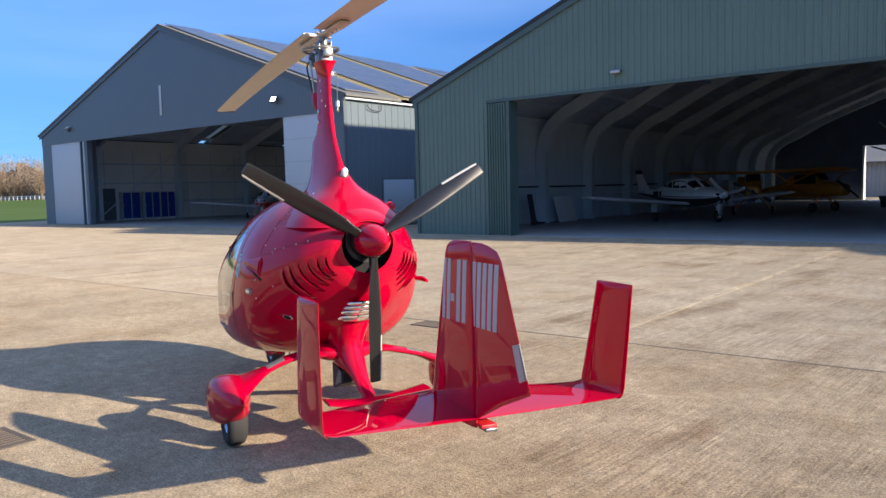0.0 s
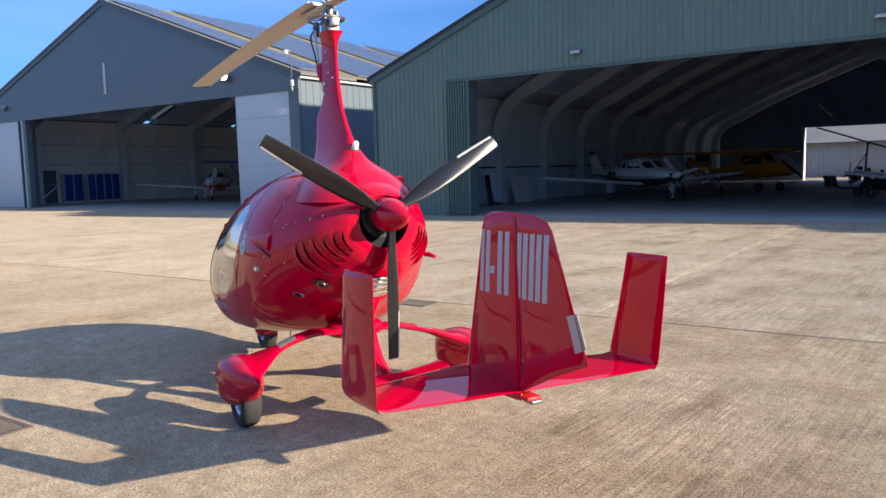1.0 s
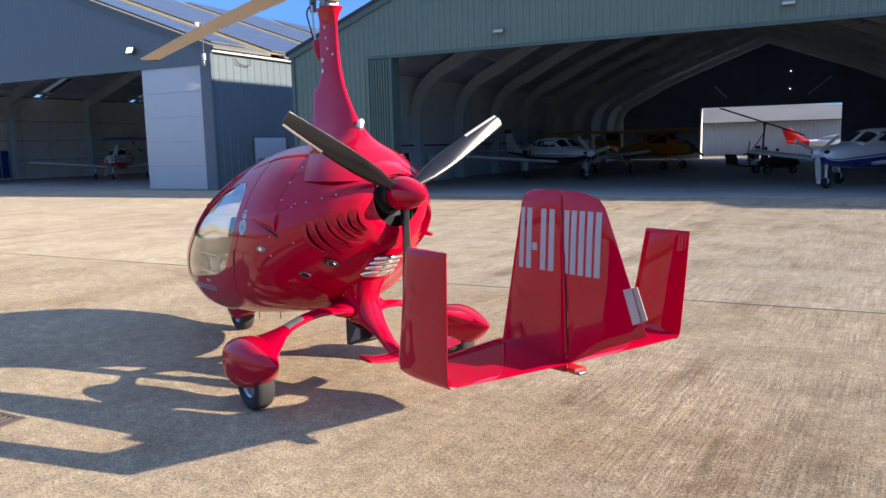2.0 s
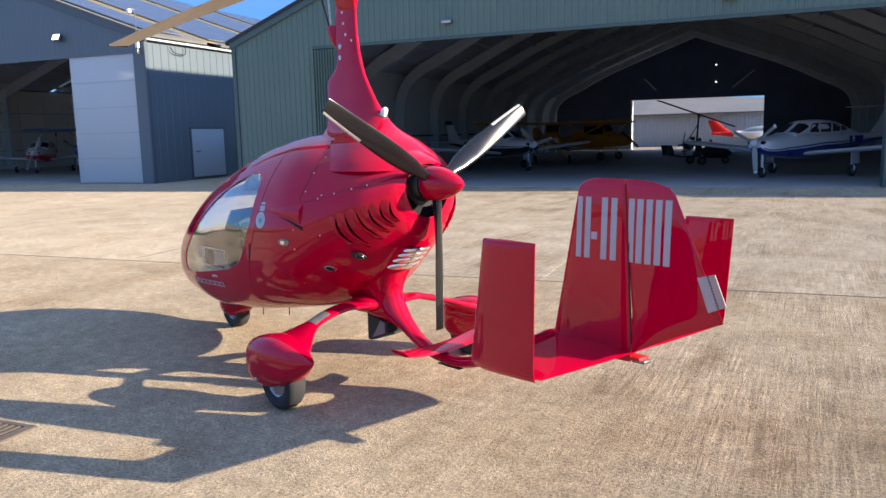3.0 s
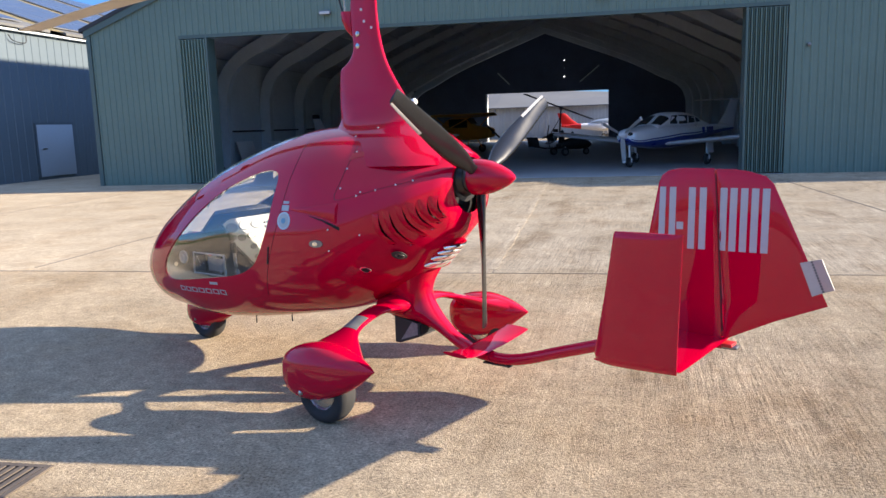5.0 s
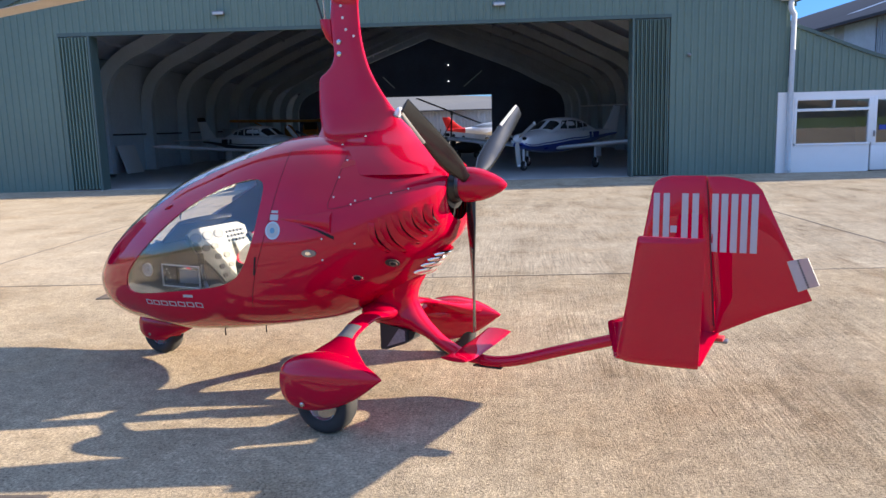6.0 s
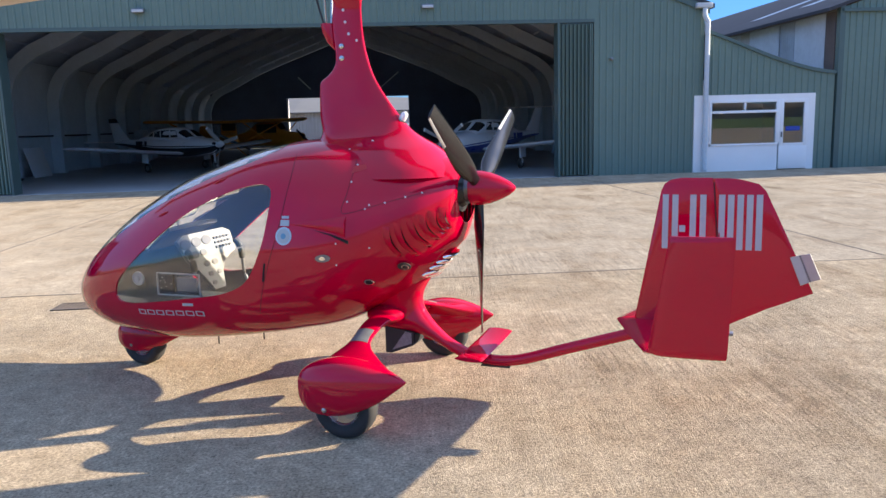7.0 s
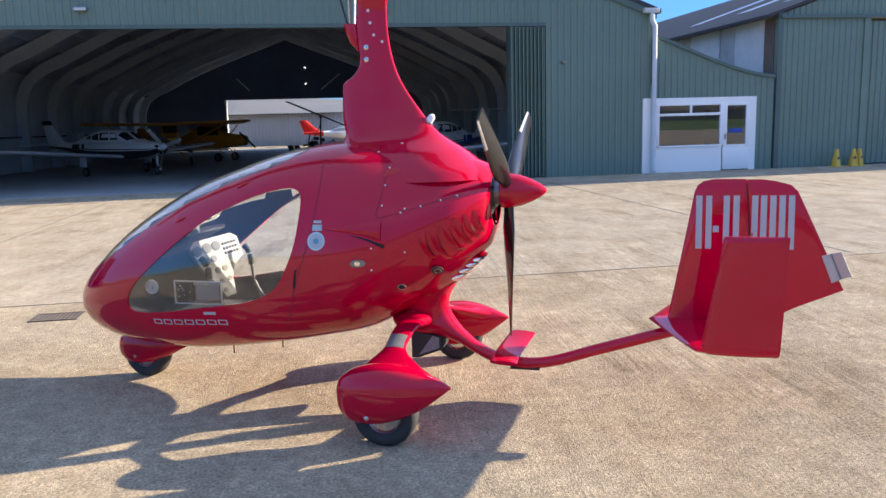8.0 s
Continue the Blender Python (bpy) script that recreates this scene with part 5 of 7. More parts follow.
    for p, q in zip(line, half):
        mid, r = (p.y + p.z) / 2, (p.y - p.z) / 2
        rings.append([Vector((mid + r * math.copysign(abs(math.cos(a)) ** 0.72, math.cos(a)), q.x * (1 - mast_taper(p.x) * (1 - math.cos(a))) * math.copysign(abs(math.sin(a)) ** mast_round(p.x), math.sin(a)), p.x)) for a in [math.tau * k / 36 for k in range(36)]])
    mast = part("mast_fairing", loft(rings), RED, g, "tall tapering red mast fairing", smooth=45)
    part("fairing_scoop", loft([circle((u, 0, z), (0, 1, 0), (1, 0, 0), a, b, 16) for u, z, a, b in ((0.90, 2.11, 0.02, 0.01), (0.925, 2.16, 0.050, 0.030), (0.94, 2.22, 0.060, 0.045), (0.95, 2.27, 0.056, 0.045))]), RED, mast)
    zs = [p.x for p in line]

    def mast_side(u, z):
        i = min(range(len(zs)), key=lambda k: abs(zs[k] - z))
        p, q = line[i], half[i]
        c = max(-1.0, min(1.0, (u - (p.y + p.z) / 2) / ((p.y - p.z) / 2)))
        cos = math.copysign(abs(c) ** (1 / 0.72), c)
        return q.x * (1 - mast_taper(p.x) * (1 - cos)) * max(0.0, 1 - cos * cos) ** (mast_round(p.x) / 2)
    rivets(mast, [(Vector((u, mast_side(u, z), z)), (0, 1, 0)) for u, z in ((0.80, 2.20), (0.755, 2.16), (0.83, 2.34), (0.82, 2.27), (0.72, 1.52), (0.60, 1.565))], 0.009)
    for z in (2.06, 2.13):
        part("mast_bolt", lathe([(-0.006, 0.017), (0.004, 0.016), (0.007, 0.010)], (0.845, mast_side(0.845, z), z), (0, 1, 0), 14), STEEL, mast)
    part("beacon", lathe([(0, 0.020), (0.015, 0.022), (0.042, 0.020), (0.054, 0.009)], (0.490, 0, 1.685), (-0.55, 0, 0.8), 16), FLOOD, g, "white strobe light on the mast", smooth=60)
    part("beacon_base", lathe([(-0.02, 0.030), (0.004, 0.030)], (0.490, 0, 1.685), (-0.55, 0, 0.8), 16), DULL_STEEL, g)
    # flare panels on the shoulder
    for sign in (1, -1):
        part("shoulder_inlet", raw_patch([(0.635, 1.432), (0.50, 1.458), (0.44, 1.455), (0.50, 1.435), (0.635, 1.395)], 0.003, sign), RED_MATT, hull)

    # rotor head
    head = part("rotor_head", box(0.75, 0.88, -0.04, 0.04, 2.455, 2.50, 0.008), DULL_STEEL, g, "exposed steel rotor head")
    part("pivot_block", box(0.785, 0.855, -0.045, 0.045, 2.49, 2.545, 0.008), DULL_STEEL, head)
    part("bearing", lathe([(0, 0.045), (0.035, 0.045), (0.045, 0.03), (0.10, 0.03)], (0.82, 0, 2.535), (0, 0, 1), 18), DULL_STEEL, head)
    part("gear_ring", lathe([(0, 0.112), (0.0, 0.128), (0.010, 0.130), (0.010, 0.112)], (0.86, 0.01, 2.545), (0.06, 0.03, 1), 44, cap=(False, False)), DULL_STEEL, head, "thin toothed pre-rotation gear ring")
    for k in range(6):
        a = math.tau * k / 6
        part("ring_spoke", rod((0.86 + 0.03 * math.cos(a), 0.01 + 0.03 * math.sin(a), 2.551), (0.86 + 0.118 * math.cos(a), 0.01 + 0.118 * math.sin(a), 2.549), 0.005, n=6), DULL_STEEL, head)
    for v in (-0.042, 0.042):
        part("cheek_plate", box(0.785, 0.855, v - 0.005, v + 0.005, 2.47, 2.605, 0.004), DULL_STEEL, head)
        part("pivot_bolt", lathe([(-0.008, 0.016), (0.008, 0.014)], (0.82, v * 1.2, 2.53), (0, 1 if v > 0 else -1, 0), 12), DULL_STEEL, head)
    part("brake_block", box(0.72, 0.77, -0.03, 0.03, 2.49, 2.55, 0.008), STEEL, head)
    part("hub_tower", box(0.795, 0.845, -0.024, 0.024, 2.60, 2.70, 0.006), DULL_STEEL, head)
    part("tower_cap", lathe([(0, 0.018), (0.02, 0.018), (0.03, 0.008)], (0.82, 0.0, 2.70), (0, 0, 1), 10), STEEL, head)
    part("pre_rotator", lathe([(0, 0.022), (0.09, 0.022), (0.10, 0.010)], (0.95, 0.045, 2.45), (0, 0, 1), 14), DULL_STEEL, head)
    for v in (-0.03, 0.05):
        part("push_rod", rod((0.945, v * 0.7, 2.18), (0.935, v * 1.3, 2.50), 0.007, n=8), STEEL, head)
        part("rod_end", lathe([(-0.010, 0.014), (0.010, 0.014)], (0.935, v * 1.3, 2.505), (0, 1, 0), 10), DULL_STEEL, head)
    part("cable", tube(smooth_line([(0.93, 0.06, 2.50), (0.985, 0.075, 2.45), (0.97, 0.055, 2.33), (0.935, 0.045, 2.20)], 5), 0.006, 6), BLACK_MATT, head)
    part("teeter_bolt", rod((0.82, -0.055, 2.66), (0.82, 0.055, 2.66), 0.012, n=10), STEEL, head)
    # rotor: hub bar and two blades lying fore and aft
    rotor = part("rotor", box(0.36, 1.28, -0.038, 0.038, 2.634, 2.652, 0.005), BLADE, g, "two-blade rotor parked fore and aft")
    for sign in (1, -1):
        rings = []
        for f in [k / 16 for k in range(17)]:
            r = 0.115 + 4.135 * f
            z = 2.668 - 0.09 * f * f - 0.008 * f
            u = 0.83 + sign * r
            twist = radians(4 - 5 * f)
            ring = []
            for k in range(18):
                a = math.tau * k / 18
                x = math.cos(a)
                c = 0.105 * x
                t = 0.013 * math.sin(a) * (0.62 + 0.55 * x if x > -0.8 else 0.25)
                ring.append(Vector((u, sign * (c * math.cos(twist)) - 0.13 * f * sign, z + t + c * math.sin(twist))))
            rings.append(ring)
        blade = part("rotor_blade", loft(rings), BLADE, rotor, "long beige-grey rotor blade", smooth=40)
        part("tip_cap", box(0.83 + sign * 4.24, 0.83 + sign * 4.265, -0.108 - 0.13 * sign, 0.108 - 0.13 * sign, 2.558, 2.582, 0.006), BLACK_MATT, blade)
        for d in (0.20, 0.28, 0.36):
            part("blade_bolt", lathe([(-0.006, 0.010), (0.006, 0.009)], (0.83 + sign * d, 0, 2.632), (0, 0, -1), 8), STEEL, blade)

    # propeller
    prop = part("propeller", lathe([(0.0, 0.085), (0.02, 0.092), (0.06, 0.092), (0.075, 0.08)], (-0.03, 0, 1.28), (1, 0, 0), 28), BLACK, g, "three-blade black pusher propeller")
    part("spinner", lathe([(0.055, 0.098), (0.05, 0.102), (0.0, 0.100), (-0.06, 0.089), (-0.12, 0.066), (-0.17, 0.040), (-0.20, 0.016), (-0.207, 0.003)], (0, 0, 1.28), (1, 0, 0), 36), RED, prop, "pointed red spinner")
    blade_mesh = None
    for k in range(3):
        rings = []
        for f, chord, pitch, sweep in ((0.0, 0.060, 62, 0.0), (0.09, 0.066, 55, 0.0), (0.2, 0.105, 45, 0.004), (0.35, 0.118, 36, 0.004), (0.5, 0.116, 29, 0.002), (0.65, 0.108, 24, 0.0), (0.8, 0.098, 20, -0.002), (0.92, 0.090, 17, -0.004), (0.99, 0.084, 15, -0.006), (1.0, 0.074, 15, -0.008)):
            r = 0.06 + 0.805 * f
            ring = []
            for i in range(16):
                a = math.tau * i / 16
                c = chord * 0.5 * math.cos(a) + sweep
                t = (0.030 * (1 - f) ** 1.6 + 0.0075) * math.sin(a) * (0.75 + 0.3 * math.cos(a))
                p = radians(pitch)
                ring.append(Vector((c * math.sin(p) + t * math.cos(p), c * math.cos(p) - t * math.sin(p), r)))
            rings.append(ring)
        m = pose(0.012, 0, 1.28, (180, 300, 60)[k])
        if blade_mesh is None:
            blade_mesh = part("propeller_blade", loft(rings), PROP_BLACK, prop, smooth=50, m=m)
            edge = [[ring[q] + Vector((0, 0, 0)) for q in (14, 15, 0, 1, 2)] for ring in rings[5:9]]
            mid = [sum((v for v in ring), Vector()) / 16 for ring in rings[5:9]]
            grown = [[c + (v - c) * 1.025 for v in e] + [c + (e[2] - c) * 0.7] for e, c in zip(edge, mid)]
            tape = part("edge_tape", loft(grown), EDGE_TAPE, blade_mesh, "pale leading edge guard", smooth=50)
        else:
            other = again(blade_mesh, m)
            again(tape, Matrix.Identity(4), other)

    # keel pylon, boom, cross plate
    spine = [(0.30, 0.82, 0.82, 0.88, 0.19), (0.338, 0.73, 0.80, 0.73, 0.165), (0.380, 0.66, 0.78, 0.62, 0.135), (0.396, 0.60, 0.75, 0.53, 0.108), (0.382, 0.54, 0.74, 0.455, 0.098), (0.352, 0.49, 0.66, 0.405, 0.094), (0.312, 0.44, 0.50, 0.396, 0.072),
             (0.264, 0.395, 0.36, 0.360, 0.055), (0.217, 0.357, 0.27, 0.312, 0.048), (0.12, 0.308, 0.16, 0.252, 0.043), (0.03, 0.284, 0.05, 0.222, 0.040), (-0.03, 0.279, -0.03, 0.217, 0.039)]
    back = smooth_line([(a, 0, b) for a, b, c, d, e in spine], 4)
    front = smooth_line([(c, 0, d) for a, b, c, d, e in spine], 4)
    wide = smooth_line([(e, 0, 0) for a, b, c, d, e in spine], 4)
    rings = [circle((a + b) / 2, (0, 1, 0), (a - b).normalized(), q.x, (a - b).length / 2, 28, 2.15) for a, b, q in zip(back, front, wide)]
    part("keel_fairing", loft(rings), RED, g, "curved red keel fairing", smooth=60)
    part("boom", tube(smooth_line([(0.02, 0, 0.25), (-0.10, 0, 0.242), (-0.25, 0, 0.266), (-0.50, 0, 0.348), (-0.90, 0, 0.476), (-1.05, 0, 0.525)], 5), 0.033, 16), RED, g, "bent red tail boom tube", smooth=50)
    part("boom_pad", box(-0.16, 0.02, -0.02, 0.02, 0.203, 0.212, 0.003), BLACK_MATT, g)
    rings = []
    for f in [k / 14 for k in range(15)]:
        v = -0.33 + 0.66 * f
        lift = 0.042 * abs(2 * f - 1) ** 2.2
        rings.append([Vector((0.035 + 0.080 * math.cos(a) - 0.04 * abs(2 * f - 1) ** 2, v, 0.292 + 1.1 * lift + 0.012 * math.sin(a) + 0.004 * math.cos(a))) for a in [math.tau * k / 16 for k in range(16)]])
    part("cross_plate", loft(rings), RED, g, "small red winglet across the keel", smooth=60)

    # undercarriage legs, spats and wheels
    for sign, drop in ((1, 0.0), (-1, 0.03)):
        line = smooth_line([(0.58, 0.08 * sign, 0.49), (0.57, 0.26 * sign, 0.515 - 0.6 * drop), (0.57, 0.40 * sign, 0.496 - drop), (0.565, 0.54 * sign, 0.447 - 0.75 * drop), (0.535, 0.66 * sign, 0.398 - 0.9 * drop), (0.49, 0.765 * sign, 0.358 - drop)], 5)
        chord = smooth_line([(0.08, 0.022, 0), (0.072, 0.023, 0), (0.063, 0.023, 0), (0.068, 0.024, 0), (0.155, 0.042, 0), (0.24, 0.078, 0)], 5)
        rings = []
        for i, p in enumerate(line):
            way = (line[min(i + 1, len(line) - 1)] - line[max(0, i - 1)]).normalized()
            nrm = Vector((0, -way.z, way.y)) * sign
            rings.append(circle(p, (1, 0, 0), nrm, chord[i].x, chord[i].y, 20))
        leg = part("undercarriage_leg", loft(rings), RED, g, "curved red main undercarriage leg", smooth=60)
        grip = []
        for i in range(11, 16):
            p = line[i]
            way = (line[i + 1] - line[i - 1]).normalized()
            nrm = Vector((0, -way.z, way.y)) * sign
            up = nrm if nrm.z > 0 else -nrm
            ring = [p + Vector((1, 0, 0)) * chord[i].x * 0.8 * x + up * (chord[i].y * (1 - 0.64 * x * x) ** 0.5 + 0.0015) for x in (-1, -0.5, 0, 0.5, 1)]
            grip.append(ring + [q - up * 0.004 for q in ring[::-1]])
        part("grip_tape", loft(grip), GREY_PATCH, leg, "worn grey grip tape", smooth=60)
        rings = [circle((0.60, (0.05 + 0.025 * k) * sign, 0.507), (1, 0, 0), (0, 0, 1), 0.128 * (1 - (k / 6.2) ** 2.4) ** 0.5, 0.062 * (1 - (k / 6.2) ** 2.4) ** 0.5, 24) for k in range(7)]
        part("leg_root", loft(rings), RED, leg, smooth=50)
        profile = [(a, b - drop, c - drop, d) for a, b, c, d in ((0.79, 0.27, 0.33, 0.03), (0.778, 0.20, 0.368, 0.075), (0.73, 0.15, 0.403, 0.108), (0.66, 0.13, 0.427, 0.125), (0.56, 0.132, 0.443, 0.128), (0.45, 0.16, 0.438, 0.112), (0.33, 0.22, 0.41, 0.080), (0.23, 0.295, 0.37, 0.038), (0.18, 0.335, 0.345, 0.006))]
        pant = part("wheel_spat", spat(g, 0, 0, 0.79 * sign, profile, 0.1, "spat"), RED, g, "teardrop red wheel spat", smooth=60)
        part("spat_bolt", lathe([(-0.02, 0.013), (0.004, 0.013), (0.007, 0.008)], (0.60, (0.79 + 0.119) * sign, 0.19), (0, sign, 0), 14), STEEL, pant)
        wheel(g, 0.545, 0.768 * sign, 0.178, 0.122)
    profile = [(2.785, 0.19, 0.235, 0.02), (2.765, 0.13, 0.275, 0.055), (2.69, 0.095, 0.305, 0.085), (2.58, 0.09, 0.315, 0.095), (2.47, 0.115, 0.30, 0.082), (2.36, 0.17, 0.27, 0.05), (2.27, 0.215, 0.232, 0.006)]
    pant = part("nose_spat", spat(g, 0, 0, 0.0, profile, 0.1, "spat"), RED, g, "red nose wheel spat", smooth=60)
    part("spat_bolt", lathe([(-0.02, 0.012), (0.004, 0.012)], (2.62, 0.088, 0.155), (0, 1, 0), 12), STEEL, pant)
    part("nose_leg", tube([(2.56, 0, 0.42), (2.57, 0, 0.22)], 0.05, 14), RED, g)
    wheel(g, 2.575, 0.0, 0.165, 0.115)
    # belly: black box, drain wires
    duct = part("belly_duct", prism([(0.615, -0.085, 0.43), (0.615, -0.085, 0.262), (0.575, -0.085, 0.262), (0.43, -0.085, 0.318), (0.43, -0.085, 0.40)], (0, 1, 0), 0.17), BLACK_MATT, g, "black wedge-shaped cooler scoop under the belly", smooth=0)
    for side in (-0.087, 0.0855):
        part("scoop_mesh", prism([(0.570, side, 0.282), (0.44, side, 0.330), (0.44, side, 0.395), (0.48, side, 0.405)], (0, 1, 0), 0.0015), MESH_GREY, duct, smooth=0)
    part("duct_mouth", box(0.424, 0.429, -0.072, 0.072, 0.33, 0.39), DARK, duct, smooth=0)
    for u, v, z in ((1.79, 0.18, 0.34), (1.45, 0.16, 0.39)):
        part("drain_pin", rod((u, v, z), (u, v, z - 0.085), 0.004, n=6), BLACK_MATT, g)
    part("pitot", rod((2.93, 0.0, 0.55), (3.055, 0.0, 0.545), 0.017, 0.006, n=10), BLADE, g, "short tan pitot tube on the nose")
    # right-hand side mirror-like handle seen past the cowl
    part("step_handle", tube([(0.74, -0.585, 0.945), (0.68, -0.63, 0.94), (0.61, -0.635, 0.93)], [0.016, 0.018, 0.012], 10), RED, g)
    part("filler_cap", lathe([(-0.02, 0.035), (0.03, 0.036), (0.05, 0.026), (0.058, 0.008)], (0.52, -0.31, 1.455), (-0.2, -0.75, 0.6), 16), RED, g, "red filler cap on the shoulder", smooth=50)
    # tail, sitting a touch rolled
    TAIL = pose(0, 0, 0.56, 1.8) @ pose(0, 0, -0.56)
    FIN = TAIL @ pose(0, 0.04, 0)

    def upright(rows, thick, n=26, blunt=""):
        rings = []
        for a, b, v, z, k in rows:
            c, r = (a + b) / 2, (a - b) / 2
            rings.append([Vector((c + r * math.cos(t), v + math.copysign(thick * k * foil_half(math.cos(t), blunt), math.sin(t)), z)) for t in [math.tau * (i + 0.5) / n for i in range(n)]])
        return loft(rings)
    fin = part("fin", upright(FIN_ROWS, 0.036, 34, "aft"), RED, g, "red central fin", smooth=50, m=FIN)
    rudder = part("rudder", upright(RUDDER_ROWS, 0.020, 34, "fore"), RED, g, "red rudder hinged behind the fin", smooth=50, m=FIN)
    part("hinge_line", rod((-1.336, 0, 0.56), (-1.281, 0, 1.325), 0.005, n=8), SEAM, fin)
    tab = part("trim_tab", prism([(-1.657, 0.014, 0.931), (-1.7025, 0.010, 0.944), (-1.7575, 0.008, 0.808), (-1.712, 0.012, 0.788)], (0, 1, 0), 0.004), TAPE, rudder, "pale foil trim tab, bent outwards", smooth=0)
    part("tab_flap", prism([(-1.7025, 0.0105, 0.944), (-1.7480, 0.038, 0.957), (-1.8030, 0.036, 0.828), (-1.7575, 0.0085, 0.808)], (0.5, 0.86, 0), 0.003), TAPE, tab, smooth=0)
    for k in range(12):
        f = (k + 0.5) / 12
        u, z = -1.7025 - 0.055 * f, 0.944 - 0.136 * f
        part("tab_tooth", box(u - 0.004, u + 0.005, 0.0142, 0.0158, z - 0.004, z + 0.004), GREY_PATCH, tab, smooth=0)
    for z in (0.575, 1.325):
        part("hinge", box(-1.344 + (z - 0.575) * 0.075, -1.330 + (z - 0.575) * 0.075, -0.005, 0.005, z - 0.012, z + 0.008, 0.002), RED_MATT, rudder)
    part("hinge_bracket", box(-1.38, -1.18, -0.04, 0.04, 0.505, 0.522, 0.004), RED_MATT, g, m=TAIL)
    part("bracket_foot", box(-1.40, -1.33, -0.03, 0.03, 0.494, 0.510, 0.004), DULL_STEEL, g, m=TAIL)
    for sign in (1, -1):
        rings = []
        for v, a, b, z, k in ((0.0, -0.785, -1.36, 0.547, 1.8), (0.06, -0.80, -1.36, 0.547, 1.7), (0.3, -0.872, -1.362, 0.549, 1.45), (0.55, -0.95, -1.366, 0.553, 1.2), (0.72, -1.003, -1.37, 0.558, 1.0), (0.765, -1.02, -1.37, 0.572, 0.8)):
            c, r = (a + b) / 2, (a - b) / 2
            rings.append([Vector((c + r * math.cos(t), v * sign, z + 0.016 * k * math.sin(t) * (0.75 + 0.3 * math.cos(t)))) for t in [math.tau * i / 22 for i in range(22)]])
        part("tailplane", loft(rings), RED, g, "red horizontal tailplane half", smooth=60, m=TAIL)
        rows = [(-1.12, -1.362, 0.742, 0.550, 0.45), (-1.06, -1.366, 0.752, 0.556, 0.7), (-1.032, -1.369, 0.761, 0.570, 0.9), (-1.026, -1.371, 0.768, 0.60, 1.0), (-1.070, -1.380, 0.78, 0.84, 1.0), (-1.108, -1.388, 0.79, 1.085, 0.95), (-1.111, -1.389, 0.79, 1.104, 0.88), (-1.116, -1.389, 0.79, 1.113, 0.6)]
        plate = upright([(p, q, v * sign, z, k) for p, q, v, z, k in rows], 0.030)
        part("tail_endplate", plate, RED, g, "upright red tailplane end plate", smooth=60, m=TAIL)
    for sign in (1, -1):
        part("tail_marking", tail_bars(sign), SILVER, g, "silver-grey tail marking of upright bars", smooth=0, m=FIN)
    cockpit(g)
    return g


def raw_patch(outline, lift, sign=1):
    rim = [hull_side(u, z, lift) for u, z in outline]
    rows = [[Vector((p.x, (p.y - d) * sign, p.z)) for p in rim] for d in (0.0, 0.006)]
    return loft(rows)


FIN_ROWS = [(-0.86, -1.335, 0, 0.50, 0.9), (-0.885, -1.333, 0, 0.56, 1.0), (-0.93, -1.317, 0, 0.80, 0.95), (-0.985, -1.295, 0, 1.10, 0.8), (-1.015, -1.282, 0, 1.27, 0.65), (-1.03, -1.279, 0, 1.305, 0.55), (-1.06, -1.277, 0, 1.327, 0.4), (-1.11, -1.276, 0, 1.338, 0.15)]
RUDDER_ROWS = [(-1.341, -1.36, 0, 0.552, 0.6), (-1.338, -1.56, 0, 0.655, 0.8), (-1.333, -1.775, 0, 0.748, 0.9), (-1.317, -1.695, 0, 0.92, 0.9), (-1.298, -1.60, 0, 1.13, 0.8), (-1.286, -1.535, 0, 1.27, 0.6), (-1.283, -1.50, 0, 1.305, 0.5), (-1.282, -1.42, 0, 1.327, 0.3), (-1.282, -1.36, 0, 1.335, 0.12)]


def foil_half(x, blunt):
    """Half thickness over half chord x (1 leading, -1 trailing); one end can be cut blunt."""
    y = max(0.0, 1 - x * x) ** 0.5
    if (blunt == "aft" and x < 0) or (blunt == "fore" and x > 0):
        y = max(0.0, 1 - abs(x) ** 9) ** 0.5
    return y * (0.7 + 0.35 * x)


def foil_at(rows, thick, blunt, u, z):
    for p, q in zip(rows, rows[1:]):
        if p[3] <= z <= q[3]:
            f = (z - p[3]) / (q[3] - p[3])
            a, b, k = (p[i] + (q[i] - p[i]) * f for i in (0, 1, 4))
            return thick * k * foil_half((u - (a + b) / 2) / ((a - b) / 2), blunt)
    return 0.0


def tail_bars(sign):
    """Plain upright bars lying on the fin and the rudder."""
    bm = bmesh.new()
    z0, z1 = 0.962, 1.250
    for u0, a, b in ((-1.025, z0, z1), (-1.075, z0, z1), (-1.112, z0 + 0.09, z0 + 0.125), (-1.165, z0, z1), (-1.215, z0, z1), (-1.308, z0, z1), (-1.352, z0, z1), (-1.398, z0, z1), (-1.444, z0, z1), (-1.490, z0, z1)):
        rows, thick, blunt = (FIN_ROWS, 0.036, "aft") if u0 > -1.27 else (RUDDER_ROWS, 0.020, "fore")
        rings = []
        for k in range(7):
            z = a + (b - a) * k / 6
            pts = [(u0 - 0.031 * j / 3, foil_at(rows, thick, blunt, u0 - 0.031 * j / 3, z)) for j in range(4)]
            rings.append([Vector((u, (v + 0.0012) * sign, z)) for u, v in pts] + [Vector((u, (v - 0.003) * sign, z)) for u, v in pts[::-1]])
        loft(rings, bm)
    return bm


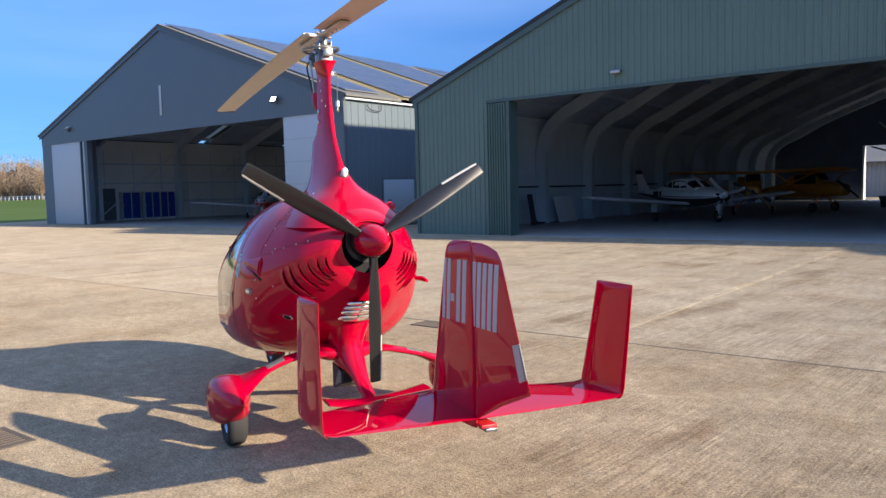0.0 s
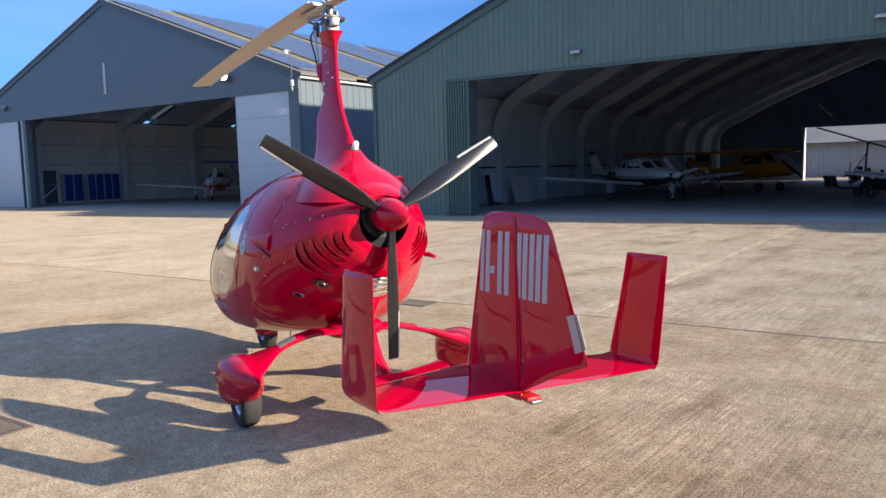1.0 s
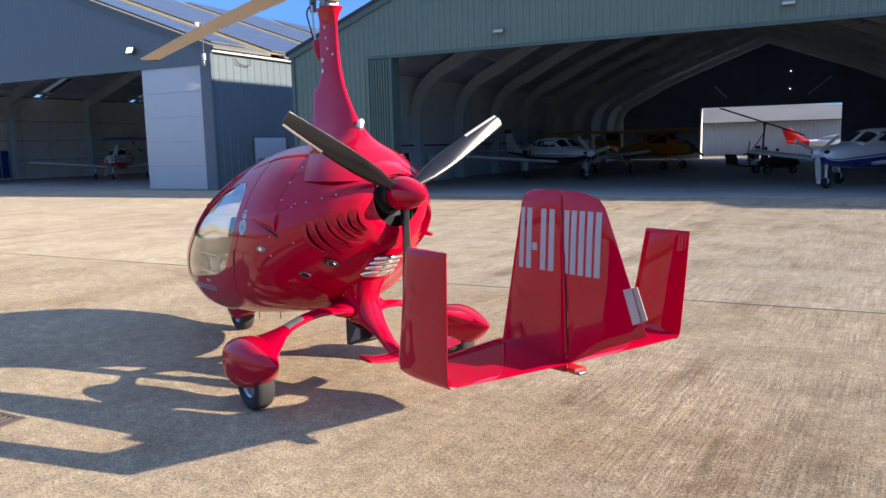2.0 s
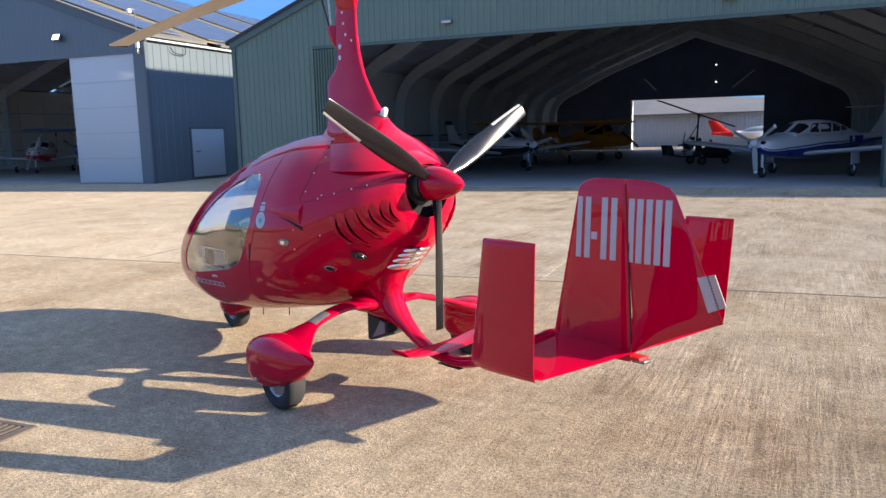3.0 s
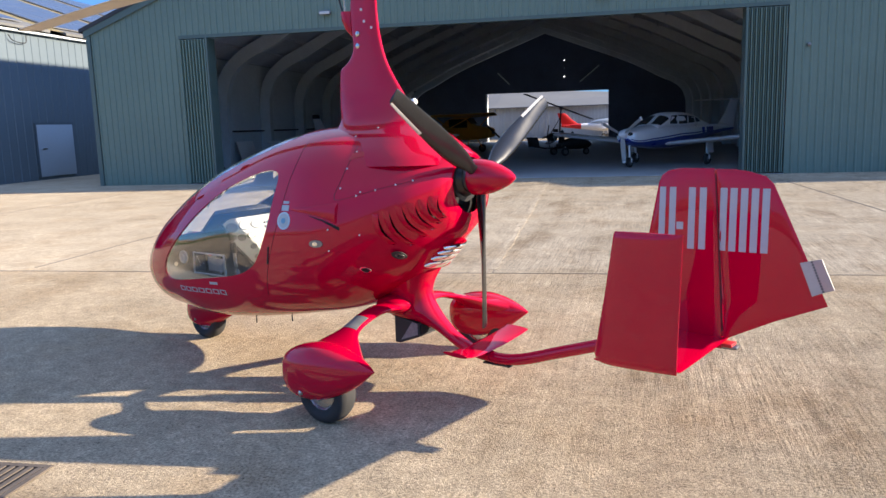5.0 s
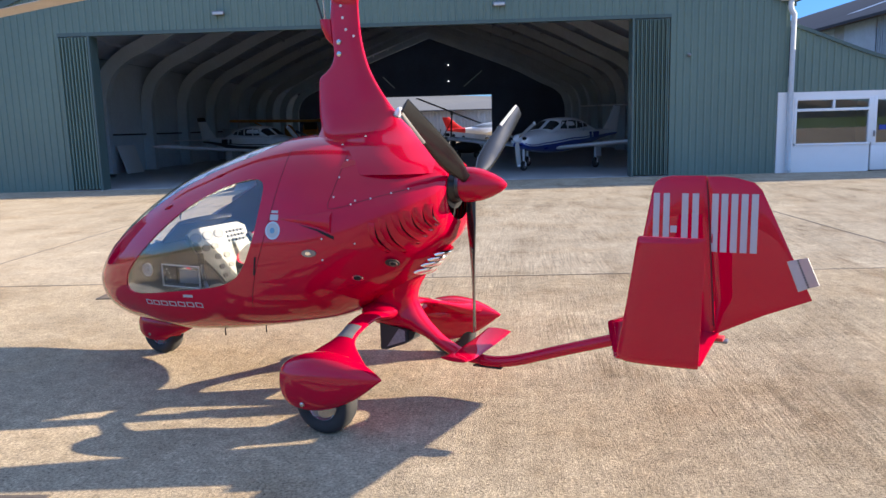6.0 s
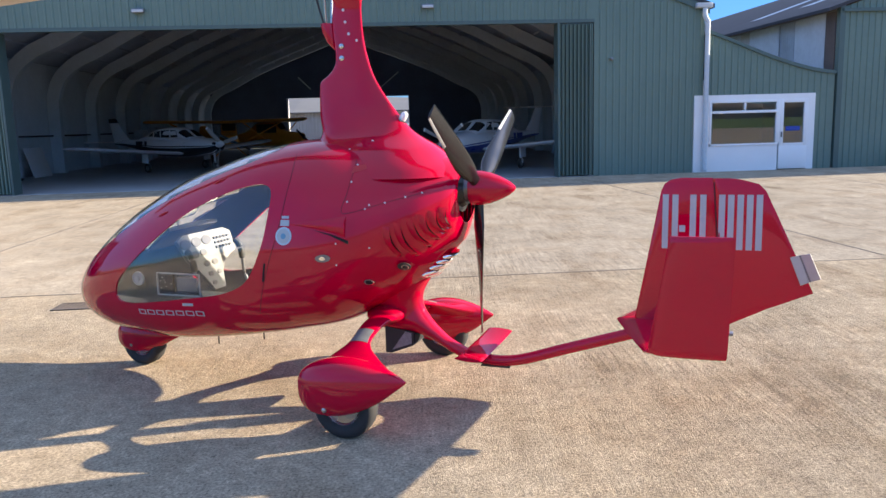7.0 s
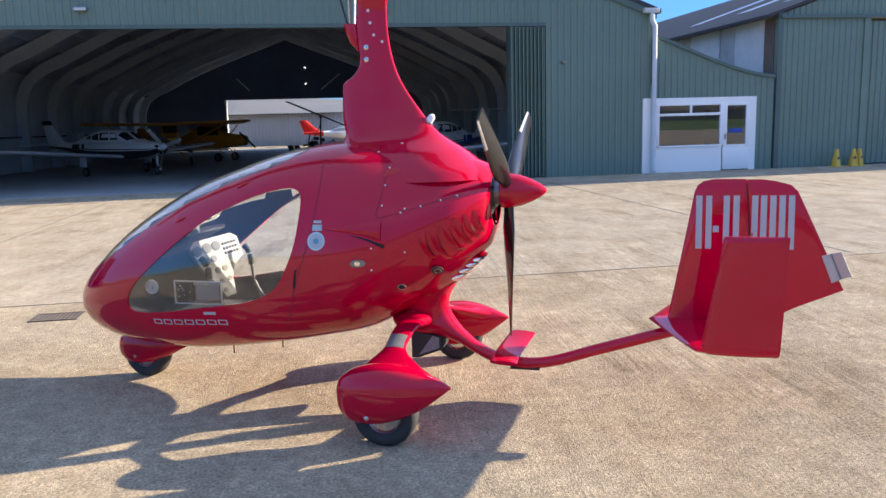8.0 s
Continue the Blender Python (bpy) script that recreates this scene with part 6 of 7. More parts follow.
def grille_plate():
    rows = []
    for z in (0.745, 0.79, 0.845, 0.90):
        u = 0.300 - 0.98 * (z - 0.745)
        rows.append([Vector((u + 0.10 * (2 * f - 1) ** 2, -0.15 + 0.30 * f, z)) for f in [k / 10 for k in range(11)]] + [Vector((u + 0.10 * (2 * f - 1) ** 2 + 0.02, -0.15 + 0.30 * f, z)) for f in [1 - k / 10 for k in range(11)]])
    return loft(rows)


def cockpit(g):
    cabin = part("cabin_floor", box(1.05, 2.3, -0.33, 0.33, 0.45, 0.48, 0.01), LINING, g, "dark cabin floor")
    part("bulkhead", box(0.98, 1.02, -0.44, 0.44, 0.52, 1.36, 0.01), LINING, g)
    for sign in (1, -1):
        seat = part("seat", box(1.10, 1.55, 0.05 * sign, 0.42 * sign, 0.52, 0.62, 0.04), BLACK_MATT, g, "black padded seat")
        part("backrest", box(1.06, 1.16, 0.05 * sign, 0.42 * sign, 0.60, 1.20, 0.035), BLACK_MATT, seat, m=pose(0, 0, 0, 0, -4, 0))
        part("headrest", box(1.05, 1.12, 0.12 * sign, 0.32 * sign, 1.18, 1.30, 0.03), BLACK_MATT, seat)
        stick = part("control_stick", tube(smooth_line([(1.74, 0.26 * sign, 0.47), (1.82, 0.26 * sign, 0.56), (1.865, 0.26 * sign, 0.66), (1.875, 0.26 * sign, 0.77)], 4), 0.011, 10), DULL_STEEL, g, "bent metal control stick with a black grip")
        part("stick_grip", tube(smooth_line([(1.875, 0.26 * sign, 0.755), (1.88, 0.26 * sign, 0.81), (1.90, 0.26 * sign, 0.86), (1.925, 0.26 * sign, 0.885)], 4), 0.021, 12), BLACK_MATT, stick, smooth=50)
    tilt = pose(1.98, -0.075, 0.757, 0, 18, 0) @ Matrix.Diagonal((1, 1.42, 0.94, 1))
    panel = part("instrument_panel", prism([(0, v, z) for v, z in ((-0.20, 0.20), (-0.20, 0.05), (-0.15, 0.03), (-0.09, -0.01), (-0.05, -0.08), (-0.03, -0.20), (0.05, -0.20), (0.09, -0.10), (0.17, 0.06), (0.20, 0.20), (0.15, 0.235), (-0.15, 0.235))], (1, 0, 0), 0.025), PANEL_WHITE, g, "pale instrument panel with black dials", smooth=0, m=tilt)
    dial = None
    for v, z, r in ((0.155, 0.165, 0.036), (0.075, 0.17, 0.036), (0.0, 0.17, 0.034), (0.165, 0.09, 0.022), (0.11, 0.08, 0.026), (0.05, 0.085, 0.024), (0.05, 0.0, 0.022), (-0.01, 0.0, 0.022), (0.045, -0.08, 0.018), (-0.02, -0.08, 0.018), (0.04, -0.15, 0.016)):
        ring = part("dial", lathe([(0, r), (0.004, r * 0.98), (0.004, r * 0.84)], (0, v, z), (-1, 0, 0), 22, cap=(True, True)), BLACK_MATT, panel)
        part("dial_face", lathe([(0.0, r * 0.80), (0.0045, r * 0.80)], (0, v, z), (-1, 0, 0), 20), DIAL, ring)
    for i in range(5):
        for j in range(3):
            part("switch", box(-0.010, 0.0, -0.070 - 0.026 * i, -0.052 - 0.026 * i, 0.09 + 0.035 * j, 0.108 + 0.035 * j), BLACK_MATT, panel, smooth=0)
    part("glare_shield", loft([[Vector((2.06 + 0.24 * f, v * 0.55 * (1 - 0.25 * f), 1.03 + 0.015 * math.cos(v * 3) - 0.10 * f + d)) for v in [-0.46 + 0.092 * k for k in range(11)]] + [Vector((2.06 + 0.24 * f, v * 0.55 * (1 - 0.25 * f), 1.01 - 0.10 * f + d)) for v in [0.46 - 0.092 * k for k in range(11)]] for f, d in ((0, 0), (0.5, -0.02), (1, -0.05))]), BLACK_MATT, g)
    pocket = part("door_pocket", box(1.63, 1.92, 0.524, 0.528, 0.668, 0.80, 0.002), GLASS, g, "clear plastic door pocket")
    pocket.visible_shadow = False
    for u0, u1, z0, z1 in ((1.62, 1.93, 0.797, 0.804), (1.62, 1.93, 0.662, 0.669), (1.613, 1.62, 0.662, 0.804), (1.925, 1.932, 0.662, 0.804)):
        part("pocket_edge", box(u0, u1, 0.540, 0.552, z0, z1, 0.002), TAPE, pocket)
    part("pocket_screen", box(1.81, 1.915, 0.532, 0.548, 0.682, 0.792, 0.004), DARK, g, "small black display in the door pocket")
    rng = random.Random(5)
    for k in range(8):
        u, z = 1.82 + 0.085 * rng.random(), 0.695 + 0.08 * rng.random()
        part("screen_mark", box(u, u + 0.006, 0.5485, 0.5495, z, z + 0.006), TAPE, g, smooth=0)
    part("pocket_papers", box(1.64, 1.79, 0.532, 0.540, 0.69, 0.775, 0.003), PANEL_WHITE, g, "folded papers in the door pocket")
    part("vent_knob", lathe([(0, 0.046), (0.010, 0.044), (0.012, 0.036), (0.006, 0.034), (0.006, 0.016), (0.014, 0.014)], (2.14, 0.472, 0.740), (0, 1, 0), 22), TAPE, g, "round ventilation disc in the window")


gyroplane()


# ---- other aircraft and loose things in the hangars ----
def plane_wheel(parent, x, y, r, leg_top):
    hub = part("wheel", lathe([(-0.05, r * 0.2), (-0.05, r * 0.55), (0.05, r * 0.55), (0.05, r * 0.2)], (x, y, r), (0, 1, 0), 16), DULL_STEEL, parent)
    part("tyre", lathe([(-0.05, r * 0.55), (-0.075, r * 0.8), (-0.04, r), (0.04, r), (0.075, r * 0.8), (0.05, r * 0.55)], (x, y, r), (0, 1, 0), 20, cap=(False, False)), RUBBER, hub)
    part("leg", tube([(x, y + 0.09, r), (x, y + 0.09, r * 1.6), (x, y, r * 2.2), (x, y, leg_top)], [0.03, 0.035, 0.04, 0.05], 8), PLANE_WHITE, parent)


def wing_half(root_le, root_te, tip_le, tip_te, y0, y1, z0, z1, thick, sign):
    rings = []
    for f in (0.0, 0.35, 0.75, 0.94, 0.985, 1.0):
        le, te = root_le + (tip_le - root_le) * f, root_te + (tip_te - root_te) * f
        c, r = (le + te) / 2, (le - te) / 2
        shrink = 1.0 if f < 0.95 else (0.85 if f < 0.99 else 0.45)
        rings.append([Vector((c + r * shrink * math.cos(a), (y0 + (y1 - y0) * f) * sign, z0 + (z1 - z0) * f + thick * shrink * math.sin(a) * (0.75 + 0.4 * math.cos(a)))) for a in [math.tau * k / 18 for k in range(18)]])
    return loft(rings)


def low_wing_plane(m, label, trim, prop_turn, blades, lines=(0.16, 0.34, 0.50, 0.46), high_tail=False):
    """A four-seat low-wing tourer; x forward, origin between the main wheels. lines: height of the belly colour at nose, cowl, cabin, tail."""
    g = thing("light_aircraft", m, label, "aircraft", "parked low-wing aircraft")
    rows = [(2.62, 1.00, 1.22, 0.20), (2.56, 0.88, 1.28, 0.36), (2.3, 0.76, 1.34, 0.46), (1.7, 0.66, 1.40, 0.55), (1.1, 0.60, 1.44, 0.59), (0.2, 0.58, 1.44, 0.60), (-0.8, 0.62, 1.44, 0.57), (-1.6, 0.74, 1.42, 0.44), (-2.6, 0.92, 1.39, 0.28), (-3.6, 1.06, 1.37, 0.15), (-4.5, 1.15, 1.32, 0.06)]
    line = smooth_line([(a, b, c) for a, b, c, d in rows], 3)
    wide = smooth_line([(d, 0, 0) for a, b, c, d in rows], 3)
    body = part("fuselage", loft([circle((p.x, 0, (p.y + p.z) / 2), (0, 1, 0), (0, 0, 1), q.x, (p.z - p.y) / 2, 28, 2.6) for p, q in zip(line, wide)]), PLANE_WHITE, g, smooth=50)

    def skin_band(low, high, lift):
        """Rings of the fuselage skin between two height shares, both given as functions of x."""
        rings = []
        for p, q in zip(line, wide):
            mid, half = (p.y + p.z) / 2, (p.z - p.y) / 2
            f0, f1 = low(p.x) * 2 - 1, high(p.x) * 2 - 1
            ring = []
            for k in range(17):
                side = -1 if k < 8 else 1
                f = f1 + (f0 - f1) * (k / 8 if k <= 8 else (16 - k) / 8)
                ring.append(Vector((p.x, side * (q.x * max(0.0, 1 - abs(f) ** 2.6) ** (1 / 2.6) + lift), mid + half * f - lift * (f < -0.7))))
            rings.append(ring)
        return rings

    def share(x):
        xs = (2.7, 1.7, 0.0, -4.6)
        return float(np.interp(-x, [-v for v in xs], lines))
    part("belly_trim", loft(skin_band(lambda x: 0.0, share, 0.006), cap=(False, False), closed=False), trim, body, smooth=50)
    for sign in (1, -1):
        strip = []
        for p, q in list(zip(line, wide))[2:-6]:
            mid, half = (p.y + p.z) / 2, (p.z - p.y) / 2
            ring = []
            for f in (share(p.x) * 2 - 1 + 0.10, share(p.x) * 2 - 1 + 0.20):
                y = q.x * max(0.0, 1 - abs(f) ** 2.6) ** (1 / 2.6)
                ring += [Vector((p.x, sign * (y + 0.006), mid + half * f)), Vector((p.x, sign * (y - 0.01), mid + half * f))]
            strip.append([ring[0], ring[2], ring[3], ring[1]])
        part("side_stripe", loft(strip), trim, body, smooth=50)
    cab = [(1.30, 1.30, 1.40, 0.50), (1.0, 1.30, 1.55, 0.51), (0.68, 1.30, 1.74, 0.50), (0.35, 1.30, 1.84, 0.49), (-0.4, 1.30, 1.86, 0.48), (-1.1, 1.30, 1.78, 0.43), (-1.8, 1.28, 1.58, 0.32), (-2.5, 1.26, 1.40, 0.19)]
    line2 = smooth_line([(a, b, c) for a, b, c, d in cab], 3)
    wide2 = smooth_line([(d, 0, 0) for a, b, c, d in cab], 3)
    roof = part("cabin_roof", loft([circle((p.x, 0, (p.y + p.z) / 2), (0, 1, 0), (0, 0, 1), q.x, (p.z - p.y) / 2 + 0.02, 24, 3.0) for p, q in zip(line2, wide2)]), PLANE_WHITE, g, smooth=50)

    def cabin_y(x, z):
        i = min(range(len(line2)), key=lambda k: abs(line2[k].x - x))
        p, q = line2[i], wide2[i]
        f = min(1.0, abs((z - (p.y + p.z) / 2) / ((p.z - p.y) / 2 + 0.02)))
        return q.x * max(0.0, 1 - f ** 3.0) ** (1 / 3.0)
    # split windscreen on the raked front of the cabin
    for sign in (1, -1):
        rings = []
        for p, q in zip(line2, wide2):
            if 0.60 < p.x < 1.22:
                ring = []
                for k in range(9):
                    t = radians(20 + 66 * k / 8)
                    ring.append(Vector((p.x + 0.004, sign * (q.x + 0.004) * math.cos(t) ** (2 / 3.0), (p.y + p.z) / 2 + ((p.z - p.y) / 2 + 0.026) * math.sin(t) ** (2 / 3.0))))
                rings.append(ring + [v - Vector((0.01, 0, 0.012)) for v in ring[::-1]])
        part("windscreen", loft(rings), AIRCRAFT_GLASS, roof, smooth=50)
        for outline in (((0.62, 1.46), (0.16, 1.45), (0.14, 1.76), (0.44, 1.75), (0.56, 1.66)), ((0.04, 1.45), (-0.50, 1.45), (-0.50, 1.75), (0.03, 1.77)), ((-0.60, 1.46), (-1.05, 1.48), (-1.02, 1.69), (-0.60, 1.74)), ((-1.14, 1.50), (-1.52, 1.50), (-1.36, 1.60), (-1.13, 1.66))):
            rim = [Vector((x, sign * (cabin_y(x, z) + 0.022), z)) for x, z in outline]
            part("cabin_window", loft([rim, [p - Vector((0, 0.06 * sign, 0)) for p in rim]]), AIRCRAFT_GLASS, roof, smooth=0)
        wing = part("wing", wing_half(0.98, -0.70, 0.72, -0.68, 0.42, 5.1, 0.76, 1.14, 0.095, sign), PLANE_WHITE, g, smooth=40)
        part("tip_stripe", wing_half(0.735, -0.69, 0.72, -0.68, 4.55, 4.75, 1.095, 1.112, 0.098, sign), trim, wing, smooth=40)
        tail_z = 2.34 if high_tail else 1.28
        back = 0.55 if high_tail else 0.0
        part("tailplane", wing_half(-3.75 - back, -4.45 - back, -3.9 - back, -4.5 - back, 0.02, 1.75, tail_z, tail_z + 0.02, 0.035, sign), PLANE_WHITE, g, smooth=40)
        plane_wheel(g, -0.15, 1.52 * sign, 0.19, 0.86)
        part("gear_door", box(-0.36, 0.06, 1.66 * sign, 1.675 * sign, 0.30, 0.80, 0.006), PLANE_WHITE, g, m=pose(0, 0, 0, 4 * sign))
        for k in range(5):
            if k != 1:
                x = -1.62 - 0.20 * k
                mid_y = float(np.interp(-x, [-p.x for p in line], [q.x for q in wide]))
                part("side_mark", box(x - 0.13, x, (mid_y - 0.02) * sign, (mid_y + 0.012) * sign, 1.08, 1.30), trim, body, smooth=0)
        part("intake", loft([circle((2.615 + d, 0.25 * sign, 1.16), (0, 1, 0), (0, 0, 1), 0.085, 0.06, 14) for d in (-0.05, 0.012)]), DARK, body)
    rings = []
    for f, le, te, z in ((0, -3.30, -4.62, 1.28), (0.5, -3.90, -4.76, 1.80), (0.95, -4.28, -4.92, 2.30), (1.0, -4.36, -4.90, 2.34)):
        c, r = (le + te) / 2, (le - te) / 2
        rings.append([Vector((c + r * math.cos(a), 0.05 * (1 - 0.5 * f) * math.sin(a), z)) for a in [math.tau * k / 14 for k in range(14)]])
    fin = part("fin", loft(rings), PLANE_WHITE, g, smooth=40)
    if not high_tail:
        cap = [[Vector((c + r * 1.03 * math.cos(a), 0.038 * math.sin(a), z)) for a in [math.tau * k / 14 for k in range(14)]] for c, r, z in ((-4.54, 0.36, 2.16), (-4.60, 0.33, 2.30), (-4.63, 0.28, 2.36))]
        part("fin_cap", loft(cap), trim, fin, smooth=40)
    plane_wheel(g, 2.3, 0.0, 0.17, 0.86)
    part("nose_fork", tube([(2.3, -0.09, 0.17), (2.3, -0.09, 0.34), (2.3, 0, 0.42)], 0.025, 8), DULL_STEEL, g)
    part("chin_intake", box(2.56, 2.60, -0.16, 0.16, 0.90, 0.99, 0.015), DARK, body)
    hub = part("propeller", lathe([(0, 0.16), (0.12, 0.14), (0.24, 0.07), (0.29, 0.01)], (2.63, 0, 1.14), (1, 0, 0), 20), PLANE_WHITE, g, "metal propeller with white spinner")
    for k in range(blades):
        rings = []
        for f, c in ((0.05, 0.05), (0.3, 0.085), (0.7, 0.080), (0.95, 0.065), (1.0, 0.04)):
            p = radians(50 - 30 * f)
            rings.append([Vector((c * math.cos(a) * math.sin(p) + 0.01 * math.sin(a) * math.cos(p), c * math.cos(a) * math.cos(p) - 0.01 * math.sin(a) * math.sin(p), 0.98 * f)) for a in [math.tau * i / 10 for i in range(10)]])
        place = pose(2.72, 0, 1.14, prop_turn + 360 / blades * k)
        blade = part("propeller_blade", loft(rings), TAPE, hub, smooth=40, m=place)
        part("tip_band", box(-0.022, 0.022, -0.066, 0.066, 0.90, 0.965, 0.008), WHITE, blade)
    return g


low_wing_plane(SITE @ pose(13.98, 5.75, 0.006, 0, 0, -129.2) @ Matrix.Scale(0.95, 4), "white low-wing aircraft with blue belly, in the hangar mouth", BLUE_TRIM, 185, 3, (0.10, 0.34, 0.52, 0.46), True)
low_wing_plane(SITE @ pose(1.70, 11.1, 0.006, 0, 0, -38) @ Matrix.Scale(0.965, 4), "white and black low-wing aircraft inside the hangar", BLACK, 165, 3, (0.42, 0.46, 0.48, 0.42))


def high_wing_plane(m, label, paint, trim, span=5.3):
    """A fabric-covered high-wing taildragger."""
    g = thing("light_aircraft", m, label, "aircraft", "parked high-wing aircraft")
    rows = [(2.0, 0.95, 1.25, 0.16), (1.9, 0.82, 1.38, 0.34), (1.2, 0.75, 1.46, 0.38), (0.7, 0.72, 1.60, 0.40), (0.4, 0.70, 1.95, 0.40), (-0.8, 0.70, 1.95, 0.38), (-1.6, 0.74, 1.50, 0.30), (-3.0, 0.80, 1.20, 0.16), (-4.4, 0.88, 1.05, 0.05)]
    line = smooth_line([(a, b, c) for a, b, c, d in rows], 3)
    wide = smooth_line([(d, 0, 0) for a, b, c, d in rows], 3)
    part("fuselage", loft([circle((p.x, 0, (p.y + p.z) / 2), (0, 1, 0), (0, 0, 1), q.x, (p.z - p.y) / 2, 20, 3.0) for p, q in zip(line, wide)]), paint, g, smooth=50)
    for sign in (1, -1):
        part("wing", wing_half(0.75, -0.85, 0.70, -0.80, 0.0, span, 2.02, 2.10, 0.085, sign), paint, g, smooth=40)
        part("wing_strut", rod((0.2, 0.38 * sign, 0.82), (0.0, 2.7 * sign, 2.0), 0.03, n=8), trim, g)
        part("tailplane", wing_half(-3.7, -4.6, -3.9, -4.55, 0.03, 1.4, 1.0, 1.0, 0.03, sign), paint, g, smooth=40)
        part("side_window", box(-0.7, 0.55, 0.385 * sign, 0.402 * sign, 1.42, 1.88, 0.0), BLACK, g, smooth=0)
        plane_wheel(g, 0.75, 0.85 * sign, 0.23, 0.60)
        part("gear_leg", rod((0.7, 0.3 * sign, 0.80), (0.75, 0.85 * sign, 0.25), 0.03, n=8), trim, g)
    part("windscreen", prism([(0.78, -0.3, 1.60), (0.78, 0.3, 1.60), (0.46, 0.33, 1.92), (0.46, -0.33, 1.92)], (1, 0, 1), 0.03), BLACK, g, smooth=0)
    rings = []
    for f, le, te, z in ((0, -3.7, -4.7, 1.0), (0.5, -4.0, -4.85, 1.5), (0.9, -4.3, -4.8, 1.85), (1.0, -4.45, -4.7, 1.9)):
        c, r = (le + te) / 2, (le - te) / 2
        rings.append([Vector((c + r * math.cos(a), 0.03 * math.sin(a), z)) for a in [math.tau * k / 14 for k in range(14)]])
    part("fin", loft(rings), trim, g, smooth=40)
    hub = part("propeller", lathe([(0, 0.10), (0.1, 0.08), (0.16, 0.01)], (2.0, 0, 1.12), (1, 0, 0), 14), DULL_STEEL, g)
    part("propeller_blade", box(2.05, 2.08, -0.06, 0.06, 0.22, 2.02, 0.01), BLACK, hub, m=Matrix.Translation((0, 0, 1.12)) @ pose(0, 0, 0, 62) @ Matrix.Translation((0, 0, -1.12)))
    return g


high_wing_plane(SITE @ pose(2.75, 16.7, 0.006, 0, 0, -75), "yellow high-wing taildragger parked deep in the hangar", YELLOW, YELLOW, 3.9)
high_wing_plane(SITE @ pose(4.25, 21.4, 0.006, 0, 0, -25), "yellow high-wing taildragger near the far doorway", YELLOW, YELLOW, 2.8)
low_wing_plane(SITE @ pose(-26.75, 11.45, 0.006, 0, 0, -51), "white and red low-wing aircraft inside the grey hangar", RED_TAIL, 155, 2, (0.40, 0.42, 0.42, 0.42))
high_wing_plane(SITE @ pose(-20.7, 10.8, 0.006, 0, 0, -90) @ Matrix.Scale(1.17, 4), "navy blue high-wing aircraft inside the grey hangar", BLUE_TRIM, RED_TAIL)


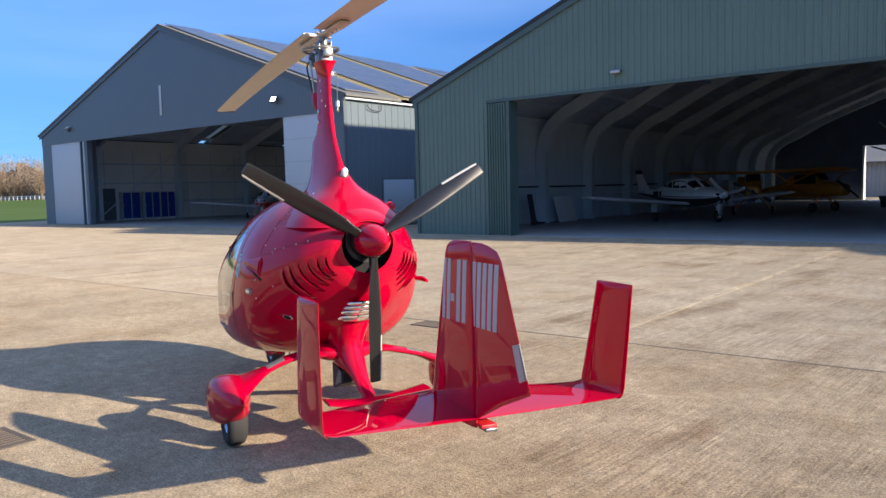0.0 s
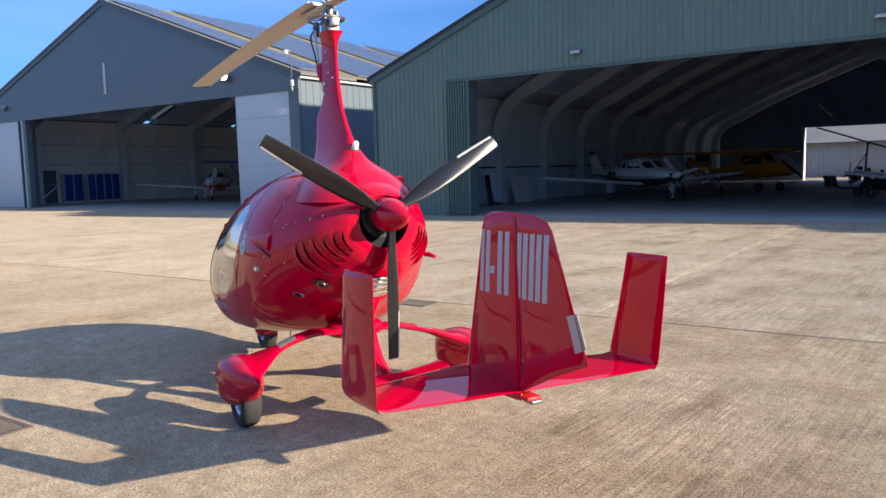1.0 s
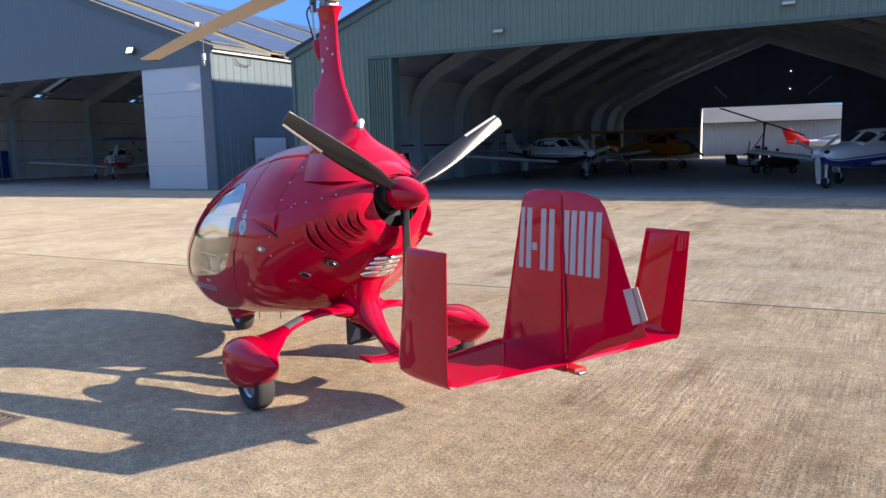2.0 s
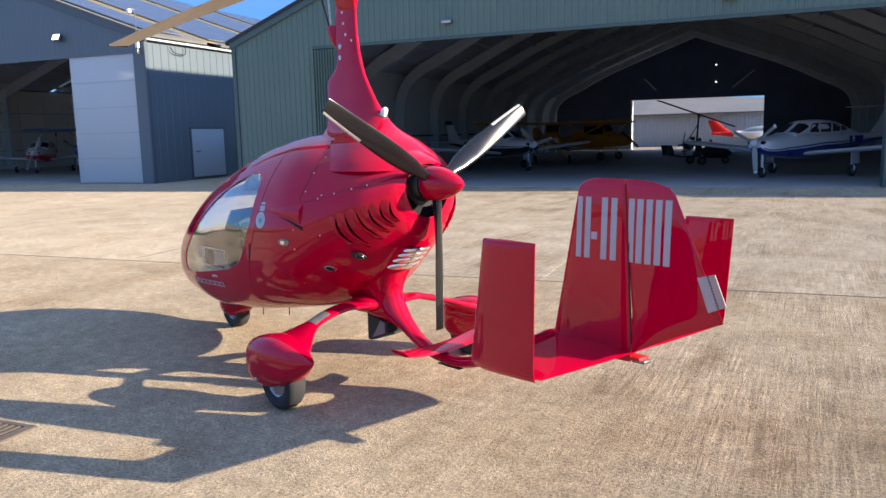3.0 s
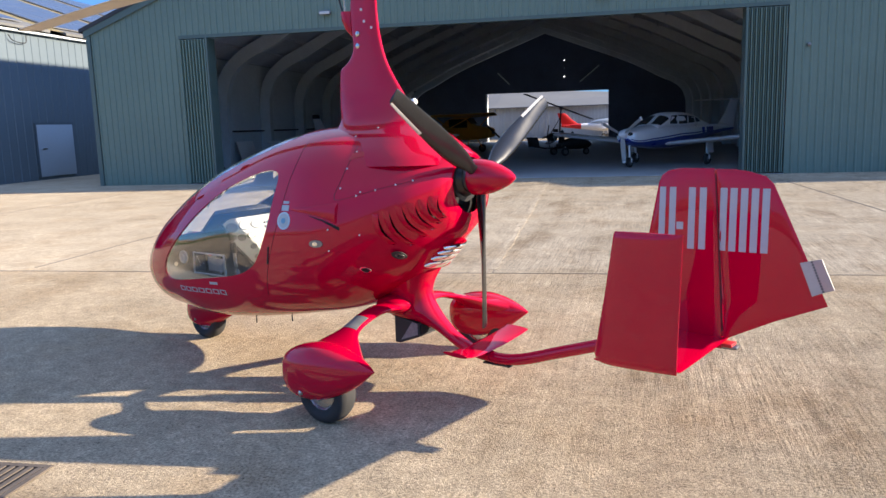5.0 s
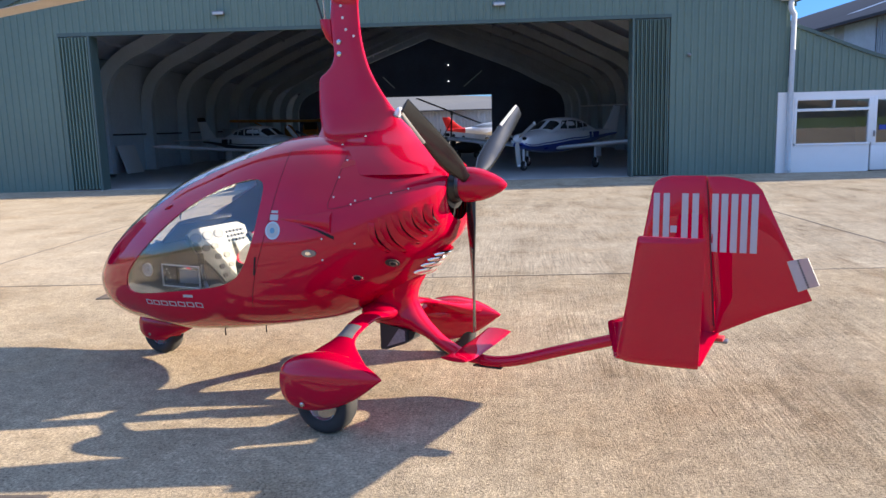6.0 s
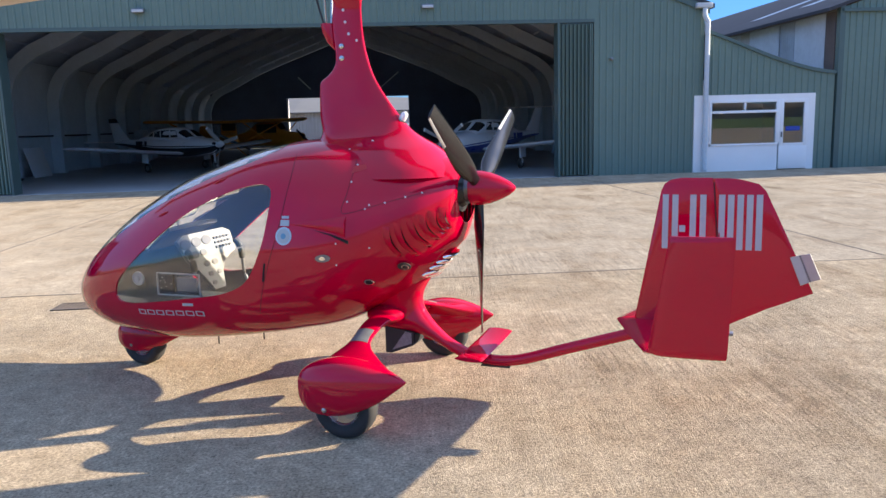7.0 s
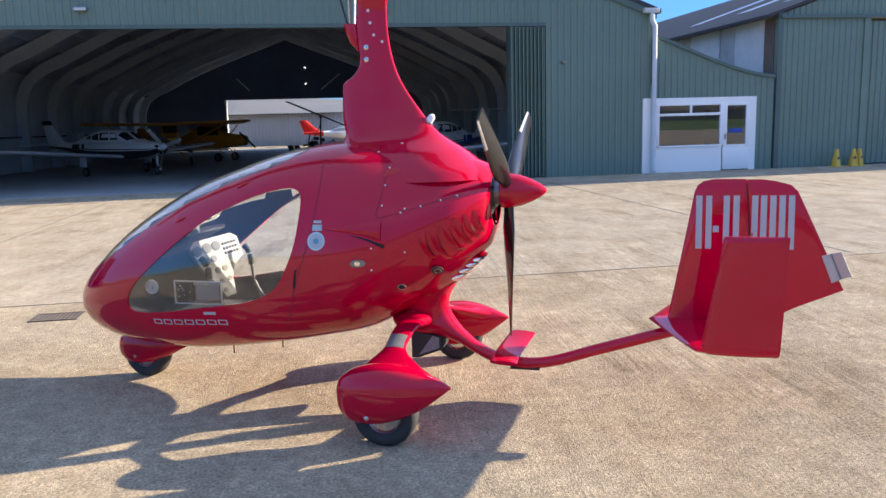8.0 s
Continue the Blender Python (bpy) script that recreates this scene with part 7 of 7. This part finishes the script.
def open_gyroplane(m):
    g = thing("gyroplane", m, "black open-frame gyroplane parked in the dark hangar", "gyroplane")
    pod = [(1.55, 0.50, 0.62, 0.08), (1.35, 0.36, 0.80, 0.24), (0.85, 0.30, 0.98, 0.33), (0.25, 0.32, 0.95, 0.34), (-0.25, 0.40, 0.80, 0.26), (-0.5, 0.5, 0.65, 0.1)]
    part("pod", loft([circle((a, 0, (b + c) / 2), (0, 1, 0), (0, 0, 1), d, (c - b) / 2, 20, 2.4) for a, b, c, d in pod]), BLACK_MATT, g, smooth=50)
    for x, z in ((0.45, 1.05), (-0.15, 1.15)):
        seat = part("seat_back", box(x - 0.08, x + 0.04, -0.22, 0.22, z - 0.35, z + 0.10, 0.04), BLACK_MATT, g, m=pose(0, 0, 0))
        part("headrest", lathe([(-0.10, 0.06), (0.0, 0.09), (0.10, 0.06)], (x - 0.02, 0, z + 0.16), (0, 1, 0), 12), BLACK_MATT, seat)
    engine = part("engine", lathe([(0, 0.10), (0.06, 0.22), (0.30, 0.24), (0.46, 0.20), (0.5, 0.08)], (-0.50, 0, 1.02), (-1, 0, 0), 16), BLACK, g)
    for sign in (1, -1):
        part("cylinder", lathe([(0, 0.12), (0.16, 0.12), (0.18, 0.08)], (-0.72, 0.18 * sign, 1.04), (0, sign, 0.1), 12), DULL_STEEL, engine)
        part("exhaust", tube(smooth_line([(-0.72, 0.30 * sign, 0.98), (-0.80, 0.33 * sign, 0.80), (-1.05, 0.25 * sign, 0.70)], 4), 0.04, 8), DULL_STEEL, engine)
    part("radiator", box(-0.62, -0.52, -0.26, 0.26, 1.28, 1.46, 0.03), BLACK, engine)
    mast = part("mast", tube([(-0.35, 0, 0.7), (-0.30, 0, 1.8), (-0.25, 0, 2.52)], [0.06, 0.045, 0.04], 10), BLACK_MATT, g)
    part("mast_stay", tube([(-0.85, 0, 1.25), (-0.5, 0, 1.75), (-0.3, 0, 2.1)], 0.025, 8), BLACK_MATT, mast)
    part("rotor_head", box(-0.33, -0.17, -0.05, 0.05, 2.48, 2.62, 0.02), DULL_STEEL, mast)
    for sign in (1, -1):
        part("undercarriage_leg", tube([(-0.3, 0.2 * sign, 0.55), (-0.35, 0.75 * sign, 0.36)], 0.04, 8), BLACK_MATT, g)
        plane_wheel(g, -0.35, 0.82 * sign, 0.22, 0.4)
        part("tail_fin", loft([[Vector((x0 - 0.17 + 0.17 * math.cos(a), 0.42 * sign + 0.018 * math.sin(a), z)) for a in [math.tau * k / 12 for k in range(12)]] for x0, z in ((-1.68, 0.50), (-1.72, 0.80), (-1.80, 1.05))]), BLACK_MATT, g, smooth=40)
    plane_wheel(g, 1.25, 0.0, 0.19, 0.45)
    part("boom", tube([(-0.2, 0, 0.42), (-1.2, 0, 0.42), (-1.85, 0, 0.55)], 0.04, 8), BLACK_MATT, g)
    part("tailplane", box(-1.95, -1.65, -0.42, 0.42, 0.53, 0.57, 0.01), BLACK_MATT, g)
    part("rotor", box(-4.1, 4.1, -0.09, 0.09, -0.012, 0.012, 0.005), BLACK, g, m=pose(-0.25, 0, 2.62, 0, -9.3, 220.4))
    hub = part("propeller", lathe([(0, 0.07), (-0.15, 0.02)], (-1.02, 0, 1.05), (1, 0, 0), 12), BLACK, g)
    for k in range(3):
        part("propeller_blade", box(-0.012, 0.012, -0.05, 0.05, 0.05, 0.70, 0.008), BLACK, hub, m=pose(-1.08, 0, 1.05, 120 * k + 25))


open_gyroplane(SITE @ pose(10.2, 14.6, 0.006, 0, 0, 25) @ Matrix.Scale(0.85, 4))


def far_tail():
    g = thing("light_aircraft", SITE @ pose(13.1, 51.0, 0.004, 0, 0, 8), "white aircraft with a red tail outside the far doorway", "aircraft")
    rows = [(-4.3, 1.08, 1.30, 0.08), (-3.4, 0.98, 1.32, 0.18), (-2.5, 0.85, 1.34, 0.28), (-0.5, 0.62, 1.46, 0.46), (1.0, 0.60, 1.50, 0.50), (2.2, 0.72, 1.26, 0.35), (2.8, 0.85, 1.1, 0.12)]
    body = part("fuselage", loft([circle((a, 0, (b + c) / 2), (0, 1, 0), (0, 0, 1), d, (c - b) / 2, 20, 2.4) for a, b, c, d in rows]), PLANE_WHITE, g, smooth=50)
    part("tail_band", loft([circle((a, 0, (b + c) / 2), (0, 1, 0), (0, 0, 1), d + 0.012, (c - b) / 2 + 0.012, 20, 2.4) for a, b, c, d in rows[:3]]), RED_TAIL, body, "red rear fuselage", smooth=50)
    part("cabin", loft([circle((x, 0, 1.40), (0, 1, 0), (0, 0, 1), w, h, 18, 2.6) for x, w, h in ((1.4, 0.30, 0.06), (0.8, 0.42, 0.34), (0.0, 0.42, 0.38), (-0.9, 0.36, 0.28), (-1.6, 0.24, 0.05))]), DOOR_GREY, body, "grey-blue glazed cabin", smooth=50)
    rings = []
    for le, te, z in ((-2.5, -4.2, 1.20), (-3.3, -4.45, 1.75), (-3.9, -4.65, 2.30), (-4.0, -4.6, 2.36)):
        c, r = (le + te) / 2, (le - te) / 2
        rings.append([Vector((c + r * math.cos(a), 0.06 * math.sin(a), z)) for a in [math.tau * k / 14 for k in range(14)]])
    part("fin", loft(rings), RED_TAIL, g, "red fin", smooth=40)
    for sign in (1, -1):
        part("wing", wing_half(0.8, -0.6, 0.6, -0.5, 0.4, 4.6, 0.75, 1.05, 0.08, sign), PLANE_WHITE, g, smooth=40)
        part("tailplane", wing_half(-3.5, -4.2, -3.7, -4.25, 0.05, 1.5, 1.2, 1.2, 0.03, sign), RED_TAIL, g, smooth=40)
        plane_wheel(g, -0.2, 1.2 * sign, 0.2, 0.7)
    plane_wheel(g, 1.9, 0, 0.18, 0.7)


far_tail()


def hangar_clutter():
    board = thing("leaning_board", SITE @ pose(-3.25, 9.6, 0.006, 0, 0, 90), "pale sheet of board leaning on the hangar wall", "board")
    part("sheet", box(-0.9, 0.75, -0.012, 0.012, 0, 1.2, 0.004), WHITE, board, m=pose(0, 0, 0, -16, 0, 0))
    sign = thing("wall_sign", SITE @ pose(-3.86, 8.25, 0.9), "small red sign on the hangar lining", "sign")
    part("plate", box(0, 0.012, -0.42, 0.42, 0, 0.22, 0.003), RED_TAIL, sign, smooth=0)
    trolley = thing("tow_trolley", SITE @ pose(-3.1, 6.3, 0.006, 0, 0, 20), "black upright trolley by the door", "trolley")
    part("frame", box(-0.05, 0.05, -0.35, 0.35, 0.1, 1.3, 0.02), BLACK_MATT, trolley, m=pose(0, 0, 0, 0, -8, 0))
    part("base", box(-0.1, 0.45, -0.35, 0.35, 0.05, 0.12, 0.02), BLACK_MATT, trolley)
    for y in (-0.3, 0.3):
        part("wheel", lathe([(-0.03, 0.1), (0.03, 0.1)], (0.0, y, 0.1), (0, 1, 0), 14), RUBBER, trolley)
    for k in range(3):
        w = 23 + 4.3 * k
        shelf = thing("wall_cabinet", SITE @ pose(-3.55, w, 0.006), "pale storage cabinet along the hangar wall", "cabinet", "cabinets along the hangar wall")
        part("body", box(0, 0.5, -0.5, 0.5, 0.0, 1.75 + 0.15 * (k % 2), 0.01), DOOR_WHITE, shelf)
        part("door", box(0.5, 0.52, -0.46, -0.02, 0.06, 1.68), DOOR_WHITE, shelf)
        part("door", box(0.5, 0.52, 0.02, 0.46, 0.06, 1.68), DOOR_WHITE, shelf)


hangar_clutter()
